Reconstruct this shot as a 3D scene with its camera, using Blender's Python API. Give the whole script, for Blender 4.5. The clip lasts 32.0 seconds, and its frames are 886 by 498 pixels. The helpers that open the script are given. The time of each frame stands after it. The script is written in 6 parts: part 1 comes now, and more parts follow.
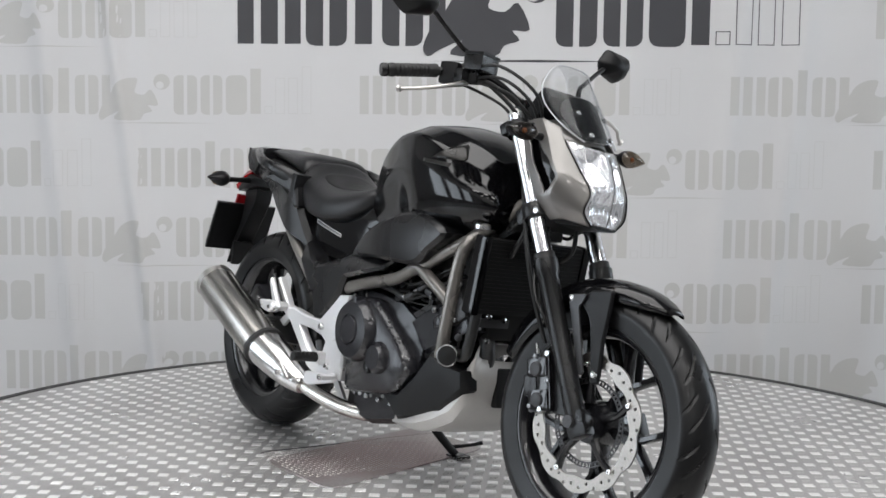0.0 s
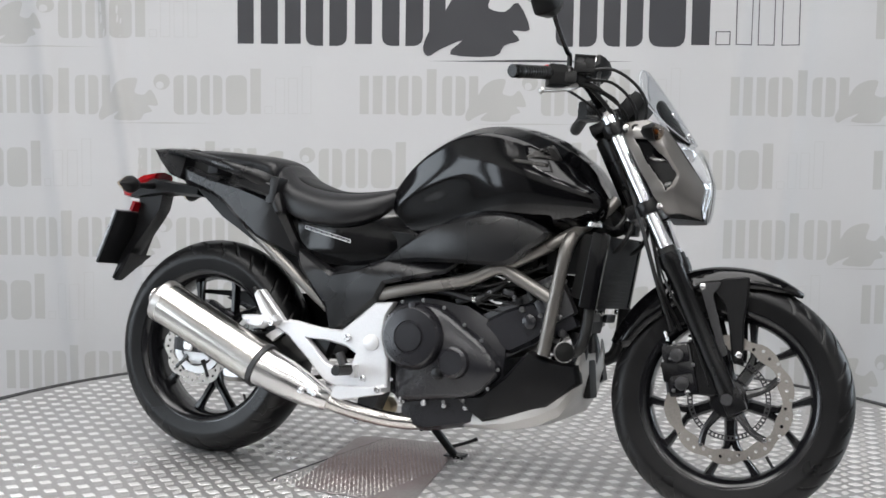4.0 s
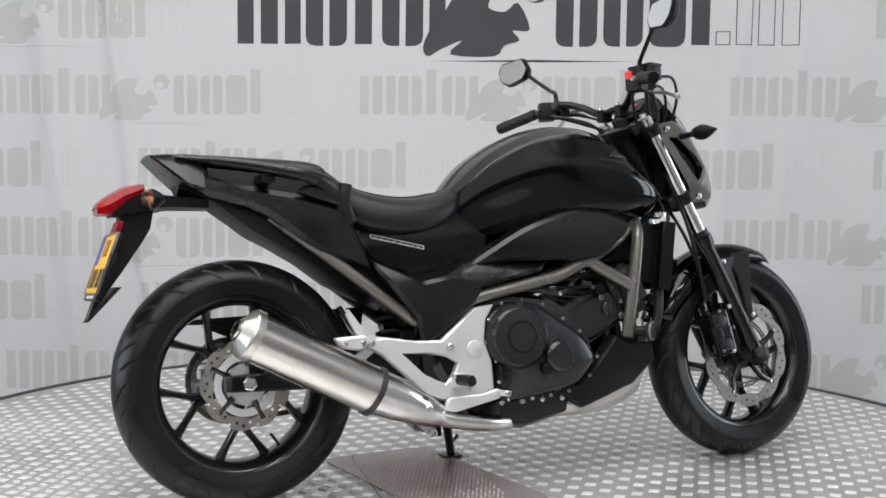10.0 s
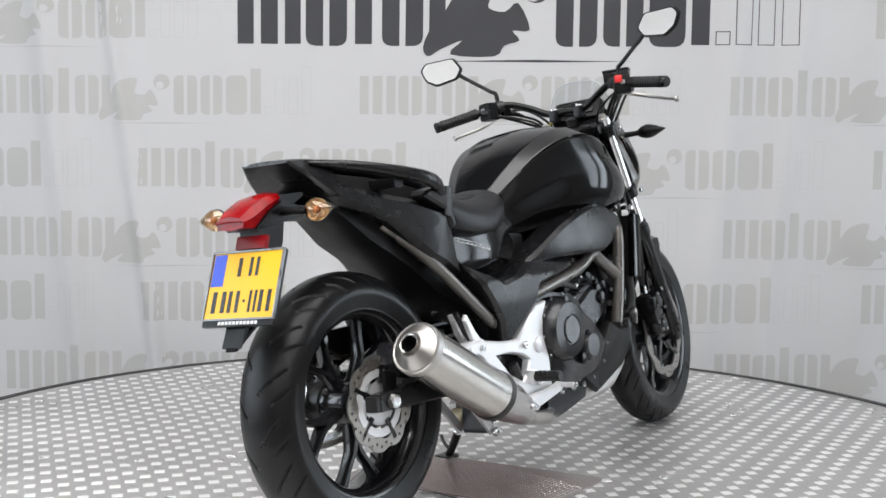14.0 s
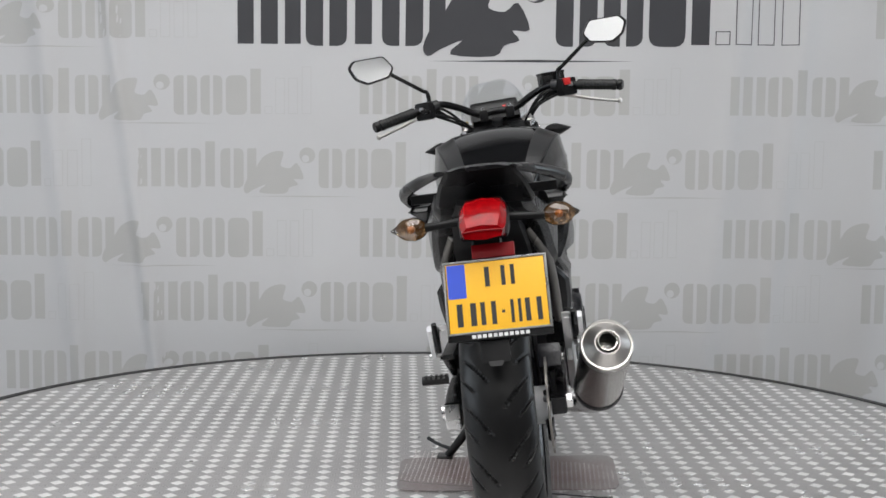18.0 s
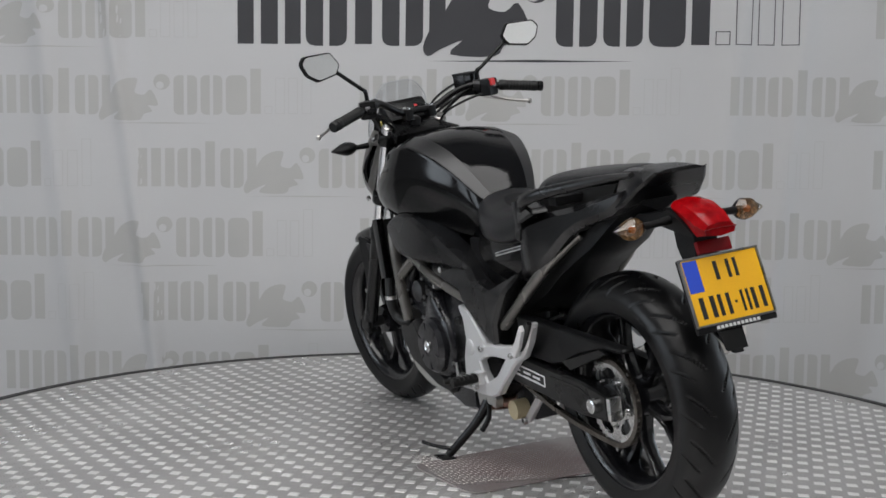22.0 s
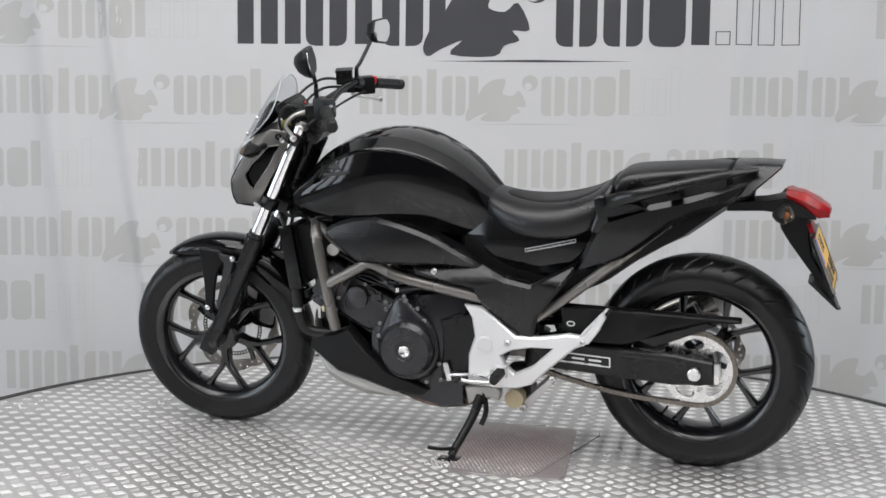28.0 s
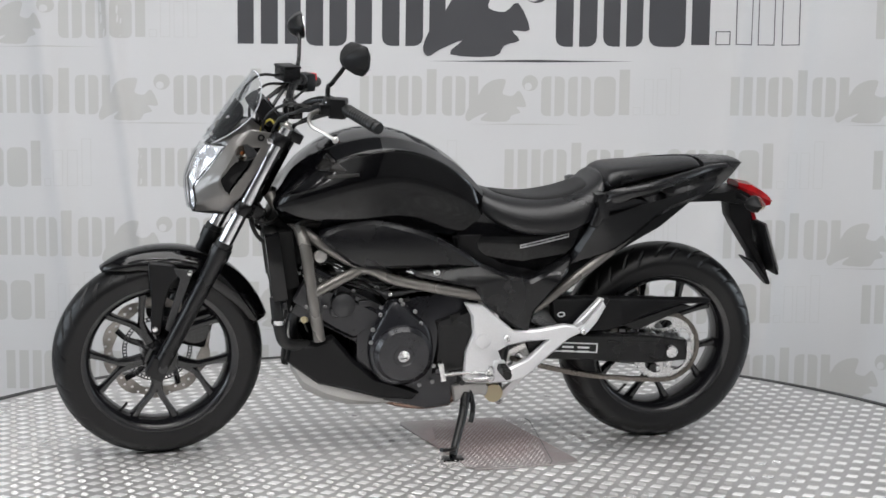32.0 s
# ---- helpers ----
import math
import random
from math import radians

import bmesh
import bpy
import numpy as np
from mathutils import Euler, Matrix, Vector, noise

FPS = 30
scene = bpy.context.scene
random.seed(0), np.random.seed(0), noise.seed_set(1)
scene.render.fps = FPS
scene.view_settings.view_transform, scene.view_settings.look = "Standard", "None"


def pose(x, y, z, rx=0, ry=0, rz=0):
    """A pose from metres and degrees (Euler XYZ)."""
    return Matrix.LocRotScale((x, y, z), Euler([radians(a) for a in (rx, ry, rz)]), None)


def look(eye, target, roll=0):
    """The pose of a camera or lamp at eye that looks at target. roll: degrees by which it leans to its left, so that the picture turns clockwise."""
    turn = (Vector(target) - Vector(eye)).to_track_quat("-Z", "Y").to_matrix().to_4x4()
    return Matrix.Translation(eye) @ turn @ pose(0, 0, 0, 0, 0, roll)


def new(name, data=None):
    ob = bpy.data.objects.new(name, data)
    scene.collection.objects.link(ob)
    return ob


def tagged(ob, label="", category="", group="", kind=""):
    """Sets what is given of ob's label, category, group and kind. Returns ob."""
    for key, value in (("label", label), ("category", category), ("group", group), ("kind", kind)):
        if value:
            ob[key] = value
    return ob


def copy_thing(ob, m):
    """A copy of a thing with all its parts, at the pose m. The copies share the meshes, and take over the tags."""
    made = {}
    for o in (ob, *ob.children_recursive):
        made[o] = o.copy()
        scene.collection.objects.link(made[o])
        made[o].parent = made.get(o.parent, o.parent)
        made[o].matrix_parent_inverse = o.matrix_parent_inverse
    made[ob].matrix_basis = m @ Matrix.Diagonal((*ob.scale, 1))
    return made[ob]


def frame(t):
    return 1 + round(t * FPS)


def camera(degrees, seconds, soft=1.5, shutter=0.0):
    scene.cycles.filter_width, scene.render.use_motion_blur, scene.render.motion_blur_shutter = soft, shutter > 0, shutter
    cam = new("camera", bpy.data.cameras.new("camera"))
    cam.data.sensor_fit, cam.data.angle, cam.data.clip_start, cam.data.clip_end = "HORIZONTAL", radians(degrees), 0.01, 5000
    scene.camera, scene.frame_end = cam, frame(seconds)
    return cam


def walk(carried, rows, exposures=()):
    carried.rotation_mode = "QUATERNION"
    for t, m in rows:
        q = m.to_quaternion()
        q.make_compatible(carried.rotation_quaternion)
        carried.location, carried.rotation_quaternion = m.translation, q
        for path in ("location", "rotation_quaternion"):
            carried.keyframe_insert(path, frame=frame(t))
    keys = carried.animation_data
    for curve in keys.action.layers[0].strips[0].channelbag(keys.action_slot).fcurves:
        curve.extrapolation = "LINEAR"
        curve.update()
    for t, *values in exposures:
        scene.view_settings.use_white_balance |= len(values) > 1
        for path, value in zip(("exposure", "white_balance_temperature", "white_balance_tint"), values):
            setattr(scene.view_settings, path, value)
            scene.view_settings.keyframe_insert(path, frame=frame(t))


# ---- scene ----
EXPOSURES = [(0.0, -0.16), (2.0, 0.06), (3.5, -0.06), (7.0, -0.10), (9.0, -0.13), (11.0, 0.01), (13.0, 0.06), (14.5, -0.04), (17.0, -0.24), (19.0, -0.43), (21.0, -0.57), (23.0, -0.71), (24.0, -0.45), (25.0, -0.22), (28.0, -0.10), (31.0, -0.08), (32.0, -0.05)]
SOFT_WATTS = 93
LAMP_WATTS = 30

# ---------------------------------------------------------------- camera
cam = camera(38.34, 32.0, soft=1.6)
EYE = (0.0, -3.6156, 0.9599)
AIM = (-0.0093 * 5, -3.6156 + 0.99530 * 5, 0.9599 - 0.09648 * 5)
VIEW = look(EYE, AIM, 0.709)
walk(cam, [(0.0, VIEW), (32.0, VIEW)], exposures=EXPOSURES)

# ---------------------------------------------------------------- world and lamps
world = bpy.data.worlds.new("world")
scene.world = world
world.use_nodes = True
world.node_tree.nodes["Background"].inputs[0].default_value = (0.9, 0.95, 1.0, 1)
world.node_tree.nodes["Background"].inputs[1].default_value = 0.05

CEILING = 4.2
SOFTBOX = (-0.4, -1.25, 3.75, 3.8, 3.2)
LAMP_ROWS = [(x, y) for y in (-5.9, -3.3) for x in (-2.4, 0.0, 2.4)]


def area_lamp(x, y, z, sx, sy, watts):
    data = bpy.data.lights.new("area_lamp", "AREA")
    data.shape, data.size, data.size_y, data.energy = "RECTANGLE", sx, sy, watts
    data.color = (1.0, 0.985, 0.975)
    new("lamp_glow", data).matrix_basis = pose(x, y, z)


area_lamp(SOFTBOX[0], SOFTBOX[1], SOFTBOX[2] - 0.03, SOFTBOX[3], SOFTBOX[4], SOFT_WATTS)
for lx, ly in LAMP_ROWS:
    area_lamp(lx, ly, CEILING - 0.07, 1.4, 0.30, LAMP_WATTS)


# ---------------------------------------------------------------- materials
def material(name, base, rough=0.5, metal=0.0, grain=0.0, scale=60.0, bump=0.0, coat=0.0, wear=0.0, wear_scale=4.0,
             emit=None, alpha=1.0, rough_var=0.08, spec=0.5, aniso=None):
    """A Principled surface with a fine grain and a coarse wear."""
    m = bpy.data.materials.new(name)
    m.use_nodes = True
    nt = m.node_tree
    b = nt.nodes["Principled BSDF"]
    b.inputs["Base Color"].default_value = (*base, 1)
    b.inputs["Roughness"].default_value = rough
    b.inputs["Metallic"].default_value = metal
    b.inputs["Specular IOR Level"].default_value = spec
    b.inputs["Coat Weight"].default_value = coat
    b.inputs["Coat Roughness"].default_value = 0.03
    b.inputs["Alpha"].default_value = alpha
    if emit:
        b.inputs["Emission Color"].default_value = (*emit[:3], 1)
        b.inputs["Emission Strength"].default_value = emit[3]
    co = nt.nodes.new("ShaderNodeTexCoord")
    fine = nt.nodes.new("ShaderNodeTexNoise")
    fine.inputs["Scale"].default_value, fine.inputs["Detail"].default_value = scale, 4
    coarse = nt.nodes.new("ShaderNodeTexNoise")
    coarse.inputs["Scale"].default_value, coarse.inputs["Detail"].default_value = wear_scale, 5
    if aniso:
        mp = nt.nodes.new("ShaderNodeMapping")
        mp.inputs["Scale"].default_value = aniso
        nt.links.new(co.outputs["Object"], mp.inputs[0])
        nt.links.new(mp.outputs[0], fine.inputs["Vector"])
    else:
        nt.links.new(co.outputs["Object"], fine.inputs["Vector"])
    nt.links.new(co.outputs["Object"], coarse.inputs["Vector"])
    if grain or wear:
        def spread(node, amount):
            r = nt.nodes.new("ShaderNodeMapRange")
            r.inputs["From Min"].default_value, r.inputs["From Max"].default_value = 0.25, 0.75
            r.inputs["To Min"].default_value, r.inputs["To Max"].default_value = 1 - amount, 1 + amount
            nt.links.new(node.outputs["Fac"], r.inputs["Value"])
            return r
        a, c = spread(fine, grain), spread(coarse, wear)
        mul = nt.nodes.new("ShaderNodeMath")
        mul.operation = "MULTIPLY"
        nt.links.new(a.outputs[0], mul.inputs[0])
        nt.links.new(c.outputs[0], mul.inputs[1])
        sc = nt.nodes.new("ShaderNodeVectorMath")
        sc.operation = "SCALE"
        sc.inputs[0].default_value = base
        nt.links.new(mul.outputs[0], sc.inputs["Scale"])
        nt.links.new(sc.outputs[0], b.inputs["Base Color"])
    if rough_var:
        r = nt.nodes.new("ShaderNodeMapRange")
        r.inputs["From Min"].default_value, r.inputs["From Max"].default_value = 0.3, 0.7
        r.inputs["To Min"].default_value, r.inputs["To Max"].default_value = max(rough - rough_var, 0.02), min(rough + rough_var, 1)
        nt.links.new(coarse.outputs["Fac"], r.inputs["Value"])
        nt.links.new(r.outputs[0], b.inputs["Roughness"])
    if bump:
        bp = nt.nodes.new("ShaderNodeBump")
        bp.inputs["Strength"].default_value, bp.inputs["Distance"].default_value = bump, 0.001
        nt.links.new(fine.outputs["Fac"], bp.inputs["Height"])
        nt.links.new(bp.outputs[0], b.inputs["Normal"])
    return m


def clear_material(name, tint, rough=0.02, thin=0.85):
    """Thin clear plastic: mostly see-through with a glossy skin."""
    m = bpy.data.materials.new(name)
    m.use_nodes = True
    nt = m.node_tree
    nt.nodes.remove(nt.nodes["Principled BSDF"])
    tr = nt.nodes.new("ShaderNodeBsdfTransparent")
    tr.inputs[0].default_value = (*tint, 1)
    gl = nt.nodes.new("ShaderNodeBsdfGlossy")
    gl.inputs["Roughness"].default_value = rough
    fr = nt.nodes.new("ShaderNodeLayerWeight")
    fr.inputs["Blend"].default_value = 0.5
    pw = nt.nodes.new("ShaderNodeMath")
    pw.operation = "POWER"
    pw.inputs[1].default_value = 4.0
    nt.links.new(fr.outputs["Facing"], pw.inputs[0])
    ad = nt.nodes.new("ShaderNodeMath")
    ad.operation = "MULTIPLY_ADD"
    ad.inputs[1].default_value, ad.inputs[2].default_value = 0.6, 1 - thin - 0.08
    mix = nt.nodes.new("ShaderNodeMixShader")
    nt.links.new(pw.outputs[0], ad.inputs[0])
    nt.links.new(ad.outputs[0], mix.inputs[0])
    nt.links.new(tr.outputs[0], mix.inputs[1])
    nt.links.new(gl.outputs[0], mix.inputs[2])
    nt.links.new(mix.outputs[0], nt.nodes["Material Output"].inputs[0])
    return m


GLOSS = material("black_gloss_paint", (0.0022, 0.0022, 0.0026), 0.09, spec=0.34, rough_var=0.03, wear=0.15)
# paler and rougher than the tank paint, to carry the shoulder's grazing reflection
SHOULDER = material("tank_shoulder_with_sheen", (0.020, 0.020, 0.021), 0.30, metal=0.3, spec=0.7, grain=0.05, scale=500, rough_var=0.04, wear=0.15)
MATTE = material("black_matte_plastic", (0.0055, 0.0055, 0.006), 0.40, grain=0.12, scale=500, bump=0.25, wear=0.12, spec=0.20)
SATIN = material("black_satin_paint", (0.0055, 0.0055, 0.006), 0.28, spec=0.3, grain=0.05, scale=300, bump=0.05, wear=0.15)
WHEEL = material("black_wheel_paint", (0.0075, 0.0075, 0.0088), 0.15, spec=0.58, wear=0.2)
RUBBER = material("tyre_rubber", (0.0050, 0.0050, 0.0054), 0.34, spec=0.28, grain=0.2, scale=220, bump=0.12, wear=0.25, wear_scale=9)
SOFT = material("seat_vinyl", (0.0075, 0.0075, 0.0085), 0.33, spec=0.4, grain=0.15, scale=420, bump=0.5, wear=0.12)
FRAME = material("bronze_grey_frame_paint", (0.165, 0.156, 0.145), 0.29, metal=0.55, grain=0.06, scale=400, wear=0.1)
AMBERBOWL = material("amber_reflector_bowl", (0.30, 0.20, 0.11), 0.24, metal=0.6, wear=0.6, wear_scale=90)
COWL = material("bronze_grey_cowl_paint", (0.145, 0.138, 0.131), 0.32, metal=0.6, coat=0.6, grain=0.05, scale=600, wear=0.06)
SILVER = material("silver_cast_paint", (0.66, 0.66, 0.67), 0.36, metal=0.45, grain=0.04, scale=300, wear=0.06)
PAN = material("silver_grey_pan_paint", (0.40, 0.39, 0.375), 0.42, metal=0.35, grain=0.05, scale=300, wear=0.1)
STEEL = material("brushed_stainless", (0.58, 0.56, 0.53), 0.22, metal=1.0, grain=0.08, scale=70, wear=0.06, aniso=(2, 40, 40))
CAPSTEEL = material("satin_cap_steel", (0.55, 0.53, 0.51), 0.34, metal=1.0, wear=0.06)
POLISH = material("polished_steel", (0.62, 0.61, 0.60), 0.20, metal=1.0, wear=0.08)
CHROME = material("chrome_tube", (0.74, 0.74, 0.76), 0.16, metal=1.0, wear=0.04, rough_var=0.02)
DISC = material("brake_disc_steel", (0.31, 0.29, 0.27), 0.42, metal=1.0, grain=0.12, scale=200, wear=0.15)
ENGINE = material("dark_engine_paint", (0.016, 0.016, 0.019), 0.24, metal=0.10, grain=0.12, scale=260, bump=0.12, wear=0.2, spec=0.5)
CASTING = material("dark_grey_casting", (0.045, 0.045, 0.047), 0.42, metal=0.6, grain=0.15, scale=200, bump=0.3, wear=0.25)
BOLT = material("zinc_bolt", (0.62, 0.62, 0.62), 0.25, metal=1.0, wear=0.15, wear_scale=30)
DARK = material("dark_cavity_plastic", (0.005, 0.005, 0.005), 0.6, spec=0.2, wear=0.2)
CREAM = material("cream_nylon", (0.55, 0.47, 0.30), 0.5, wear=0.1)
HOSE = material("black_hose_rubber", (0.008, 0.008, 0.008), 0.42, spec=0.35, grain=0.1, wear=0.2)
CHAIN = material("oiled_chain_steel", (0.15, 0.135, 0.12), 0.30, metal=0.9, grain=0.3, scale=120, wear=0.3)
PANEL = material("satin_side_panel_plastic", (0.0060, 0.0060, 0.0068), 0.27, grain=0.10, scale=500, bump=0.10, wear=0.12, spec=0.40)
DARKBOLT = material("dark_zinc_bolt", (0.22, 0.22, 0.22), 0.32, metal=1.0, wear=0.3, wear_scale=30)
STUD = material("bright_stud_tops", (0.50, 0.47, 0.46), 0.42, metal=0.6, grain=0.15, scale=200, wear=0.3, wear_scale=12)
RED = material("red_tail_lens", (0.24, 0.0012, 0.003), 0.14, wear=0.35, wear_scale=40, spec=0.22)
DEEPRED = material("dark_red_reflector", (0.20, 0.002, 0.005), 0.40, spec=0.2)
AMBER = material("amber_bulb", (0.36, 0.12, 0.02), 0.25)
YELLOW = material("yellow_reflective_sheet", (0.86, 0.455, 0.006), 0.42, grain=0.04, scale=400)
BLUE = material("blue_band_sheet", (0.02, 0.07, 0.55), 0.38)
INK = material("black_ink", (0.008, 0.008, 0.009), 0.45)
WHITE = material("white_print", (0.75, 0.75, 0.75), 0.45)
GREYPRINT = material("silver_grey_badge", (0.30, 0.30, 0.31), 0.30, metal=0.4)
BRONZE = material("bronze_badge", (0.022, 0.021, 0.020), 0.3, metal=0.6)
REDPLASTIC = material("red_switch_plastic", (0.62, 0.02, 0.02), 0.35)
YELLOWWIRE = material("yellow_wire_sleeve", (0.30, 0.24, 0.03), 0.5)
MIRROR = material("mirror_glass", (0.93, 0.94, 0.95), 0.015, metal=1.0, rough_var=0)
REFLECTOR = material("headlight_reflector", (0.88, 0.88, 0.90), 0.16, metal=0.75, rough_var=0.05, wear=0.05, wear_scale=20)
GLASS = clear_material("clear_polycarbonate", (0.95, 0.96, 0.97), 0.02, 0.86)
SCREEN = clear_material("clear_acrylic_screen", (0.93, 0.94, 0.95), 0.02, 0.905)
RIMCLEAR = material("polished_acrylic_edge", (0.55, 0.57, 0.60), 0.15, alpha=0.75)
DAYLIGHT = material("daylight_outside", (0.8, 0.8, 0.8), 0.8, emit=(0.84, 0.94, 1.04, 5.0))
LENS = clear_material("smoked_lens", (0.92, 0.83, 0.68), 0.04, 0.82)
SMOKE = clear_material("dark_smoked_lens", (0.50, 0.42, 0.34), 0.05, 0.86)
LCD = material("dark_instrument_glass", (0.012, 0.013, 0.013), 0.25, spec=0.3)
HONEY = material("radiator_core", (0.006, 0.006, 0.006), 0.6, grain=0.3, scale=500, bump=0.6, spec=0.2)

PLATE = material("aluminium_deck", (0.50, 0.49, 0.485), 0.44, metal=0.80, grain=0.10, scale=160, bump=0.12, wear=0.16, wear_scale=2.2)
# smoother than the deck; the lugs' reflected glint is put into a paler base colour
LUG = material("lug_tops_with_glint", (0.93, 0.92, 0.91), 0.32, metal=0.60, grain=0.06, scale=200, wear=0.12, wear_scale=3)
EDGE = material("black_edge_rubber", (0.018, 0.018, 0.018), 0.6, grain=0.2, wear=0.3)
CLOTH = material("light_grey_banner_cloth", (0.545, 0.542, 0.545), 0.75, grain=0.02, scale=800, bump=0.15, wear=0.03, wear_scale=1.3, spec=0.25)
DARKINK = material("dark_grey_banner_ink", (0.043, 0.043, 0.048), 0.7, grain=0.03, scale=500, wear=0.05)
PALEINK = material("pale_grey_banner_ink", (0.447, 0.441, 0.428), 0.75, grain=0.02, scale=500, wear=0.04)
FAINTINK = material("faint_grey_banner_line", (0.505, 0.50, 0.497), 0.75)
WALLPAINT = material("white_wall_paint", (0.72, 0.72, 0.71), 0.8, grain=0.03, wear=0.05)
WALLMID = material("grey_wall_paint", (0.32, 0.32, 0.325), 0.8, grain=0.03, wear=0.05)
WALLDARK = material("dark_showroom_wall", (0.035, 0.035, 0.04), 0.7, grain=0.05, wear=0.1)
CONCRETE = material("grey_floor_paint", (0.22, 0.22, 0.22), 0.45, grain=0.1, wear=0.2)
BURNT = material("heat_tinted_steel", (0.30, 0.20, 0.16), 0.3, metal=1.0, grain=0.1, wear=0.35, wear_scale=14)
LAMPGLOW = material("lamp_diffuser", (0.9, 0.9, 0.9), 0.4, emit=(1.0, 0.985, 0.975, 8.0))
SOFTGLOW = material("softbox_cloth", (0.9, 0.9, 0.9), 0.6, emit=(1.0, 0.985, 0.975, SOFT_WATTS / (math.pi * SOFTBOX[3] * SOFTBOX[4])))
CEILDARK = material("grey_ceiling_paint", (0.34, 0.34, 0.345), 0.8, grain=0.03, wear=0.05)


def stained_plate():
    """A trodden metal sheet with a worn reddish patch in its middle."""
    m = material("worn_red_stained_sheet", (0.36, 0.345, 0.34), 0.42, metal=0.7, grain=0.2, scale=160, wear=0.2)
    nt = m.node_tree
    b = nt.nodes["Principled BSDF"]
    old = b.inputs["Base Color"].links[0].from_socket
    co = nt.nodes.new("ShaderNodeTexCoord")
    no = nt.nodes.new("ShaderNodeTexNoise")
    no.inputs["Scale"].default_value, no.inputs["Detail"].default_value = 6, 6
    ln = nt.nodes.new("ShaderNodeVectorMath")
    ln.operation = "LENGTH"
    nt.links.new(co.outputs["Object"], ln.inputs[0])
    nt.links.new(co.outputs["Object"], no.inputs["Vector"])
    ad = nt.nodes.new("ShaderNodeMath")
    ad.operation = "MULTIPLY_ADD"
    ad.inputs[1].default_value = 0.35
    nt.links.new(no.outputs["Fac"], ad.inputs[0])
    nt.links.new(ln.outputs["Value"], ad.inputs[2])
    r = nt.nodes.new("ShaderNodeMapRange")
    r.inputs["From Min"].default_value, r.inputs["From Max"].default_value = 0.30, 0.52
    r.inputs["To Min"].default_value, r.inputs["To Max"].default_value = 0.75, 0.0
    nt.links.new(ad.outputs[0], r.inputs["Value"])
    mx = nt.nodes.new("ShaderNodeMix")
    mx.data_type = "RGBA"
    nt.links.new(r.outputs[0], mx.inputs["Factor"])
    nt.links.new(old, mx.inputs["A"])
    mx.inputs["B"].default_value = (0.25, 0.145, 0.138, 1)
    nt.links.new(mx.outputs["Result"], b.inputs["Base Color"])
    return m


STAINED = stained_plate()


# ---------------------------------------------------------------- mesh helpers
def part(name, bm, material, parent, label="", smooth=40, subsurf=0, at=None):
    """Links a bmesh as one mesh object under a thing or part."""
    bmesh.ops.recalc_face_normals(bm, faces=bm.faces)
    me = bpy.data.meshes.new(name)
    bm.to_mesh(me)
    bm.free()
    me.materials.append(material)
    if smooth:
        me.polygons.foreach_set("use_smooth", [True] * len(me.polygons))
        me.set_sharp_from_angle(angle=radians(smooth))
    ob = new(name, me)
    if parent:
        ob.parent = parent
    if at is not None:
        ob.matrix_basis = at
    if subsurf:
        mod = ob.modifiers.new("smooth", "SUBSURF")
        mod.levels = mod.render_levels = subsurf
    if label:
        tagged(ob, label)
    return ob


def thing(name, label, category, group="", kind=""):
    return tagged(new(name), label, category, group, kind)


def curve(pts, steps=6, closed=False):
    """Catmull-Rom through the given points."""
    p = [Vector(q) for q in pts]
    n, out = len(p), []
    for i in range(n if closed else n - 1):
        a, b, c, d = (p[(i + k) % n] if closed else p[min(max(i + k, 0), n - 1)] for k in (-1, 0, 1, 2))
        for s in range(steps):
            u = s / steps
            out.append(0.5 * (2 * b + (c - a) * u + (2 * a - 5 * b + 4 * c - d) * u * u + (3 * b - a - 3 * c + d) * u ** 3))
    if not closed:
        out.append(p[-1])
    return out


def tube(pts, radius, n=12, steps=6, bm=None, caps=True):
    """A round tube along a smoothed path; radius may be a list, one for each given point."""
    bm = bm or bmesh.new()
    path = curve(pts, steps) if steps > 1 else [Vector(q) for q in pts]
    k = len(path)
    if isinstance(radius, (list, tuple)):
        src = np.linspace(0, 1, len(radius))
        radii = [float(q) for q in np.interp(np.linspace(0, 1, k), src, radius)]
    else:
        radii = [radius] * k
    t0 = (path[1] - path[0]).normalized()
    side = t0.orthogonal().normalized()
    rings = []
    for i, q in enumerate(path):
        t = (path[min(i + 1, k - 1)] - path[max(i - 1, 0)]).normalized()
        side = (side - t * side.dot(t)).normalized()
        up = t.cross(side)
        rings.append([bm.verts.new(q + radii[i] * (math.cos(a) * side + math.sin(a) * up)) for a in np.linspace(0, 2 * math.pi, n, endpoint=False).tolist()])
    for a, b in zip(rings, rings[1:]):
        for j in range(n):
            bm.faces.new((a[j], a[(j + 1) % n], b[(j + 1) % n], b[j]))
    if caps:
        bm.faces.new(rings[0][::-1])
        bm.faces.new(rings[-1])
    return bm


def rod(a, b, r, r2=None, n=16, bm=None):
    return tube([a, b], [r, r if r2 is None else r2], n, 1, bm)


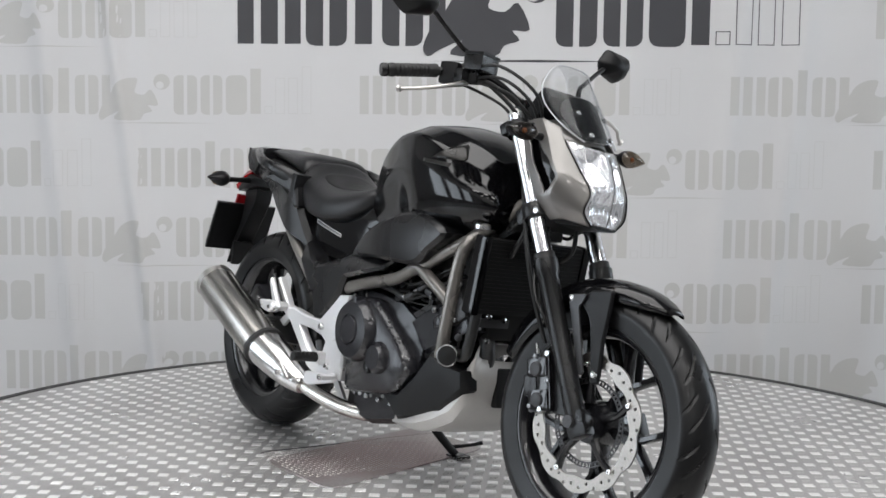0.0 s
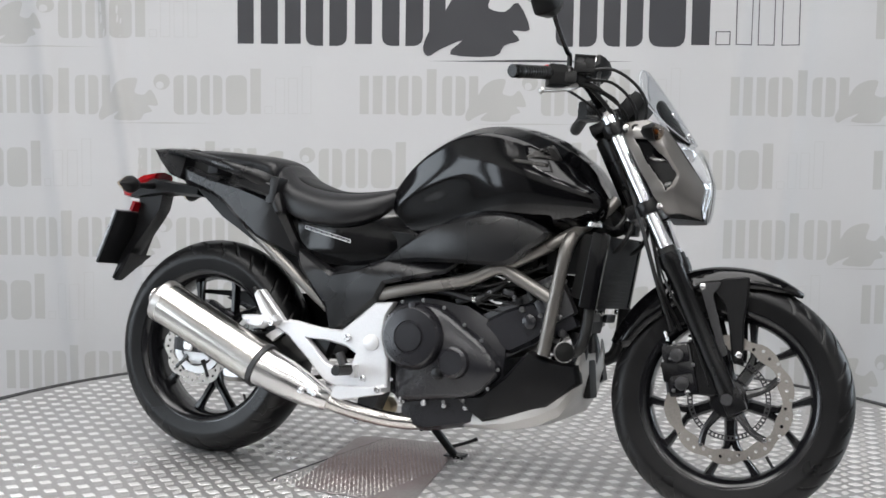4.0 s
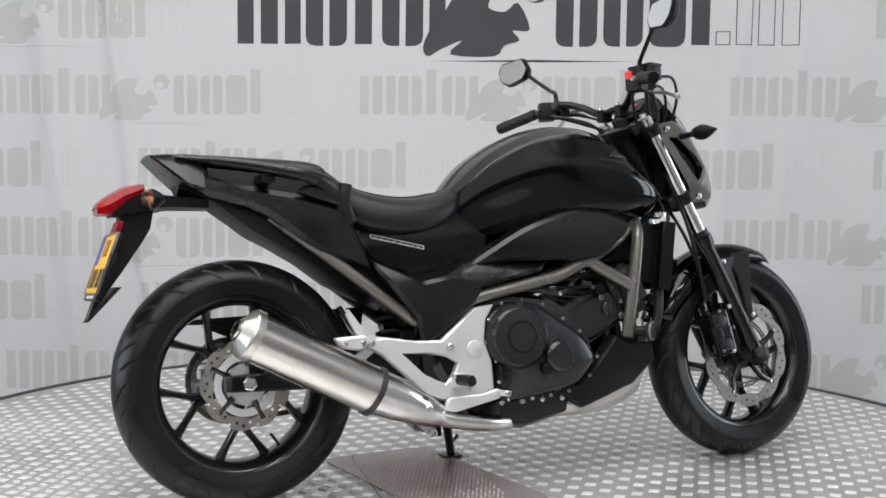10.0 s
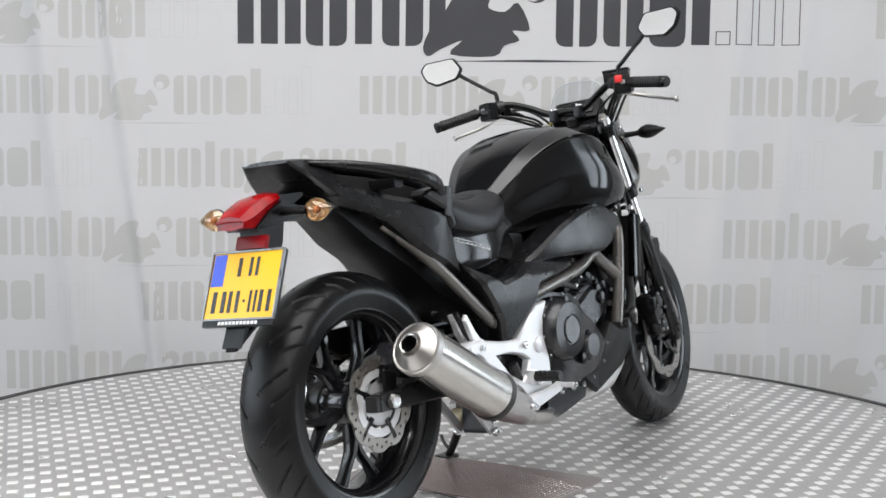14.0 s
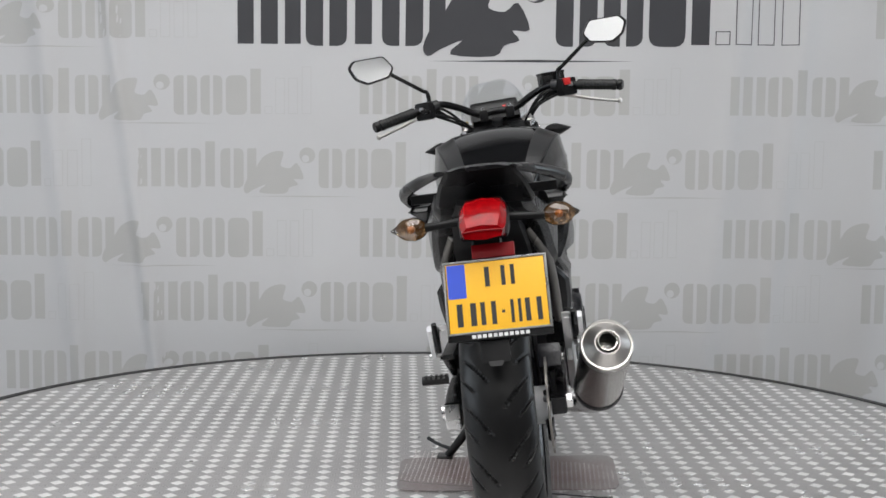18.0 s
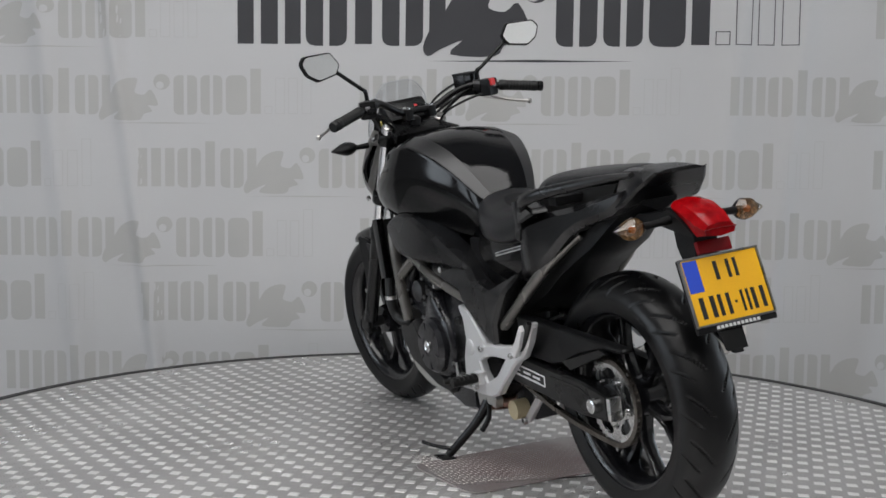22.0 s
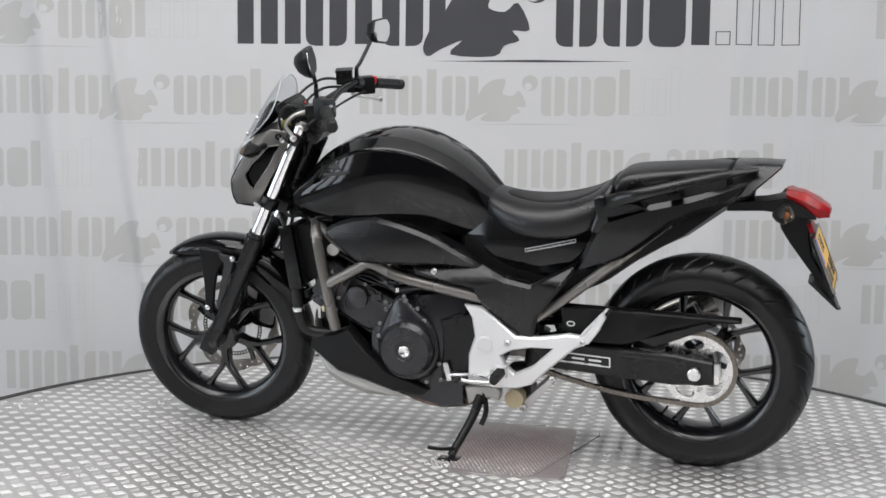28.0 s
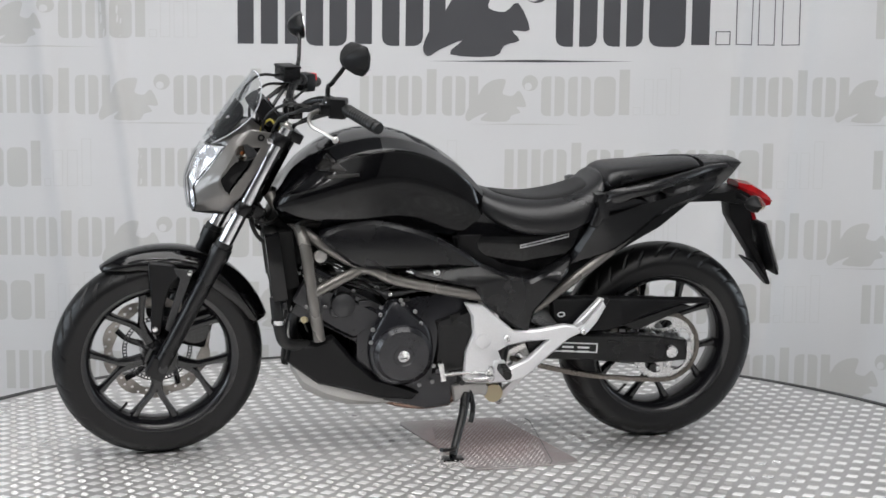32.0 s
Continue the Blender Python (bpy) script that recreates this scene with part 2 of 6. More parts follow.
def lathe(profile, origin, axis="y", n=48, bm=None, closed=False, toward=None):
    """Turns (offset along the axis, radius) pairs round an axis through origin."""
    bm = bm or bmesh.new()
    o = Vector(origin)
    if toward is not None:
        w = (Vector(toward) - o).normalized()
    else:
        w = Vector({"x": (1, 0, 0), "y": (0, 1, 0), "z": (0, 0, 1)}[axis])
    u = w.orthogonal().normalized()
    v = w.cross(u)
    rings = [[bm.verts.new(o + w * d + r * (math.cos(a) * u + math.sin(a) * v)) for a in np.linspace(0, 2 * math.pi, n, endpoint=False).tolist()] for d, r in profile]
    pairs = list(zip(rings, rings[1:])) + ([(rings[-1], rings[0])] if closed else [])
    for a, b in pairs:
        for j in range(n):
            bm.faces.new((a[j], a[(j + 1) % n], b[(j + 1) % n], b[j]))
    if not closed:
        if profile[0][1] > 1e-5:
            bm.faces.new(rings[0][::-1])
        if profile[-1][1] > 1e-5:
            bm.faces.new(rings[-1])
    bmesh.ops.remove_doubles(bm, verts=bm.verts, dist=1e-6)
    return bm


def box(cx, cy, cz, sx, sy, sz, bevel=0.0, rot=None, bm=None):
    """A bevelled box with the given centre and full sizes, turned by rot about its centre."""
    own = bmesh.new()
    bmesh.ops.create_cube(own, size=1)
    bmesh.ops.scale(own, vec=(sx, sy, sz), verts=own.verts)
    if bevel:
        bmesh.ops.bevel(own, geom=own.edges[:], offset=bevel, segments=2, profile=0.7, affect="EDGES")
    if rot is not None:
        own.transform(rot)
    own.transform(Matrix.Translation((cx, cy, cz)))
    if bm is None:
        return own
    me = bpy.data.meshes.new("tmp")
    own.to_mesh(me)
    own.free()
    bm.from_mesh(me)
    bpy.data.meshes.remove(me)
    return bm


def slab(poly, y0, y1, bevel=0.004, holes=(), bow=None, bm=None, grid=0.0, cuts=()):
    """A plate in the xz plane from y0 (inner) to y1 (outer), its outer edge bevelled; bow(x, z) moves its faces along y."""
    late = bow if (grid or cuts) else None
    bow = None if late else bow
    bm = bm or bmesh.new()
    sgn = 1 if y1 > y0 else -1
    loops = [(poly, 1)] + [(h, -1) for h in holes]
    outer, inner = [], []
    for pts, way in loops:
        pts = [Vector((q[0], q[1])) for q in pts]
        area = sum(pts[i].x * pts[i - 1].y - pts[i - 1].x * pts[i].y for i in range(len(pts)))
        n = len(pts)
        ins = []
        for i in range(n):
            e1, e2 = (pts[i] - pts[i - 1]).normalized(), (pts[(i + 1) % n] - pts[i]).normalized()
            nv = Vector((-(e1.y + e2.y), e1.x + e2.x))
            nv = nv.normalized() if nv.length > 1e-6 else Vector((-e1.y, e1.x))
            if area > 0:
                nv = -nv
            ins.append(pts[i] + nv * bevel * way)
        shift = bow or (lambda x, z: 0.0)
        a = [bm.verts.new((q.x, y0 + shift(q.x, q.y), q.y)) for q in pts]
        b = [bm.verts.new((q.x, y1 - sgn * bevel + shift(q.x, q.y), q.y)) for q in pts]
        c = [bm.verts.new((q.x, y1 + shift(q.x, q.y), q.y)) for q in ins]
        for i in range(n):
            j = (i + 1) % n
            bm.faces.new((a[i], a[j], b[j], b[i]))
            bm.faces.new((b[i], b[j], c[j], c[i]))
        outer.append(c)
        inner.append(a)
    for sets in (outer, inner):
        edges = []
        for loop in sets:
            for i in range(len(loop)):
                e = bm.edges.get((loop[i], loop[(i + 1) % len(loop)]))
                edges.append(e or bm.edges.new((loop[i], loop[(i + 1) % len(loop)])))
        bmesh.ops.triangle_fill(bm, use_beauty=True, use_dissolve=False, edges=edges)
    if late:
        lines = list(cuts)
        if grid:
            for axis, k in (("x", 0), ("z", 1)):
                lo, hi = min(q[k] for q in poly), max(q[k] for q in poly)
                lines += [(axis, lo + (i + 0.5) * grid) for i in range(int((hi - lo) / grid))]
        for axis, at in lines:
            co, no = ((at, 0, 0), (1, 0, 0)) if axis == "x" else ((0, 0, at), (0, 0, 1))
            bmesh.ops.bisect_plane(bm, geom=bm.verts[:] + bm.edges[:] + bm.faces[:], plane_co=co, plane_no=no, dist=1e-5)
        for v in bm.verts:
            v.co.y += late(v.co.x, v.co.z)
    return bm


def shell(stations, mirror=True, bm=None, caps=True):
    """A hull over stations (x, [(y, z), ...]); the half section runs from the top centre to the bottom centre."""
    bm = bm or bmesh.new()
    rings = []
    for x, half in stations:
        pts = list(half)
        if mirror:
            pts += [(-y, z) for y, z in reversed(half) if abs(y) > 1e-6]
        rings.append([bm.verts.new((x, y, z)) for y, z in pts])
    n = len(rings[0])
    for a, b in zip(rings, rings[1:]):
        for j in range(n):
            bm.faces.new((a[j], a[(j + 1) % n], b[(j + 1) % n], b[j]))
    if caps:
        bm.faces.new(rings[0][::-1])
        bm.faces.new(rings[-1])
    return bm


def rounded(poly, r, n=4):
    """A polygon with its corners rounded by about r."""
    out, k = [], len(poly)
    for i in range(k):
        a, b, c = (Vector(poly[(i + d) % k]) for d in (-1, 0, 1))
        e, g = b + (a - b).normalized() * r, b + (c - b).normalized() * r
        for t in range(n + 1):
            u = t / n
            out.append(e * (1 - u) ** 2 + b * 2 * u * (1 - u) + g * u * u)
    return out


def bolt(parent, x, y, z, r=0.006, material=None, out=None):
    """A hexagon-socket bolt head on a side of the bike."""
    s = 1 if (out or y) > 0 else -1
    bm = lathe([(0, r), (s * r * 0.8, r), (s * r * 1.0, r * 0.8), (s * r * 1.0, r * 0.45), (s * r * 0.5, r * 0.4)], (x, y - s * 0.002, z), n=10)
    return part("bolt", bm, material or BOLT, parent, smooth=30)


# ---------------------------------------------------------------- the room
def room():
    def wall(name, x0, x1, y0, y1, z0, z1, mat, label):
        ob = part(name, box((x0 + x1) / 2, (y0 + y1) / 2, (z0 + z1) / 2, x1 - x0, y1 - y0, z1 - z0), mat, None, smooth=0)
        tagged(ob, label, "wall" if "wall" in name else name, kind="structure")
    wall("floor", -4.4, 4.4, -6.9, 2.5, -0.55, -0.40, CONCRETE, "grey painted concrete showroom floor")
    wall("wall_north", -4.2, 4.2, 2.3, 2.45, -0.40, 4.20, WALLPAINT, "plain white wall behind the banner")
    wall("wall_south", -4.2, 4.2, -6.85, -6.7, -0.40, 1.90, WALLDARK, "dark lower wall behind the camera")
    wall("wall_south_top", -4.2, 4.2, -6.85, -6.7, 1.90, 4.20, WALLPAINT, "plain white upper wall")
    number = 0
    # the east panes are unseen fill lights, added for the banner's right side
    for name, x0, x1, gaps in (("wall_west", -4.35, -4.2, [(-3.2, -2.3), (-1.9, -1.0), (-0.6, 0.3)]), ("wall_east", 4.2, 4.35, [(-0.1, 0.7), (1.0, 1.7)])):
        edges = [-6.85] + [q for g in gaps for q in g] + [2.45]
        for y0, y1 in zip(edges[::2], edges[1::2]):
            wall(name, x0, x1, y0, y1, 0.10, 2.20, WALLMID, "grey wall between the daylight panes")
        wall(name + "_low", x0, x1, -6.85, 2.45, -0.40, 0.10, WALLMID, "grey wall below the daylight panes")
        wall(name + "_top", x0, x1, -6.85, 2.45, 2.20, 4.20, WALLPAINT, "plain white upper side wall")
        for y0, y1 in gaps:
            number += 1
            pane = part("window_%d" % number, box(-4.36 if x0 < 0 else 4.36, (y0 + y1) / 2, 1.15, 0.01, y1 - y0 + 0.1, 2.2), DAYLIGHT, None, smooth=0)
            tagged(pane, "tall daylight pane: shop window to the west, added fill light to the east", "window", kind="structure")
    ob = part("ceiling", box(0, -2.2, CEILING + 0.085, 8.7, 9.3, 0.15), CEILDARK, None, smooth=0)
    tagged(ob, "plain grey ceiling", "ceiling", kind="structure")
    soft = thing("softbox", "large square softbox hanging over the turntable", "softbox")
    part("diffuser", box(0, 0, 0, SOFTBOX[3], SOFTBOX[4], 0.01), SOFTGLOW, soft, "glowing white cloth", smooth=0)
    for sx, sy, lx, ly in ((0, 1, SOFTBOX[3] + 0.1, 0.05), (0, -1, SOFTBOX[3] + 0.1, 0.05), (1, 0, 0.05, SOFTBOX[4]), (-1, 0, 0.05, SOFTBOX[4])):
        part("frame_bar", box(sx * (SOFTBOX[3] / 2 + 0.026), sy * (SOFTBOX[4] / 2 + 0.026), 0.05, lx, ly, 0.16, 0.004), SATIN, soft)
    part("backing", box(0, 0, 0.10, SOFTBOX[3] - 0.01, SOFTBOX[4] - 0.01, 0.04), SATIN, soft)
    for sx in (-1, 1):
        part("hanging_rod", rod((sx * 1.5, 0, 0.12), (sx * 1.5, 0, CEILING - SOFTBOX[2]), 0.012), SATIN, soft)
    soft.matrix_basis = pose(*SOFTBOX[:3])
    first = None
    for x, y in LAMP_ROWS:
        if first is None:
            first = thing("ceiling_lamp", "long white ceiling lamp with glowing diffuser", "lamp", "ceiling lamps")
            part("housing", box(0, 0, -0.02, 1.5, 0.36, 0.04, 0.005), WALLPAINT, first)
            part("diffuser", box(0, 0, -0.045, 1.42, 0.31, 0.012, 0.003), LAMPGLOW, first)
            first.matrix_basis = pose(x, y, CEILING)
        else:
            copy_thing(first, pose(x, y, CEILING))


# ---------------------------------------------------------------- the banner
BANNER_Y = 1.85
FOLDS = [(-1.72, 0.10, 0.05, 0.010), (-1.41, 0.13, 0.034, 0.011), (-1.30, 0.05, 0.09, 0.006), (-0.95, 0.02, 0.12, 0.005), (-0.62, -0.03, 0.08, 0.004),
         (-0.2, 0.02, 0.15, 0.005), (0.25, 0.0, 0.11, 0.004), (0.72, -0.04, 0.13, 0.005), (1.15, -0.08, 0.06, 0.007), (1.42, -0.10, 0.05, 0.006), (1.78, 0.0, 0.10, 0.006)]


def fold(x, z):
    d = 0.004 * math.sin(x * 5.1 + 0.6 * z) + 0.002 * math.sin(x * 13 + 1.3 * z)
    for c, lean, w, a in FOLDS:
        d -= 3.4 * a * math.exp(-((x - c + lean * (z - 0.9)) / w) ** 2)
    return d


def banner_at(u, v):
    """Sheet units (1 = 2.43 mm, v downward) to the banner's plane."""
    x = -0.0509 + (u - 784) * 5.492 / 2255
    z = 0.9599 - 5.4656 * math.tan(radians(5.536) + math.atan((v - 441) / 2255))
    return x, z + (x + 0.05) * 0.0085


def print_mesh(name, polys, mat, parent, lift=0.003):
    bm = bmesh.new()
    for poly, holes in polys:
        edges = []
        for loop in [poly] + list(holes):
            vs = [bm.verts.new((p[0], 0, p[1])) for p in (banner_at(*q) for q in loop)]
            edges += [bm.edges.new((vs[i - 1], vs[i])) for i in range(len(vs))]
        bmesh.ops.triangle_fill(bm, use_beauty=True, edges=edges)
    for axis, step in ((0, 0.0138), (2, 0.0567)):
        at = [v.co[axis] for v in bm.verts]
        no = Vector([1.0 if k == axis else 0.0 for k in range(3)])
        for k in range(math.ceil(min(at) / step), math.floor(max(at) / step) + 1):
            bmesh.ops.bisect_plane(bm, geom=bm.verts[:] + bm.edges[:] + bm.faces[:], plane_co=no * (k * step), plane_no=no)
    for v in bm.verts:
        v.co.y = BANNER_Y + fold(v.co.x, v.co.z) - lift
    return part(name, bm, mat, parent, smooth=60)


def rounded_rect(u0, v0, u1, v1, r):
    out = []
    for cx, cy, a0 in ((u1 - r, v0 + r, -90), (u1 - r, v1 - r, 0), (u0 + r, v1 - r, 90), (u0 + r, v0 + r, 180)):
        for a in (0, 30, 60, 90):
            out.append((cx + r * math.cos(radians(a0 + a)), cy + r * math.sin(radians(a0 + a))))
    return out


def half_block(u0, v0, u1, v1, r, left):
    """A bar rounded on its outer side only."""
    pts = [(u1, v0), (u1, v1)] if left else [(u0, v1), (u0, v0)]
    arc = ((u0 + r, v1 - r, 90), (u0 + r, v0 + r, 180)) if left else ((u1 - r, v0 + r, -90), (u1 - r, v1 - r, 0))
    for cx, cy, a0 in arc:
        for a in (0, 30, 60, 90):
            pts.append((cx + r * math.cos(radians(a0 + a)), cy + r * math.sin(radians(a0 + a))))
    return pts


def logo(u, base, k, mat, faint, parent, line_width):
    """Printed emblem: groups of upright bars, a plain winged shape with a ring, and hollow bars."""
    top = base - 68 * k
    bars, thin = [], []

    def bar(a, b, t=top):
        bars.append(([(u + a * k, t), (u + b * k, t), (u + b * k, base), (u + a * k, base)], []))

    def pair(a, b):
        m = (a + b) / 2
        bars.append((half_block(u + a * k, top, u + (m - 3) * k, base + 2 * k, 9 * k, True), []))
        bars.append((half_block(u + (m + 3) * k, top, u + b * k, base + 2 * k, 9 * k, False), []))
    bar(0, 16), bar(23, 40), bar(47, 63)
    pair(68, 109)
    bar(117, 134, top - 12 * k)
    pair(144, 185)
    bar(191, 207)
    pair(317, 358), pair(364, 403)
    bars.append((rounded_rect(u + 409 * k, top, u + 446 * k, base + 2 * k, 10 * k), []))
    bar(452, 470, top - 12 * k)
    blob = curve([(q[0], q[1], 0) for q in ((190, -12), (185, -3), (192, 15), (206, 33), (218, 52), (236, 62), (254, 62), (252, 48), (250, 37), (266, 33), (279, 42), (291, 15), (274, 14), (281, 4), (266, -1), (256, -12), (212, -10), (224, 4), (202, -5))], 3, True)
    bars.append(([(u + q.x * k, base - q.y * k) for q in blob], []))
    ring = [[(u + (cu + r * math.cos(a)) * k, base - (cv + r * math.sin(a)) * k) for a in np.linspace(0, 2 * math.pi, 24, endpoint=False).tolist()] for cu, cv, r in ((297, 56, 14), (294, 50, 6.5))]
    bars.append((ring[0], [ring[1]]))
    bars.append(([(u + 190 * k, base + 17 * k), (u + 300 * k, base + 15.4 * k), (u + 392 * k, base + 17 * k), (u + 300 * k, base + 18 * k)], []))
    w = line_width
    for a, b, h in ((476, 490, 14), (495, 512, 64), (518, 535, 64), (542, 559, 84)):
        x0, x1, y0, y1 = u + a * k, u + b * k, base - h * k, base
        thin.append(([(x0, y0), (x1, y0), (x1, y1), (x0, y1)], [[(x0 + w, y0 + w), (x1 - w, y0 + w), (x1 - w, y1 - w), (x0 + w, y1 - w)]]))
    for shape in bars:
        print_mesh("printed_shape", [shape], mat, parent, 0.0045 if len(shape[0]) == len(blob) else 0.003)
    for shape in thin:
        print_mesh("printed_outline", [shape], faint, parent)


def banner():
    x0, x1, z0, z1 = -2.9, 2.9, -0.40, 3.0
    nx, nz = 420, 60
    verts, faces = [], []
    for j in range(nz + 1):
        for i in range(nx + 1):
            x, z = x0 + (x1 - x0) * i / nx, z0 + (z1 - z0) * j / nz
            verts.append((x, BANNER_Y + fold(x, z), z))
    for j in range(nz):
        for i in range(nx):
            a = j * (nx + 1) + i
            faces.append((a, a + 1, a + nx + 2, a + nx + 1))
    me = bpy.data.meshes.new("backdrop")
    me.from_pydata(verts, [], faces)
    me.materials.append(CLOTH)
    me.polygons.foreach_set("use_smooth", [True] * len(me.polygons))
    ob = tagged(new("backdrop", me), "light grey cloth banner printed with rows of grey emblems", "banner", kind="structure")
    sol = ob.modifiers.new("thickness", "SOLIDIFY")
    sol.thickness, sol.offset = 0.002, 1.0
    logo(422, 79, 1.745, DARKINK, DARKINK, ob, 1.6)
    for base, starts in ((68, (-208, 1527)), (203, (-8, 635, 1280)), (332, (-396, 247, 890, 1533)), (455, (-5, 637, 1276)), (568, (-394, 251, 893, 1523)), (692, (5, 640, 1268))):
        for u in starts:
            logo(u, base, 1.0, PALEINK, FAINTINK, ob, 1.4)


# ---------------------------------------------------------------- turntable
DECK_R = 1.70


def turntable():
    root = thing("turntable", "round raised turntable clad in aluminium tread plate with black edge", "turntable")
    part("deck", lathe([(0, DECK_R), (-0.012, DECK_R)], (0, 0, 0), "z", 128), PLATE, root, smooth=30)
    part("edge_band", lathe([(0.003, DECK_R + 0.0005), (0.003, DECK_R + 0.030), (-0.002, DECK_R + 0.036), (-0.06, DECK_R + 0.036), (-0.06, DECK_R + 0.0005)], (0, 0, 0), "z", 128, closed=True), EDGE, root, "black rubber edge band")
    part("drum", lathe([(-0.013, DECK_R - 0.02), (-0.40, DECK_R - 0.02)], (0, 0, 0), "z", 96), EDGE, root)
    px, py, hx, hy, h = 0.0575, 0.0638, 0.0222, 0.0205, 0.0016
    lay = Matrix.Rotation(radians(6.4), 2)
    start = Vector((0.3616, 0.5959))
    verts, faces = [], []
    rib_v, rib_f = [], []
    for i in range(-44, 34):
        for j in range(-46, 30):
            o = start + lay @ Vector((i * px, j * py))
            if o.length < DECK_R - 0.03:
                b = len(verts)
                for s, z in ((1.0, -0.0003), (0.76, h)):
                    verts += [(*(o + lay @ Vector(d)), z) for d in ((-hx * s, 0), (0, -hy * s), (hx * s, 0), (0, hy * s))]
                faces += [(b + k, b + (k + 1) % 4, b + 4 + (k + 1) % 4, b + 4 + k) for k in range(4)] + [(b + 4, b + 5, b + 6, b + 7)]
            o = start + lay @ Vector(((i + 0.5) * px, (j + 0.5) * py))
            if o.length < DECK_R - 0.03:
                for k in (-2, -1, 0, 1, 2):
                    cy, ln, w = k * 0.0075, 0.0150 - abs(k) * 0.0048, 0.0020
                    b = len(rib_v)
                    rib_v += [(*(o + lay @ Vector(d)), z) for d, z in (((-ln, cy - w), -0.0003), ((ln, cy - w), -0.0003), ((ln, cy + w), -0.0003), ((-ln, cy + w), -0.0003), ((-ln * 0.7, cy), 0.001), ((ln * 0.7, cy), 0.001))]
                    rib_f += [(b, b + 1, b + 5, b + 4), (b + 3, b + 4, b + 5, b + 2), (b, b + 4, b + 3), (b + 1, b + 2, b + 5)]
    for name, v, f, m in (("tread_pattern", verts, faces, LUG), ("tread_ribbing", rib_v, rib_f, PLATE)):
        me = bpy.data.meshes.new(name)
        me.from_pydata(v, [], f)
        me.materials.append(m)
        ob = tagged(new(name, me), "low diamonds of the tread plate, paler for their glint" if m is LUG else "fine ribs between the diamonds", kind="stuff")
        ob.parent = root
    return root


def loose_sheet():
    """A worn metal sheet lying on the deck under the stand."""
    root = thing("metal_sheet", "worn studded metal sheet with a reddish stain lying under the stand", "sheet")
    c = [(-0.358, -0.455), (-0.030, -0.478), (0.085, 0.130), (-0.268, 0.135)]
    cx, cy = (sum(p[k] for p in c) / 4 for k in (0, 1))
    c = [(p[0] - cx, p[1] - cy) for p in c]
    poly = []
    for i in range(4):
        a, b, d = (Vector(c[(i + k) % 4]) for k in (-1, 0, 1))
        e, g = b + (a - b).normalized() * 0.045, b + (d - b).normalized() * 0.045
        poly += [tuple(e), tuple(e * 0.25 + b * 0.5 + g * 0.25), tuple(g)]
    bm = slab(poly, 0, -0.003, 0.001)
    bm.transform(Matrix.Rotation(radians(-90), 4, "X"))
    for v in bm.verts:
        v.co.z = 0.0017 if v.co.z < 0.0005 and v.co.z > -0.0005 else 0.0047
        v.co.y = -v.co.y
    ob = part("plate", bm, STAINED, root, smooth=30)
    # dark strip on one edge only, in place of the shadow beneath it
    rim = bmesh.new()
    n = len(poly)
    ring = [[rim.verts.new((p[0] * k, -p[1] * k, z)) for p in poly] for k, z in ((1.0, 0.0017), (1.002, 0.0020), (1.002, 0.0050), (0.992, 0.0050), (0.992, 0.0040))]
    for p, q in zip(ring, ring[1:]):
        for j in (n - 2, n - 1, 0):
            rim.faces.new((p[j], p[(j + 1) % n], q[(j + 1) % n], q[j]))
    bmesh.ops.delete(rim, geom=[v for v in rim.verts if not v.link_faces], context="VERTS")
    for v in rim.verts:
        v.co.y = -v.co.y
    part("rim", rim, CASTING, root, "dark strip for the shadow along one edge of the sheet", smooth=30)
    verts, faces = [], []
    for i in range(-22, 23):
        for j in range(-27, 28):
            x, y = i * 0.0125 + (0.006 if j % 2 else 0), j * 0.0125
            inside = True
            for k in range(4):
                (ax, ay), (bx, by) = c[k], c[(k + 1) % 4]
                cr = (bx - ax) * (y - ay) - (by - ay) * (x - ax)
                if cr / math.hypot(bx - ax, by - ay) < 0.012:
                    inside = False
            if inside:
                b = len(verts)
                a = 0.8 if (i + j) % 2 else -0.8
                dx, dy, ex, ey = 0.0050 * math.cos(a), 0.0050 * math.sin(a), -0.0020 * math.sin(a), 0.0020 * math.cos(a)
                verts += [(x - dx, y - dy, 0.0045), (x + ex, y + ey, 0.0045), (x + dx, y + dy, 0.0045), (x - ex, y - ey, 0.0045), (x, y, 0.0066)]
                faces += [(b, b + 3, b + 4), (b + 3, b + 2, b + 4), (b + 2, b + 1, b + 4), (b + 1, b, b + 4)]
    me = bpy.data.meshes.new("studs")
    me.from_pydata(verts, [], faces)
    me.materials.append(STUD)
    st = tagged(new("studs", me), "tiny raised studs", kind="stuff")
    st.parent = root
    return root, (cx, cy)


room()
banner()
TABLE = turntable()
SHEET, SHEET_AT = loose_sheet()


# ---------------------------------------------------------------- the motorcycle
# Its own space: x forward, y to its left, z up, origin on the ground midway between the axles.
BIKE = thing("motorcycle", "black naked motorcycle with grey frame on its side stand", "motorcycle")
FRONT, REAR = Vector((0.746, 0, 0.2955)), Vector((-0.7625, 0, 0.309))
STEER_FOOT = Vector((0.862, 0, 0))
STEER = Matrix.Translation(STEER_FOOT) @ Matrix.Rotation(radians(7.0), 4, Vector((-0.454, 0, 0.891))) @ Matrix.Translation(-STEER_FOOT)


def add(name, bm, mat, parent=None, label="", smooth=40, subsurf=0, steer=False):
    if steer:
        bm.transform(STEER)
    return part(name, bm, mat, parent or BIKE, label, smooth, subsurf)


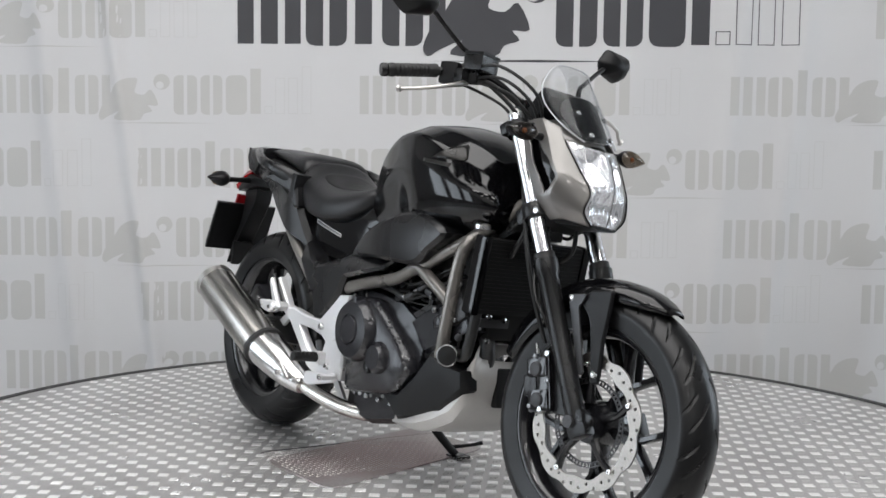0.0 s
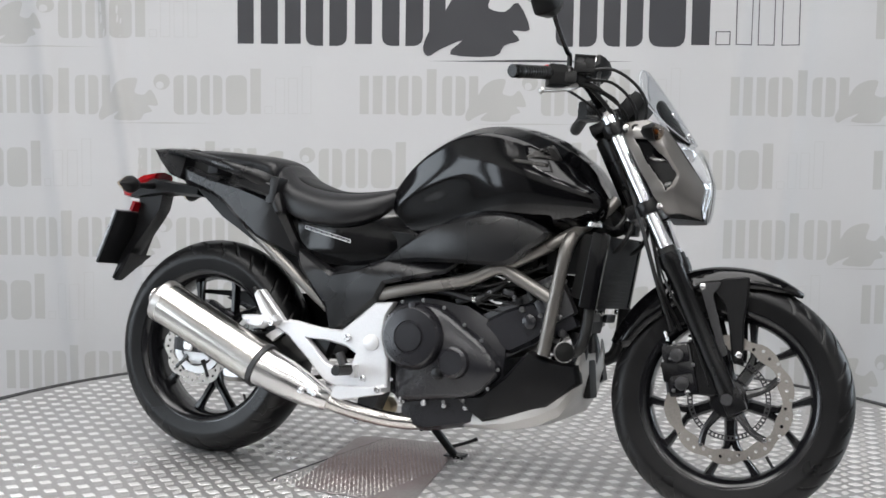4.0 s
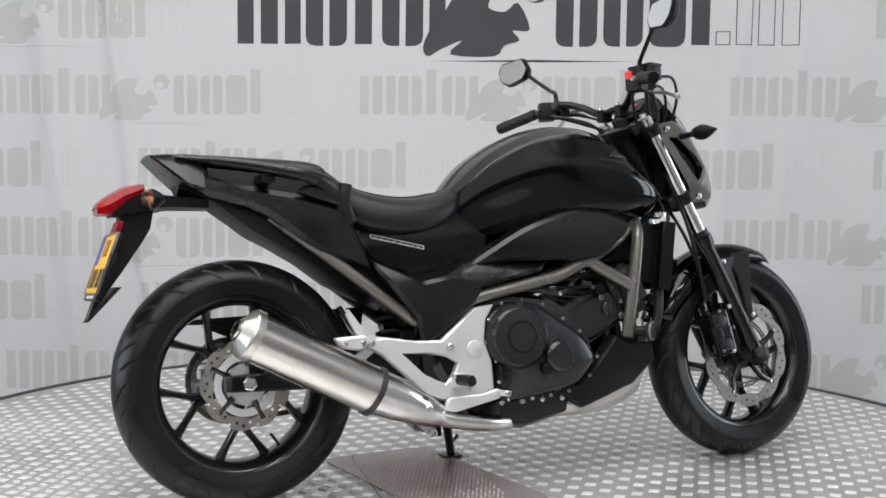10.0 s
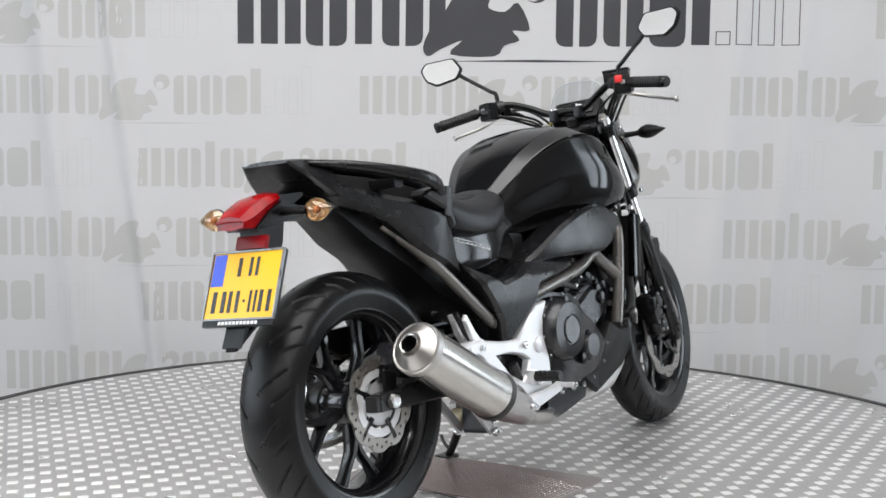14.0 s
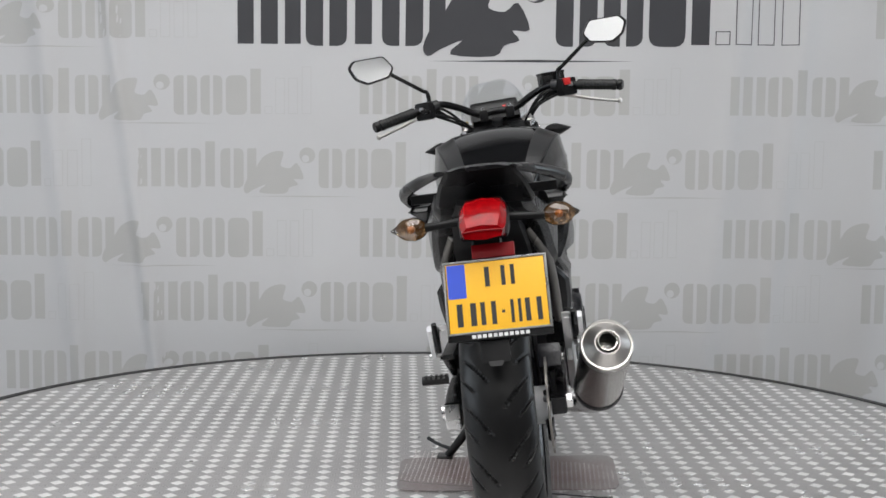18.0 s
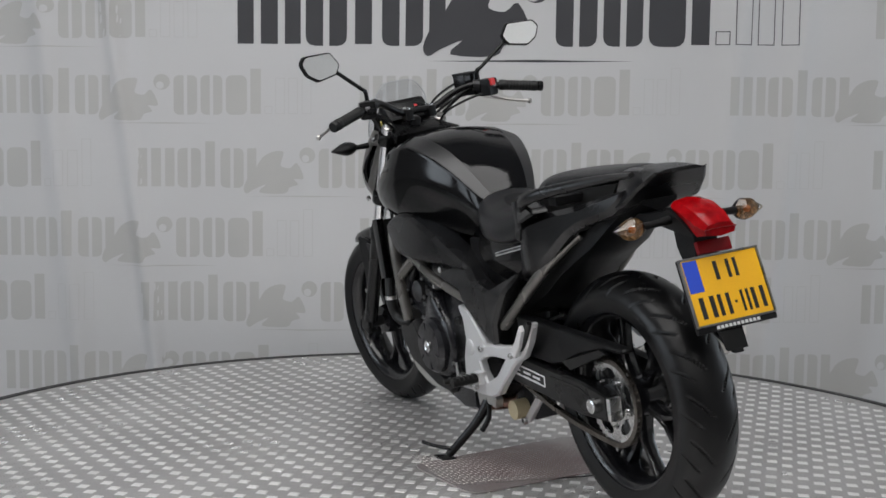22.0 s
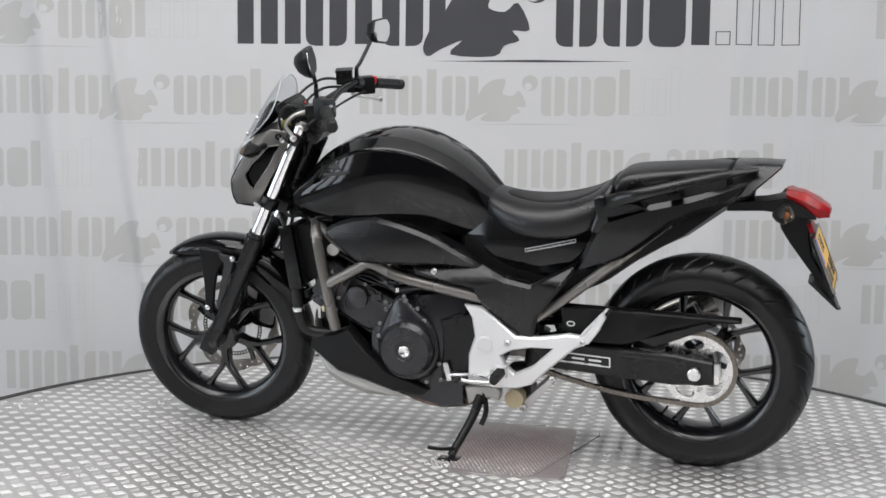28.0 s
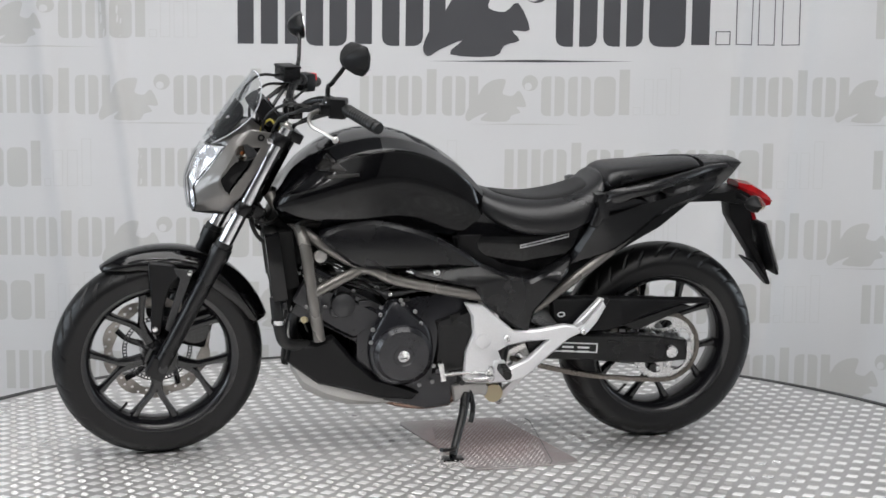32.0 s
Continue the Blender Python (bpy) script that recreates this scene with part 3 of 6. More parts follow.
def tyre_mesh(r, half, rim_r, cuts, seed_shift):
    """A treaded tyre round the y axis: a round crown with slanting cut grooves."""
    na, nl = 936, 56
    prof = []
    for i in range(nl + 1):
        s = -1 + 2 * i / nl
        a = s * radians(112)
        y = half * math.sin(a) if abs(a) < radians(90) else half * (1 - 0.10 * (abs(a) - radians(90)) / radians(22)) * (1 if s > 0 else -1)
        rr = r - half * (1 - math.cos(min(abs(a), radians(90)))) * 0.72
        if abs(a) > radians(90):
            rr -= (abs(a) - radians(90)) / radians(22) * (r - half * 0.72 - rim_r)
        prof.append((s, y, rr))
    pitch = 2 * math.pi * r / cuts
    verts = []
    for k in range(na):
        t = 2 * math.pi * k / na
        for s, y, rr in prof:
            g = 0.0
            a = abs(s)
            if 0.05 < a < 0.74:
                u = (a - 0.05) / 0.69
                sweep = 1.25 * u - 0.45 * u * u
                for shift, lo, hi in ((0.0, 0.02, 0.74), (0.5, 0.34, 1.0)):
                    ph = (t / (2 * math.pi) * cuts + sweep + shift + (seed_shift if s > 0 else 0)) % 1.0
                    end = min(1.0, max(0.0, min(u - lo, hi - u) / 0.12))
                    g = max(g, 0.0048 * end * min(1.0, max(0.0, (0.0042 - min(ph, 1 - ph) * pitch) / 0.0018)))
            verts.append((math.cos(t) * (rr - g), y, math.sin(t) * (rr - g)))
    n = len(prof)
    bm = bmesh.new()
    vs = [bm.verts.new(v) for v in verts]
    for k in range(na):
        for i in range(n - 1):
            a, b = k * n + i, ((k + 1) % na) * n + i
            bm.faces.new((vs[a], vs[a + 1], vs[b + 1], vs[b]))
    return bm


def wheel(name, centre, r, half, rim_r, steer, phase, label):
    at = Matrix.Translation(centre)
    if steer:
        at = STEER @ at
    root = new(name)
    root.parent = BIKE
    root.matrix_basis = at
    tagged(root, label)
    part("tyre", tyre_mesh(r, half, rim_r, 17, 0.5), RUBBER, root, "black road tyre with slanting grooves", smooth=22)
    w = half * 0.86
    ri = rim_r - 0.024
    part("rim", lathe([(-w, rim_r + 0.012), (-w * 1.02, rim_r + 0.002), (-w * 0.97, rim_r - 0.008), (-w * 0.80, ri + 0.004), (-w * 0.3, ri - 0.004), (w * 0.3, ri - 0.004), (w * 0.80, ri + 0.004),
                       (w * 0.97, rim_r - 0.008), (w * 1.02, rim_r + 0.002), (w, rim_r + 0.012), (w * 0.7, rim_r - 0.002), (-w * 0.7, rim_r - 0.002)], (0, 0, 0), "y", 96, closed=True), WHEEL, root, "black cast rim")
    part("hub", lathe([(-0.055, 0.026), (-0.052, 0.046), (-0.03, 0.052), (0.03, 0.052), (0.052, 0.046), (0.055, 0.026)], (0, 0, 0), "y", 32), WHEEL, root)
    for k in range(5):
        a = radians(phase + 72 * k)

        def at2(rad, da, y=0.0):
            return Vector((math.cos(a + da) * rad, y, math.sin(a + da) * rad))
        bm = bmesh.new()
        for da in (-1, 1):
            path = [at2(0.045, 0), at2(0.085, da * 0.03), at2(0.118, da * 0.10), at2(0.160, da * 0.24), at2(ri + 0.001, da * 0.31)]
            wid = [0.016, 0.013, 0.009, 0.0085, 0.012]
            dep = [0.024, 0.020, 0.017, 0.015, 0.018]
            rings = []
            for i, q in enumerate(path):
                t = (path[min(i + 1, 4)] - path[max(i - 1, 0)]).normalized()
                sd = Vector((-t.z, 0, t.x))
                rings.append([bm.verts.new(q + sd * wid[i] * sx * (1 if abs(sy) < 0.9 else 0.55) + Vector((0, dep[i] * sy, 0))) for sx, sy in ((1, -0.5), (1, 0.5), (1, 1), (-1, 1), (-1, 0.5), (-1, -0.5), (-1, -1), (1, -1))])
            for p, q in zip(rings, rings[1:]):
                for j in range(8):
                    bm.faces.new((p[j], p[(j + 1) % 8], q[(j + 1) % 8], q[j]))
            bm.faces.new(rings[0])
            bm.faces.new(rings[-1][::-1])
        part("spoke", bm, WHEEL, root, smooth=35)
    vp = Vector((math.cos(radians(phase + 30)), 0, math.sin(radians(phase + 30))))
    part("valve", rod(vp * (ri - 0.001) + Vector((0, 0.01, 0)), vp * (ri - 0.032) + Vector((0, 0.02, 0)), 0.004, n=8), HOSE, root)
    return root


def wave_disc(parent, r, inner, y, thick, teeth, centre=(0, 0, 0), phase=0.0):
    """A wave-edged brake disc with drilled holes."""
    outer, n = [], teeth * 8
    for i in range(n):
        a = 2 * math.pi * i / n
        rr = r - 0.0085 * (0.5 + 0.5 * math.cos(a * teeth + phase)) ** 2
        outer.append((centre[0] + math.cos(a) * rr, centre[2] + math.sin(a) * rr))
    inn = [(centre[0] + math.cos(a) * (inner + 0.004 * math.cos(a * teeth)), centre[2] + math.sin(a) * (inner + 0.004 * math.cos(a * teeth))) for a in np.linspace(0, 2 * math.pi, 60, endpoint=False)]
    holes = [inn]
    mid = (r + inner) / 2
    for k in range(teeth * 4):
        a = 2 * math.pi * (k + 0.5) / (teeth * 4)
        rr = mid + (r - inner) * (0.17, -0.05, 0.10, -0.16)[k % 4]
        hr = 0.0042
        holes.append([(centre[0] + math.cos(a) * rr + hr * math.cos(b), centre[2] + math.sin(a) * rr + hr * math.sin(b)) for b in np.linspace(0, 2 * math.pi, 8, endpoint=False)])
    return part("brake_disc", slab(outer, y - thick / 2, y + thick / 2, 0.0005, holes), DISC, parent, "drilled wave-edged steel brake disc", smooth=30)


def wheels():
    fw = wheel("front_wheel", FRONT, 0.2965, 0.059, 0.220, True, -85, "black front wheel with five forked spokes")
    wave_disc(fw, 0.158, 0.124, -0.062, 0.005, 10)
    for k in range(5):
        a = radians(72 * k + 20)
        arm = tube([(math.cos(a) * 0.045, -0.055, math.sin(a) * 0.045), (math.cos(a) * 0.09, -0.058, math.sin(a) * 0.09), (math.cos(a + 0.12) * 0.129, -0.061, math.sin(a + 0.12) * 0.129)], [0.012, 0.008, 0.009], 8, 3)
        part("carrier_arm", arm, WHEEL, fw)
    for k in range(5):
        a = radians(72 * k + 27)
        bolt(fw, math.cos(a) * 0.129, -0.066, math.sin(a) * 0.129, 0.006)
    ring = bmesh.new()
    n = 60
    for i in range(n):
        a = 2 * math.pi * i / n
        box(math.cos(a) * 0.094, -0.052, math.sin(a) * 0.094, 0.009, 0.002, 0.004, rot=Matrix.Rotation(-a, 4, "Y"), bm=ring)
    lathe([(-0.053, 0.0875), (-0.053, 0.0905), (-0.050, 0.0905), (-0.050, 0.0875)], (0, 0, 0), n=60, bm=ring, closed=True)
    lathe([(-0.053, 0.0975), (-0.053, 0.1005), (-0.050, 0.1005), (-0.050, 0.0975)], (0, 0, 0), n=60, bm=ring, closed=True)
    part("sensor_ring", ring, CASTING, fw, "slotted wheel sensor ring")
    part("axle", lathe([(-0.125, 0.010), (-0.125, 0.014), (-0.10, 0.014), (-0.10, 0.018), (0.10, 0.018), (0.10, 0.013), (0.12, 0.013)], (0, 0, 0), n=20), CASTING, fw)
    rw = wheel("rear_wheel", REAR, 0.310, 0.078, 0.222, False, -87, "black rear wheel with five forked spokes")
    wave_disc(rw, 0.114, 0.082, -0.100, 0.005, 9)
    part("disc_hub", lathe([(-0.100, 0.052), (-0.100, 0.046), (-0.092, 0.044), (-0.05, 0.044)], (0, 0, 0), n=40), SILVER, rw, "silver disc carrier")
    part("disc_carrier", lathe([(-0.101, 0.060), (-0.101, 0.079), (-0.097, 0.079), (-0.097, 0.060)], (0, 0, 0), n=60, closed=True), SILVER, rw, "silver ring inside the disc")
    for k in range(5):
        a = radians(72 * k + 8)
        arm = tube([(math.cos(a) * 0.045, -0.096, math.sin(a) * 0.045), (math.cos(a) * 0.072, -0.097, math.sin(a) * 0.072), (math.cos(a) * 0.096, -0.098, math.sin(a) * 0.096)], [0.010, 0.007, 0.008], 8, 3)
        part("carrier_arm", arm, WHEEL, rw)
    teeth, pts = 43, []
    for i in range(teeth * 4):
        a = 2 * math.pi * i / (teeth * 4)
        pts.append((math.cos(a) * (0.102 + (0.005 if i % 4 in (0, 1) else 0)), math.sin(a) * (0.102 + (0.005 if i % 4 in (0, 1) else 0))))
    slots = []
    for k in range(5):
        mid = radians(72 * k + 10)
        slots.append([((0.072 + 0.015 * math.cos(b)) * math.cos(mid + 0.40 * math.sin(b)), (0.072 + 0.015 * math.cos(b)) * math.sin(mid + 0.40 * math.sin(b))) for b in np.linspace(0, 2 * math.pi, 14, endpoint=False)])
    part("sprocket", slab(pts, 0.082, 0.088, 0.0006, slots), BOLT, rw, "silver steel chain sprocket", smooth=30)
    part("sprocket_hub", lathe([(0.05, 0.050), (0.095, 0.046), (0.10, 0.03)], (0, 0, 0), n=40), CASTING, rw)
    for k in range(5):
        a = radians(72 * k - 26)
        bolt(rw, math.cos(a) * 0.060, 0.090, math.sin(a) * 0.060, 0.007)


def fork():
    for s in (-1, 1):
        y = 0.098 * s
        add("fork_tube", rod((0.408, y, 0.976), (0.603, y, 0.595), 0.0205, n=24), CHROME, label="chrome fork tube", steer=True)
        add("fork_slider", tube([(0.580, y, 0.640), (0.592, y, 0.612), (0.596, y, 0.604), (0.70, y, 0.40), (0.748, y, 0.305), (0.757, y, 0.280)], [0.029, 0.029, 0.0245, 0.0232, 0.0232, 0.019], 24, 1), SATIN, label="black fork leg", steer=True)
        add("dust_seal", rod((0.573, y, 0.654), (0.583, y, 0.634), 0.025, n=20), HOSE, steer=True)
        add("axle_clamp", box(0.760, y, 0.292, 0.052, 0.036, 0.060, 0.010, Matrix.Rotation(radians(-27), 4, "Y")), SATIN, steer=True)
        add("fork_cap", lathe([(0, 0.0195), (0.006, 0.0195), (0.009, 0.013), (0.016, 0.011), (0.017, 0.006)], (0.408, y, 0.975), toward=(0.360, y, 1.067), n=16), CAPSTEEL, steer=True)
        for x, z in ((0.425, 0.943), (0.524, 0.750)):
            bm = lathe([(-0.017, 0.0208), (-0.017, 0.0290), (-0.013, 0.0305), (0.013, 0.0305), (0.017, 0.0290), (0.017, 0.0208)], (x, y, z), toward=(x + 0.21, y, z - 0.41), n=28, closed=True)
            add("fork_clamp", bm, SATIN, steer=True)
        for x, z in ((0.458, 0.945), (0.556, 0.752)):
            add("bolt", lathe([(0, 0.008), (0.008 * s, 0.008), (0.009 * s, 0.004)], (x, y + 0.028 * s, z), n=10), BOLT, steer=True)
    add("top_yoke", box(0.395, 0, 0.955, 0.075, 0.20, 0.03, 0.008, Matrix.Rotation(radians(-27), 4, "Y")), SATIN, steer=True)
    add("bottom_yoke", box(0.508, 0, 0.748, 0.085, 0.21, 0.038, 0.010, Matrix.Rotation(radians(-27), 4, "Y")), SATIN, steer=True)
    add("steering_stem", rod((0.390, 0, 0.96), (0.49, 0, 0.76), 0.036, n=24), MATTE)
    # fender: an arched hull over the tyre
    bm = bmesh.new()
    prof = [(0.0, 0.0), (0.030, -0.003), (0.054, -0.016), (0.068, -0.045), (0.070, -0.075)]
    rows = []
    for i in range(25):
        u = i / 24
        a = radians(60 + 99 * u)
        rad = float(np.interp(u, [0, 0.12, 0.3, 0.5, 0.72, 1], [0.312, 0.320, 0.326, 0.334, 0.337, 0.334]))
        wk = float(np.interp(u, [0, 0.10, 0.35, 0.8, 1], [0.35, 0.80, 1.0, 1.0, 0.85]))
        dk = float(np.interp(u, [0, 0.10, 0.35, 0.75, 1], [0.15, 0.45, 0.85, 1.0, 0.7]))
        row = []
        for sy in (-1, 1):
            seq = prof[::-1] if sy < 0 else prof[1:]
            for y, d in seq:
                rr = rad + d * dk
                row.append(bm.verts.new((0.752 + math.cos(a) * rr, sy * y * wk, 0.297 + math.sin(a) * rr)))
        rows.append(row)
    for p, q in zip(rows, rows[1:]):
        for j in range(len(p) - 1):
            bm.faces.new((p[j], p[j + 1], q[j + 1], q[j]))
    ob = add("front_fender", bm, GLOSS, label="glossy black front fender", steer=True)
    sol = ob.modifiers.new("thickness", "SOLIDIFY")
    sol.thickness, sol.offset = 0.003, -1
    for s in (-1, 1):
        leg = [(0.690, 0.560), (0.712, 0.588), (0.780, 0.598), (0.778, 0.548), (0.772, 0.480), (0.776, 0.398), (0.768, 0.382), (0.750, 0.384), (0.738, 0.467), (0.722, 0.525)]
        add("fender_stay", slab(rounded(leg, 0.010, 3), 0.070 * s, 0.080 * s, 0.004), MATTE, label="black fender stay", steer=True)
        add("bolt", lathe([(0, 0.008), (0.008 * s, 0.008), (0.010 * s, 0.004)], (0.765, 0.080 * s, 0.405), n=10), BOLT, steer=True)
        add("bolt", lathe([(0, 0.008), (0.008 * s, 0.008), (0.010 * s, 0.004)], (0.668, 0.080 * s, 0.565), n=10), BOLT, steer=True)
        add("stay_plate", slab(rounded([(0.658, 0.572), (0.712, 0.580), (0.706, 0.562), (0.694, 0.548), (0.738, 0.402), (0.722, 0.396), (0.668, 0.545)], 0.006, 2), 0.083 * s, 0.088 * s, 0.001), CASTING, label="dark grey bracket behind the fork leg", steer=True)
    # brake caliper and its hoses, right side only
    tip = Matrix.Rotation(radians(-14), 4, "Y")
    cal = add("brake_caliper", box(0.628, -0.078, 0.358, 0.072, 0.060, 0.130, 0.014, tip), WHEEL, label="black front brake caliper", steer=True)
    add("caliper_lobe", box(0.618, -0.098, 0.395, 0.062, 0.030, 0.048, 0.011, tip), WHEEL, cal, steer=True)
    add("caliper_lobe", box(0.638, -0.098, 0.322, 0.060, 0.030, 0.052, 0.011, tip), WHEEL, cal, steer=True)
    add("caliper_bridge", box(0.606, -0.088, 0.352, 0.040, 0.046, 0.050, 0.006, tip), SATIN, cal, steer=True)
    add("caliper_bracket", slab(rounded([(0.655, 0.300), (0.640, 0.448), (0.668, 0.440), (0.735, 0.335), (0.715, 0.300)], 0.010), -0.080, -0.092, 0.003), SATIN, cal, steer=True)
    add("caliper_pin", rod((0.588, -0.092, 0.418), (0.606, -0.092, 0.300), 0.006, n=10), CASTING, cal, steer=True)
    for x, z, r in ((0.648, 0.432, 0.0065), (0.612, 0.420, 0.005), (0.604, 0.382, 0.004), (0.660, 0.372, 0.005), (0.652, 0.304, 0.0065), (0.618, 0.306, 0.005)):
        b = lathe([(0, r), (-r, r), (-r * 1.1, r * 0.5)], (x, -0.112, z), n=10)
        add("bolt", b, BOLT if r > 0.006 else DARKBOLT, cal, steer=True)
    for dz in (-0.034, 0.034):
        add("piston_cover", lathe([(0, 0.017), (-0.006, 0.016), (-0.008, 0.009)], (0.628 - dz * 0.25, -0.112, 0.358 + dz), n=18), CASTING, cal, steer=True)
    add("bleed_nipple", rod((0.592, -0.085, 0.425), (0.584, -0.085, 0.448), 0.004, n=8), BOLT, cal, steer=True)
    add("brake_hose", tube([(0.600, -0.075, 0.450), (0.560, -0.10, 0.560), (0.520, -0.11, 0.680), (0.470, -0.10, 0.820), (0.430, -0.10, 0.960), (0.370, -0.16, 1.035), (0.340, -0.20, 1.055)], 0.0055, 8, 5), HOSE, steer=True)
    add("brake_hose", tube([(0.620, -0.06, 0.455), (0.575, -0.085, 0.540), (0.545, -0.07, 0.640), (0.520, -0.04, 0.720)], 0.005, 8, 5), HOSE, steer=True)
    add("sensor_wire", tube([(0.70, -0.09, 0.33), (0.64, -0.10, 0.47), (0.585, -0.12, 0.56), (0.54, -0.09, 0.66)], 0.003, 6, 5), HOSE, steer=True)


def handlebar():
    for s in (-1, 1):
        bm = tube([(0.372, 0, 1.018), (0.370, 0.06 * s, 1.018), (0.352, 0.120 * s, 1.048), (0.318, 0.175 * s, 1.066), (0.286, 0.235 * s, 1.056), (0.228, 0.368 * s, 1.030)], 0.011, 14, 5)
        add("handlebar", bm, SATIN, label="black steel handlebar", steer=True)
        g = [(0.0, 0.0155), (0.004, 0.0165), (0.010, 0.0175), (0.018, 0.0158)]
        for k in range(9):
            g += [(0.020 + k * 0.010, 0.0152), (0.023 + k * 0.010, 0.0164), (0.027 + k * 0.010, 0.0164)]
        g += [(0.118, 0.0172), (0.124, 0.0155)]
        a, b = Vector((0.280, 0.250 * s, 1.054)), Vector((0.228, 0.368 * s, 1.030))
        add("grip", lathe(g, b, toward=a, n=20), HOSE, label="ribbed black rubber grip", steer=True)
        add("bar_end", lathe([(0, 0.014), (0.004, 0.0165), (0.014, 0.0165), (0.017, 0.013)], b + (b - a).normalized() * 0.018, toward=a, n=20), SATIN, steer=True)
        # lever
        d = 0.0 if s < 0 else 0.016
        fx = 0.0 if s < 0 else 0.040
        lv = tube([(0.330, 0.205 * s, 1.036 + d / 2), (0.348 + fx * 0.6, 0.245 * s, 1.022 + d), (0.342 + fx, 0.300 * s, 1.004 + d), (0.314 + fx, 0.345 * s, 0.990 + d), (0.296 + fx, 0.378 * s, 0.982 + d)], [0.0085, 0.0062, 0.0049, 0.0045, 0.0047], 10, 5)
        lathe([(0, 0.001), (0.002, 0.007), (0.007, 0.0095), (0.012, 0.007), (0.014, 0.001)], (0.298 + fx, 0.374 * s, 0.983 + d), toward=(0.288 + fx, 0.392 * s, 0.979 + d), n=12, bm=lv)
        add("lever", lv, CAPSTEEL, label="silver lever", steer=True)
        add("lever_perch", box(0.318, 0.215 * s, 1.048, 0.055, 0.045, 0.032, 0.006), SATIN, steer=True)
        sw = box(0.292, 0.222 * s, 1.052, 0.048, 0.050, 0.055, 0.010, Matrix.Rotation(radians(-24 * s), 4, "Z"))
        swo = add("switch_box", sw, MATTE, label="black switch housing", steer=True)
        if s < 0:
            add("switch", box(0.268, 0.222 * s, 1.068, 0.016, 0.022, 0.022, 0.004, Matrix.Rotation(radians(24), 4, "Z")), REDPLASTIC, swo, "red stop switch", steer=True)
        else:
            add("switch", box(0.266, 0.222 * s, 1.050, 0.010, 0.030, 0.014, 0.003), SATIN, swo, steer=True)
        add("bar_clamp", lathe([(-0.010, 0.0115), (-0.010, 0.017), (0.010, 0.017), (0.010, 0.0115)], (0.309, 0.190 * s, 1.064), toward=(0.286, 0.235 * s, 1.056), n=18, closed=True), CASTING, steer=True)
        add("perch_cap", box(0.340, 0.196 * s, 1.046, 0.030, 0.036, 0.026, 0.006, Matrix.Rotation(radians(-30 * s), 4, "Z")), MATTE, steer=True)
        add("cable_boot", tube([(0.350, 0.190 * s, 1.042), (0.372, 0.176 * s, 1.040), (0.396, 0.160 * s, 1.030)], [0.0085, 0.0075, 0.0050], 10, 4), HOSE, steer=True)
        add("cable_adjuster", lathe([(0, 0.0075), (0.006, 0.0075), (0.007, 0.005), (0.012, 0.005)], (0.346, 0.194 * s, 1.043), toward=(0.372, 0.176 * s, 1.040), n=12), BOLT, steer=True)
        add("cable", tube([(0.396, 0.160 * s, 1.030), (0.430, 0.128 * s, 1.010), (0.446, 0.100 * s, 0.965), (0.440, 0.070 * s, 0.900)], 0.0042, 8, 5), HOSE, steer=True)
        add("switch_lead", tube([(0.290, 0.200 * s, 1.036), (0.330, 0.150 * s, 1.020), (0.372, 0.100 * s, 0.992), (0.405, 0.075 * s, 0.940)], 0.0038, 8, 5), HOSE, steer=True)
        add("switch_cap", box(0.272, 0.232 * s, 1.058, 0.012, 0.014, 0.012, 0.003, Matrix.Rotation(radians(-24 * s), 4, "Z")), GREYPRINT, swo, "grey switch button", steer=True)
        add("bolt", lathe([(0, 0.005), (0.006, 0.005), (0.007, 0.002)], (0.322, 0.214 * s, 1.063), "z", 10), BOLT, steer=True)
        # mirror: stem, housing and glass
        st = tube([(0.318, 0.205 * s, 1.055), (0.318, 0.206 * s, 1.105), (0.312, 0.222 * s, 1.118), (0.298, 0.285 * s, 1.165), (0.294, 0.318 * s, 1.190)], [0.0075, 0.0065, 0.0062, 0.006, 0.007], 10, 4)
        mir = add("mirror", st, SATIN, label="black mirror on a bent stem", steer=True)
        add("stem_boot", lathe([(0, 0.013), (0.018, 0.012), (0.022, 0.009)], (0.318, 0.205 * s, 1.058), "z", 14), HOSE, mir, steer=True)
        outline = rounded([(-0.066, -0.010), (-0.046, 0.032), (0.048, 0.044), (0.068, 0.026), (0.058, -0.012), (0.026, -0.038), (-0.044, -0.036)], 0.009)
        frame_m = Matrix.Translation((0.276, 0.362 * s, 1.203)) @ Matrix.Rotation(radians(9 * s), 4, "Z") @ Matrix.Rotation(radians(7), 4, "Y") @ Matrix.Rotation(radians(-8 * s), 4, "X")
        hm = bmesh.new()
        rings = []
        for dx, k in ((-0.004, 1.0), (0.004, 1.05), (0.020, 0.90), (0.036, 0.58), (0.044, 0.22)):
            rings.append([hm.verts.new((dx, (p.x * k - (1 - k) * 0.010) * s, p.y * k)) for p in outline])
        n = len(outline)
        for p, q in zip(rings, rings[1:]):
            for j in range(n):
                hm.faces.new((p[j], p[(j + 1) % n], q[(j + 1) % n], q[j]))
        hm.faces.new(rings[-1])
        hm.faces.new(rings[0][::-1])
        hm.transform(frame_m)
        add("mirror_housing", hm, MATTE, mir, steer=True)
        gm = bmesh.new()
        gm.faces.new([gm.verts.new((-0.0055, p.x * 0.93 * s, p.y * 0.91)) for p in outline])
        geo = bmesh.ops.extrude_face_region(gm, geom=gm.faces[:])
        bmesh.ops.translate(gm, vec=(0.001, 0, 0), verts=[g for g in geo["geom"] if isinstance(g, bmesh.types.BMVert)])
        gm.transform(frame_m)
        add("mirror_glass", gm, MIRROR, mir, "mirror glass", smooth=0, steer=True)
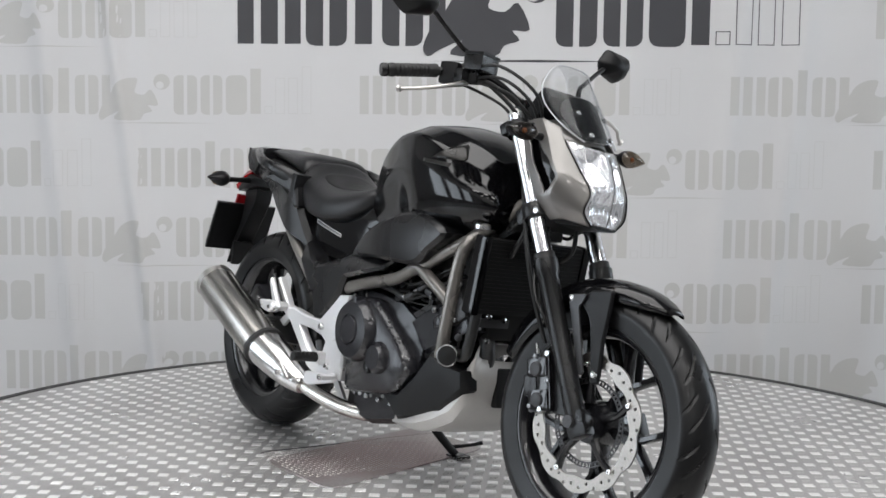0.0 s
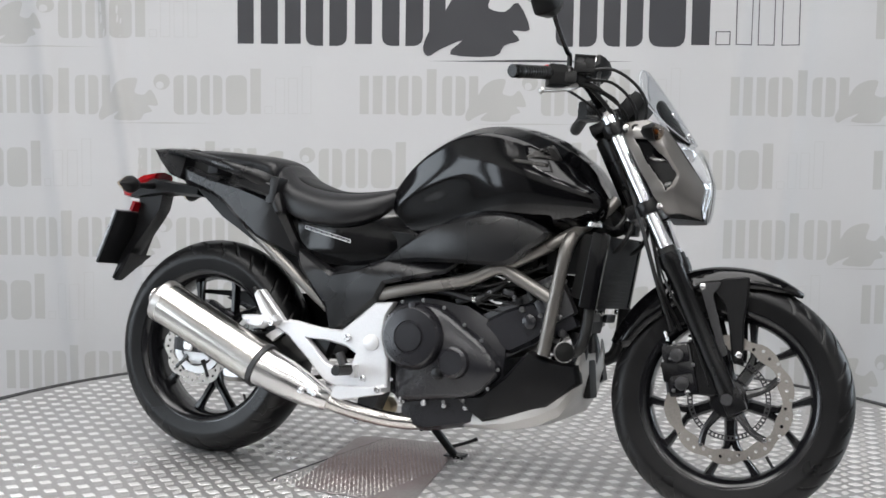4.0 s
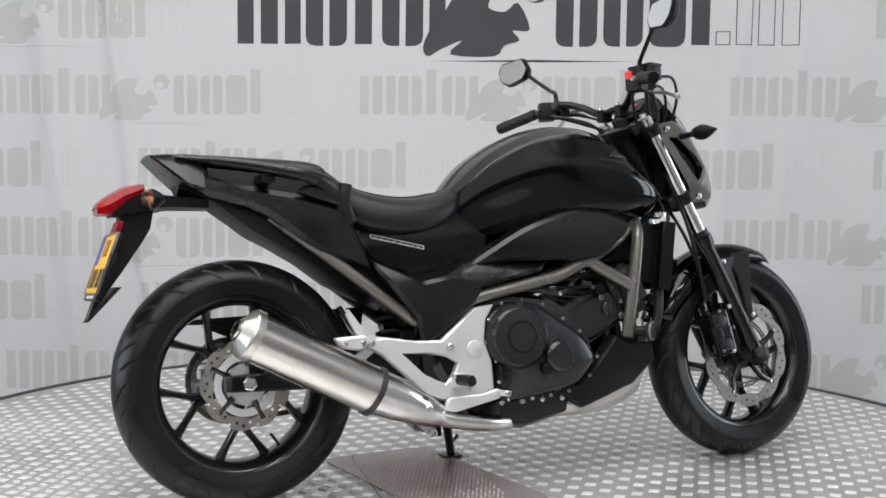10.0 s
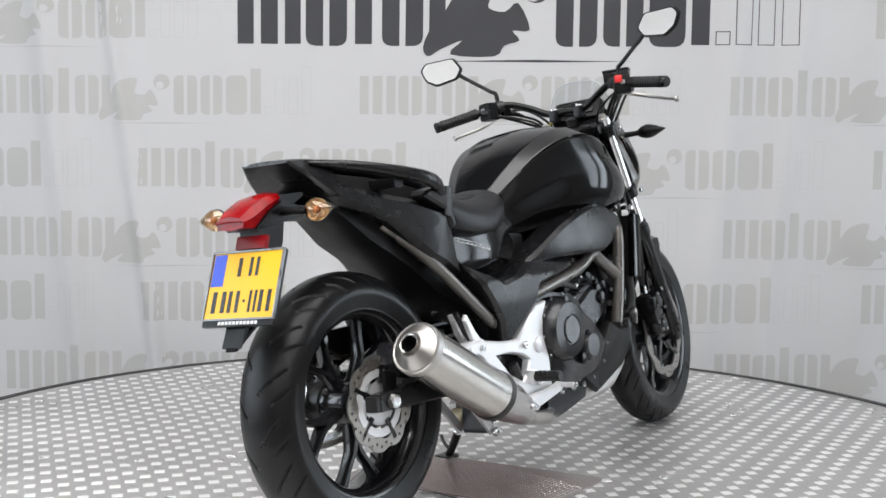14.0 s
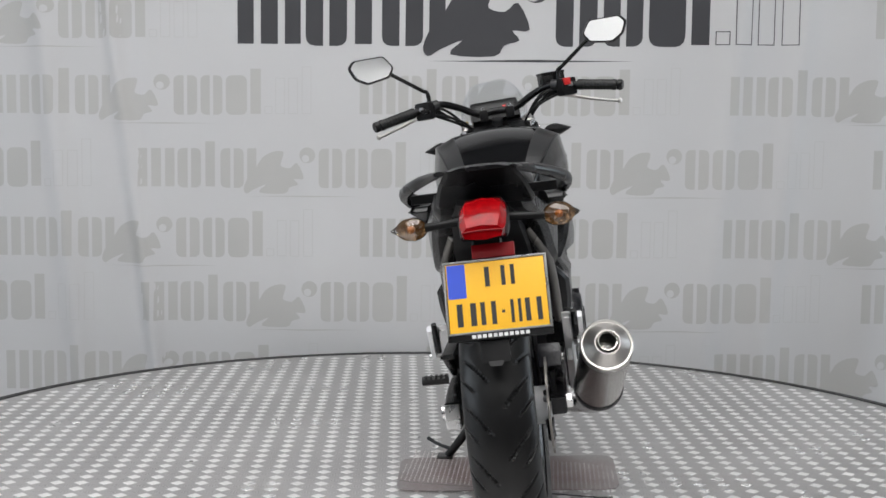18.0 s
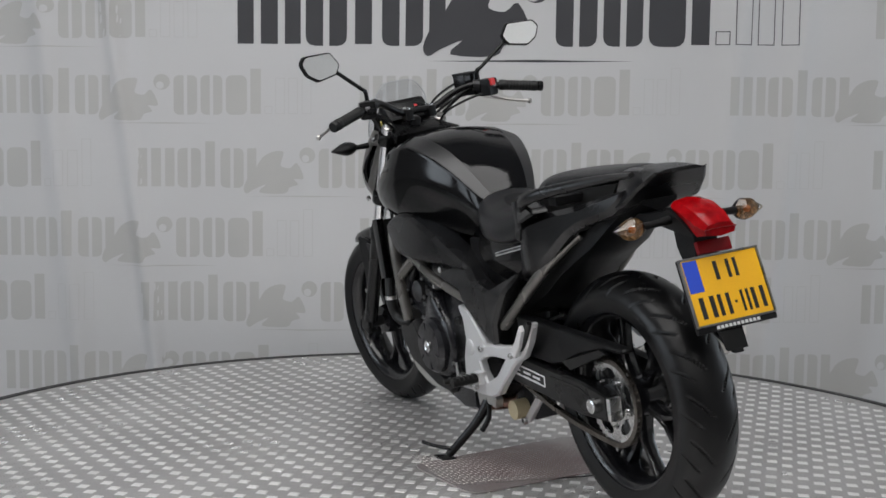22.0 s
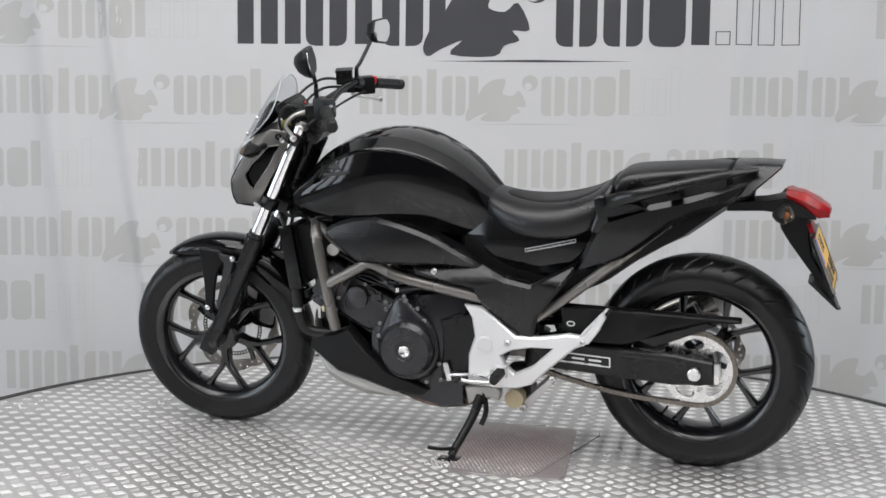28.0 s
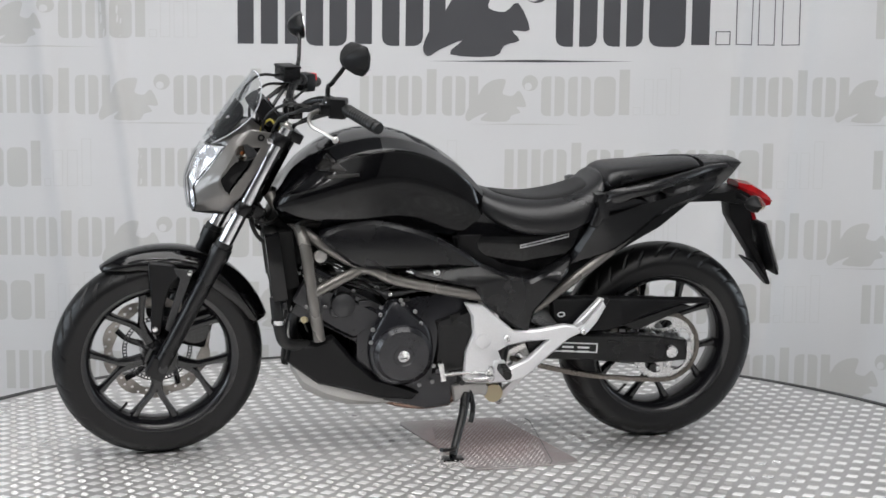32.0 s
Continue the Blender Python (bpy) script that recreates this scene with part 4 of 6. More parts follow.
    for s in (-1, 1):
        add("bar_clamp", box(0.372, 0.042 * s, 1.008, 0.038, 0.026, 0.036, 0.006), SATIN, steer=True)
        add("bolt", lathe([(0, 0.006), (0.007, 0.006), (0.008, 0.003)], (0.384, 0.042 * s, 1.025), "z", 10), BOLT, steer=True)
        add("bolt", lathe([(0, 0.006), (0.007, 0.006), (0.008, 0.003)], (0.360, 0.042 * s, 1.025), "z", 10), BOLT, steer=True)
    res = add("brake_reservoir", box(0.352, -0.185, 1.082, 0.050, 0.075, 0.038, 0.005, Matrix.Rotation(radians(14), 4, "Z")), SATIN, label="black square brake fluid reservoir", steer=True)
    add("reservoir_lid", box(0.352, -0.185, 1.104, 0.053, 0.078, 0.007, 0.002, Matrix.Rotation(radians(14), 4, "Z")), MATTE, res, steer=True)
    cables = [[(0.335, -0.205, 1.045), (0.42, -0.17, 1.050), (0.475, -0.11, 0.995), (0.470, -0.06, 0.90)], [(0.338, -0.19, 1.040), (0.40, -0.15, 1.025), (0.455, -0.10, 0.975), (0.455, -0.05, 0.88)],
              [(0.335, 0.20, 1.045), (0.42, 0.165, 1.052), (0.470, 0.11, 1.0), (0.465, 0.055, 0.90)], [(0.30, 0.20, 1.035), (0.36, 0.13, 1.0), (0.41, 0.07, 0.96), (0.42, 0.05, 0.88)],
              [(0.33, -0.21, 1.06), (0.43, -0.20, 1.075), (0.50, -0.13, 1.02), (0.49, -0.08, 0.93)]]
    for c in cables:
        add("cable", tube(c, 0.0042, 8, 6), HOSE, steer=True)
    add("cable", tube([(0.44, 0.10, 0.985), (0.452, 0.095, 0.998), (0.470, 0.085, 0.980), (0.480, 0.075, 0.945)], 0.0032, 8, 5), YELLOWWIRE, label="yellow sleeved cable", steer=True)


def cockpit():
    # headlight cowl: two facets on each side, from the fork over a ridge to the lamp's edge
    rear = [(0.448, 0.096, 0.962), (0.452, 0.102, 0.930), (0.482, 0.112, 0.870), (0.518, 0.114, 0.812), (0.540, 0.111, 0.776), (0.568, 0.088, 0.738)]
    ridge = [(0.502, 0.100, 0.972), (0.540, 0.111, 0.926), (0.572, 0.118, 0.872), (0.595, 0.117, 0.832), (0.584, 0.117, 0.790), (0.604, 0.086, 0.742)]
    edge = [(0.550, 0.084, 0.953), (0.571, 0.092, 0.924), (0.613, 0.081, 0.865), (0.652, 0.066, 0.808), (0.648, 0.073, 0.764), (0.650, 0.046, 0.734)]
    vent = [(0.28, 8.5), (0.62, 9.5), (0.88, 16.0), (0.93, 23.0), (0.80, 28.5), (0.60, 30.0), (0.40, 25.0), (0.29, 16.0)]

    def in_vent(u, v):
        odd = False
        for k in range(len(vent)):
            (u0, v0), (u1, v1) = vent[k - 1], vent[k]
            if (v0 > v) != (v1 > v) and u < u0 + (u1 - u0) * (v - v0) / (v1 - v0):
                odd = not odd
        return odd
    for s in (-1, 1):
        cols = [curve(c, 8) for c in (rear, ridge, edge)]
        n_row, n_half = len(cols[0]), 30
        shellm, pocket = bmesh.new(), bmesh.new()
        grids = []
        for bm, sink in ((shellm, 0.0), (pocket, 0.014)):
            g = []
            for v in range(n_row):
                row = []
                for k in range(2 * n_half + 1):
                    i, f = (0, k / n_half) if k < n_half else (1, k / n_half - 1)
                    p = cols[i][v].lerp(cols[i + 1][v], f)
                    row.append(bm.verts.new((p.x - sink * 0.3, (p.y + 0.003 * math.sin(math.pi * f) - sink) * s, p.z)))
                g.append(row)
            grids.append(g)
        for bm, g, keep in ((shellm, grids[0], False), (pocket, grids[1], True)):
            for v in range(n_row - 1):
                for k in range(2 * n_half):
                    inside = in_vent((k + 0.5) / n_half, v + 0.5)
                    near = keep and 0.25 < k / n_half < 0.95 and 7 < v < 32
                    if (keep and near) or (not keep and not inside):
                        bm.faces.new((g[v][k], g[v][k + 1], g[v + 1][k + 1], g[v + 1][k]))
            bmesh.ops.delete(bm, geom=[q for q in bm.verts if not q.link_faces], context="VERTS")
        c = add("headlight_cowl", shellm, COWL, label="bronze-grey headlight cowl", smooth=24, steer=True)
        sol = c.modifiers.new("thickness", "SOLIDIFY")
        sol.thickness, sol.offset = 0.004, -s
        add("cowl_recess", pocket, GLOSS, c, "black cowl insert", steer=True)
        b = lathe([(0, 0.010), (0.006 * s, 0.010), (0.006 * s, 0.005), (0.001 * s, 0.005)], (0.478, 0.102 * s, 0.950), n=14)
        add("bolt", b, MATTE, c, steer=True)
        # front indicator
        st = tube([(0.520, 0.118 * s, 0.925), (0.525, 0.150 * s, 0.925), (0.528, 0.165 * s, 0.926)], [0.010, 0.008, 0.010], 10, 3)
        ind = add("indicator", st, MATTE, label="front indicator with smoked lens", steer=True)
        cup = lathe([(-0.030, 0.004), (-0.022, 0.017), (-0.004, 0.026), (0.006, 0.026)], (0.535, 0.195 * s, 0.926), toward=(0.60, 0.20 * s, 0.926), n=20)
        cup.transform(Matrix.Translation((0.535, 0.195 * s, 0.926)) @ Matrix.Diagonal((1, 1.25, 0.85, 1)) @ Matrix.Translation((-0.535, -0.195 * s, -0.926)))
        lens = lathe([(0.007, 0.0255), (0.016, 0.022), (0.024, 0.012), (0.027, 0.001)], (0.535, 0.195 * s, 0.926), toward=(0.60, 0.20 * s, 0.926), n=20)
        lens.transform(Matrix.Translation((0.535, 0.195 * s, 0.926)) @ Matrix.Diagonal((1, 1.25, 0.85, 1)) @ Matrix.Translation((-0.535, -0.195 * s, -0.926)))
        for bm in (cup, lens):
            for v in bm.verts:
                u = v.co.y * s - 0.195
                if u > 0:
                    v.co.z = 0.926 + (v.co.z - 0.926) * (1 - 0.75 * min(1.0, u / 0.033))
                    v.co.y += s * u * 0.55
                else:
                    v.co.y -= s * 0.010 * min(1.0, -u / 0.03)
        add("indicator_shell", cup, MATTE, ind, steer=True)
        add("indicator_lens", lens, SMOKE, ind, "smoked clear lens", steer=True)
        bulb = lathe([(0.004, 0.007), (0.010, 0.006), (0.014, 0.001)], (0.535, 0.195 * s, 0.926), toward=(0.60, 0.20 * s, 0.926), n=12)
        add("bulb", bulb, AMBER, ind, "amber bulb", steer=True)
    # headlight: reflector bowl and a clear faceted lens
    rim = curve([(0.573, 0.091, 0.924), (0.597, 0.087, 0.893), (0.631, 0.075, 0.845), (0.654, 0.066, 0.808), (0.650, 0.073, 0.764), (0.651, 0.047, 0.736)], 6)
    mid = curve([(0.634, 0, 0.914), (0.652, 0, 0.886), (0.667, 0, 0.850), (0.676, 0, 0.818), (0.673, 0, 0.766), (0.667, 0, 0.733)], 6)
    for name, shrink, mat, label in (("reflector", 0.012, REFLECTOR, "bright headlight reflector"), ("lens", 0.0, GLASS, "clear headlight lens")):
        bm = bmesh.new()
        rows = []
        for e, m in zip(rim, mid):
            row = []
            for k in range(41):
                v = -1 + k / 20
                f = 1 - abs(v) ** 1.7
                x, z, back = e.x + (m.x - e.x) * f, e.z + (m.z - e.z) * f, shrink * (0.35 + f)
                if name == "reflector":
                    bowl = max(0.0, 1 - ((abs(v) - 0.48) / 0.40) ** 2) * max(0.0, 1 - ((z - 0.868) / 0.042) ** 2)
                    low = max(0.0, 1 - (v / 0.75) ** 2) * max(0.0, 1 - ((z - 0.780) / 0.036) ** 2)
                    back += 0.034 * bowl + 0.026 * low + 0.0012 * math.sin(v * 34)
                row.append(bm.verts.new((x - back, v * (e.y - shrink * 0.10), z)))
            rows.append(row)
        for p, q in zip(rows, rows[1:]):
            for j in range(40):
                bm.faces.new((p[j], p[j + 1], q[j + 1], q[j]))
        head = add("headlight_" + name if name == "lens" else "headlight", bm, mat, None if name == "reflector" else lamp, label, smooth=50 if name == "lens" else 30, steer=True)
        if name == "reflector":
            lamp = head
    add("headlight_divider", tube([(m.x - 0.006, 0, m.z) for m in mid[4:]], 0.0014, 8, 1), CASTING, lamp, steer=True)
    for s in (-1, 1):
        add("headlight_gasket", tube([(e.x + 0.001, e.y * s, e.z) for e in rim], 0.0020, 8, 1), DARK, lamp, "black gasket round the lens", steer=True)
    add("chin_panel", shell([(0.575, [(0, 0.742), (0.086, 0.742), (0.080, 0.730), (0, 0.722)]), (0.620, [(0, 0.742), (0.070, 0.741), (0.064, 0.730), (0, 0.724)]), (0.656, [(0, 0.737), (0.046, 0.737), (0.040, 0.730), (0, 0.728)])]), MATTE, lamp, "black chin under the headlight", smooth=40, steer=True)
    add("headlight_shell", shell([(0.47, [(0, 0.965), (0.085, 0.955), (0.105, 0.85), (0.07, 0.76), (0, 0.75)]), (0.53, [(0, 0.950), (0.070, 0.940), (0.092, 0.85), (0.06, 0.75), (0, 0.745)]),
                                  (0.565, [(0, 0.925), (0.050, 0.915), (0.066, 0.85), (0.045, 0.765), (0, 0.76)])]), DARK, lamp, steer=True)
    add("headlight_bulb", lathe([(0, 0.016), (0.012, 0.016), (0.026, 0.008), (0.030, 0.001)], (0.618, 0, 0.850), "x", 16), CASTING, lamp, steer=True)
    # nose panel under the screen
    bm = bmesh.new()
    rows = []
    for x, z, w in ((0.490, 0.984, 0.085), (0.535, 0.972, 0.092), (0.580, 0.944, 0.085), (0.600, 0.925, 0.070)):
        rows.append([bm.verts.new((x - 0.03 * v * v, v * w, z - 0.018 * v * v)) for v in np.linspace(-1, 1, 9)])
    for p, q in zip(rows, rows[1:]):
        for j in range(8):
            bm.faces.new((p[j], p[j + 1], q[j + 1], q[j]))
    ob = add("nose_panel", bm, COWL, label="bronze-grey panel above the headlight", steer=True)
    sol = ob.modifiers.new("thickness", "SOLIDIFY")
    sol.thickness = 0.003
    # clear screen and the dark shade behind it
    for name, mat, lab, rows_in in (("windscreen", SCREEN, "small clear windscreen", ((0.930, 0.622, 0.058), (0.970, 0.596, 0.090), (1.020, 0.562, 0.106), (1.060, 0.532, 0.100), (1.096, 0.503, 0.076), (1.114, 0.487, 0.044))),
                                    ("screen_shade", MATTE, "black shade behind the windscreen", ((0.934, 0.604, 0.048), (0.965, 0.584, 0.070), (0.995, 0.563, 0.078), (1.016, 0.549, 0.074), (1.032, 0.537, 0.058), (1.038, 0.532, 0.034)))):
        bm = bmesh.new()
        rows = []
        for z, x, w in rows_in:
            rows.append([bm.verts.new((x - 5.0 * (v * w) ** 2, v * w, z - 1.2 * (v * w) ** 2)) for v in np.linspace(-1, 1, 11)])
        for p, q in zip(rows, rows[1:]):
            for j in range(10):
                bm.faces.new((p[j], p[j + 1], q[j + 1], q[j]))
        ob = add(name, bm, mat, label=lab, smooth=60, subsurf=1, steer=True)
        sol = ob.modifiers.new("thickness", "SOLIDIFY")
        sol.thickness = 0.003
        if name == "windscreen":
            rim = [(x - 5.0 * w * w, -w, z - 1.2 * w * w) for z, x, w in rows_in] + [(x - 5.0 * w * w, w, z - 1.2 * w * w) for z, x, w in reversed(rows_in)]
            add("screen_edge", tube(rim, 0.0018, 6, 4), RIMCLEAR, ob, "polished clear edge", steer=True)
    for y, z, x in ((0.048, 0.995, 0.559), (-0.048, 0.995, 0.559), (0.034, 0.945, 0.600), (-0.034, 0.945, 0.600)):
        add("bolt", lathe([(0, 0.006), (0.006, 0.006), (0.007, 0.003)], (x, y, z), toward=(x + 0.1, y, z + 0.06), n=10), BOLT, steer=True)
    # instrument pod
    tilt = Matrix.Rotation(radians(38), 4, "Y")
    pod = add("instrument_pod", box(0.458, 0, 1.012, 0.046, 0.160, 0.080, 0.018, tilt), MATTE, label="black instrument pod", steer=True)
    add("display", box(0.440, 0, 1.025, 0.012, 0.126, 0.046, 0.004, tilt), LCD, pod, "dark glossy display", steer=True)
    for y in (-0.03, 0.0, 0.03):
        add("button", lathe([(0, 0.006), (0.004, 0.006)], (0.430, y, 0.986), toward=(0.35, y, 1.046), n=10), SATIN, pod, steer=True)
    for y, z in ((0.046, 1.012), (-0.046, 1.012), (0.018, 1.006), (-0.018, 1.006)):
        add("button", box(0.428, y, z - 0.012, 0.004, 0.016, 0.006, 0.001, tilt), GREYPRINT, pod, "silver button", steer=True)
    # red chip in place of a reflected glint on the display, not a lamp
    add("display_glint", box(0.4335, -0.030, 1.030, 0.0022, 0.010, 0.007, 0.0005, tilt), REDPLASTIC, pod, "small red mark for a glint on the display", steer=True)
    add("ignition_lock", lathe([(0, 0.018), (0.020, 0.018), (0.024, 0.012)], (0.405, 0, 0.975), toward=(0.37, 0, 1.05), n=20), CASTING, steer=True)


def tank():
    xs = [-0.19, -0.168, -0.11, -0.03, 0.06, 0.14, 0.22, 0.29, 0.345, 0.375]
    top = [0.782, 0.802, 0.868, 0.92, 0.96, 0.975, 0.96, 0.932, 0.89, 0.85]
    edge_y = [0.05, 0.064, 0.085, 0.1, 0.12, 0.13, 0.128, 0.108, 0.078, 0.055]
    edge_z = [0.776, 0.794, 0.856, 0.908, 0.944, 0.954, 0.94, 0.915, 0.88, 0.842]
    shoulder_y = [0.07, 0.088, 0.122, 0.149, 0.174, 0.188, 0.190, 0.170, 0.136, 0.092]
    shoulder_z = [0.762, 0.776, 0.836, 0.889, 0.922, 0.928, 0.910, 0.876, 0.840, 0.812]
    flank_y = [0.077, 0.096, 0.124, 0.156, 0.182, 0.202, 0.208, 0.196, 0.168, 0.126]
    flank_z = [0.735, 0.738, 0.768, 0.8, 0.83, 0.845, 0.835, 0.818, 0.796, 0.782]
    waist_y = [0.076, 0.09, 0.098, 0.118, 0.146, 0.19, 0.2, 0.192, 0.162, 0.122]
    waist_z = [0.7, 0.7, 0.705, 0.722, 0.742, 0.75, 0.752, 0.75, 0.75, 0.75]
    foot_y = [0.07, 0.08, 0.092, 0.112, 0.132, 0.15, 0.155, 0.15, 0.13, 0.095]
    foot_z = [0.655, 0.65, 0.645, 0.655, 0.665, 0.67, 0.68, 0.69, 0.7, 0.712]
    floor_z = [0.64, 0.635, 0.63, 0.63, 0.63, 0.635, 0.64, 0.65, 0.665, 0.69]
    half = []
    for i, x in enumerate(xs):
        half.append((x, [(0, top[i]), (edge_y[i], edge_z[i]), (shoulder_y[i], shoulder_z[i]), (flank_y[i], flank_z[i]), (waist_y[i], waist_z[i]), (foot_y[i], foot_z[i]), (0, floor_z[i])]))
    bm = shell(half)
    lay = bm.edges.layers.float.new("crease_edge")
    for e in bm.edges:
        a, b = e.verts
        if abs(a.co.x - b.co.x) > 0.01:
            key = []
            for v in (a, b):
                row = min(half, key=lambda st: abs(st[0] - v.co.x))
                key.append(min(range(7), key=lambda k: abs(row[1][k][0] - abs(v.co.y)) + abs(row[1][k][1] - v.co.z)))
            if key[0] == key[1]:
                e[lay] = {1: 1.0, 2: 1.0, 3: 0.35}.get(key[0], 0.0)
    for f in bm.faces:
        keys = set()
        for v in f.verts:
            row = min(half, key=lambda st: abs(st[0] - v.co.x))
            keys.add(min(range(7), key=lambda k: abs(row[1][k][0] - abs(v.co.y)) + abs(row[1][k][1] - v.co.z)))
        # only the rear shoulder faces get the colour with the sheen in it
        f.material_index = 1 if keys == {1, 2} and f.calc_center_median().x < 0.16 else 0
    # the flanks reach forward to the steering head
    for v in bm.verts:
        w = min(1.0, max(0.0, (v.co.x - 0.20) / 0.175))
        v.co.x += w * 0.080 * min(1.0, max(0.0, (0.86 - v.co.z) / 0.10)) * (1 - 0.5 * min(1.0, max(0.0, (0.74 - v.co.z) / 0.05)))
    t = add("fuel_tank", bm, GLOSS, label="glossy black fuel tank cover", smooth=70, subsurf=3)
    t.data.materials.append(SHOULDER)
    bpy.context.view_layer.update()
    hull = t.evaluated_get(bpy.context.evaluated_depsgraph_get())
    for s in (-1, 1):
        for name, cells, lab in (("badge", [(0.236 + 0.082 * u, 0.864 - 0.004 * u, 0.044 * (u / 0.62 if u < 0.62 else 1 - (u - 0.62) / 0.38 * 0.85)) for u in np.linspace(0, 1, 11).tolist()], "plain bronze wing-shaped badge"),
                                 ("badge_bar", [(0.205 + 0.090 * u, 0.852 - 0.010 * u, 0.009) for u in np.linspace(0, 1, 11).tolist()], "plain bronze bar")):
            bm = bmesh.new()
            grid = []
            for x, z0, h in cells:
                row = []
                for v in np.linspace(0, 1, 5).tolist():
                    z = z0 + v * h
                    hit, at, no, _ = hull.ray_cast((x, 0.4 * s, z), (0, -s, 0))
                    row.append(bm.verts.new((at + no * 0.0012) if hit else Vector((x, 0.15 * s, z))))
                grid.append(row)
            for p, q in zip(grid, grid[1:]):
                for j in range(4):
                    bm.faces.new((p[j], p[j + 1], q[j + 1], q[j]))
            ob = add(name, bm, BRONZE, t, lab)
            sol = ob.modifiers.new("thickness", "SOLIDIFY")
            sol.thickness = 0.001


def panels():
    for s in (-1, 1):
        knee = curve([(-0.172, 0.576), (-0.095, 0.634), (0.002, 0.685), (0.134, 0.722), (0.222, 0.718), (0.304, 0.680), (0.253, 0.630), (0.195, 0.592), (0.062, 0.590), (-0.060, 0.588)], 4, True)
        add("knee_panel", slab(knee, 0.120 * s, 0.200 * s, 0.010, (), lambda x, z, s=s: s * (-0.45 * (x - 0.14) ** 2 - 2.3 * (z - 0.645) ** 2), grid=0.016), PANEL, label="matte black panel below the tank", smooth=28)
        low = [(-0.435, 0.605), (-0.306, 0.545), (-0.233, 0.560), (-0.115, 0.612), (-0.02, 0.606), (0.062, 0.592), (0.030, 0.562), (-0.143, 0.524), (-0.168, 0.478), (-0.262, 0.402), (-0.310, 0.380), (-0.325, 0.450), (-0.420, 0.568)]
        add("side_panel", slab(low, 0.120 * s, 0.173 * s, 0.010, (), lambda x, z, s=s: s * (0.04 * max(0, x + 0.25) - 0.12 * max(0, 0.5 - z) - 0.75 * max(0, z - 0.553)), grid=0.016), PANEL, label="matte black frame side panel", smooth=28)
        cov = curve([(-0.500, 0.735), (-0.455, 0.722), (-0.360, 0.706), (-0.267, 0.702), (-0.185, 0.748), (-0.085, 0.735), (-0.095, 0.610), (-0.180, 0.575), (-0.290, 0.535), (-0.420, 0.606), (-0.470, 0.670)], 3, True)
        c = add("side_cover", slab(cov, 0.080 * s, 0.119 * s, 0.004, (), lambda x, z, s=s: s * (-0.04 * (z - 0.62) - 2.2 * (z - 0.65) ** 2 - 0.45 * (x + 0.34) ** 2), grid=0.02), GLOSS, label="glossy black side cover", smooth=28)
        def flush(x, z, s=s):
            return s * (-0.04 * (z - 0.62) - 2.2 * (z - 0.65) ** 2 - 0.45 * (x + 0.34) ** 2)
        lab = [(-0.428, 0.672), (-0.282, 0.638), (-0.282, 0.628), (-0.428, 0.661)]
        frame_in = [(-0.426, 0.6695), (-0.284, 0.6365), (-0.284, 0.6300), (-0.426, 0.6630)]
        add("model_plate", slab(lab, 0.110 * s, 0.1205 * s, 0.0004, [frame_in], flush, grid=0.02), WHITE, c, "white outlined strip with plain bars")
        bars = bmesh.new()
        for k in range(8):
            x0 = -0.420 + k * 0.0170
            z0 = 0.6695 - (x0 + 0.428) * 0.233
            quad = [(x0, z0 - 0.0022), (x0 + 0.011, z0 - 0.0047), (x0 + 0.010, z0 - 0.0080), (x0 - 0.001, z0 - 0.0055)]
            slab(quad, 0.110 * s, 0.1207 * s, 0.0003, (), flush, bars)
        add("plate_bars", bars, GREYPRINT, c)
        # tail: the rail stands off the body in a bow, its front end widens into a fin
        path = curve([(-0.500, 0.118, 0.758), (-0.540, 0.162, 0.789), (-0.600, 0.192, 0.811), (-0.670, 0.190, 0.829), (-0.770, 0.150, 0.850), (-0.850, 0.108, 0.864), (-0.912, 0.080, 0.871)], 6)
        tall = np.interp(np.linspace(0, 1, len(path)), [0, 0.15, 0.4, 0.75, 1], [0.030, 0.022, 0.017, 0.012, 0.006]).tolist()
        bm = bmesh.new()
        rings = []
        for i, q in enumerate(path):
            t = (path[min(i + 1, len(path) - 1)] - path[max(i - 1, 0)]).normalized()
            side = t.cross(Vector((0, 0, 1))).normalized()
            up = side.cross(t)
            ring = []
            for ang in np.linspace(0, 2 * math.pi, 10, endpoint=False).tolist():
                p = q + side * 0.014 * math.cos(ang) + up * tall[i] * math.sin(ang)
                ring.append(bm.verts.new((p.x, p.y * s, p.z)))
            rings.append(ring)
        for p, q in zip(rings, rings[1:]):
            for j in range(10):
                bm.faces.new((p[j], p[(j + 1) % 10], q[(j + 1) % 10], q[j]))
        bm.faces.new(rings[0])
        bm.faces.new(rings[-1][::-1])
        rail = add("grab_rail", bm, PANEL, label="black grab rail standing off the tail", smooth=45)
        fin = [(-0.548, 0.800), (-0.500, 0.772), (-0.476, 0.700), (-0.500, 0.694), (-0.522, 0.742), (-0.640, 0.778), (-0.622, 0.792)]
        add("rail_fin", slab(rounded(fin, 0.008, 3), 0.116 * s, 0.164 * s, 0.007, (), lambda x, z, s=s: s * 0.22 * max(0.0, -0.50 - x)), PANEL, rail)
        add("rail_foot", box(-0.510, 0.140 * s, 0.762, 0.030, 0.056, 0.076, 0.010, Matrix.Rotation(radians(12), 4, "Y")), PANEL, rail)
        add("rail_post", box(-0.705, 0.132 * s, 0.812, 0.034, 0.080, 0.022, 0.004), MATTE, rail)

        def tail_bow(x, z, s=s):
            return -s * (0.180 * max(0, -0.55 - x) + 0.25 * max(0, x + 0.52) + 0.12 * max(0, z - 0.80) + 0.10 * max(0, 0.70 - z))
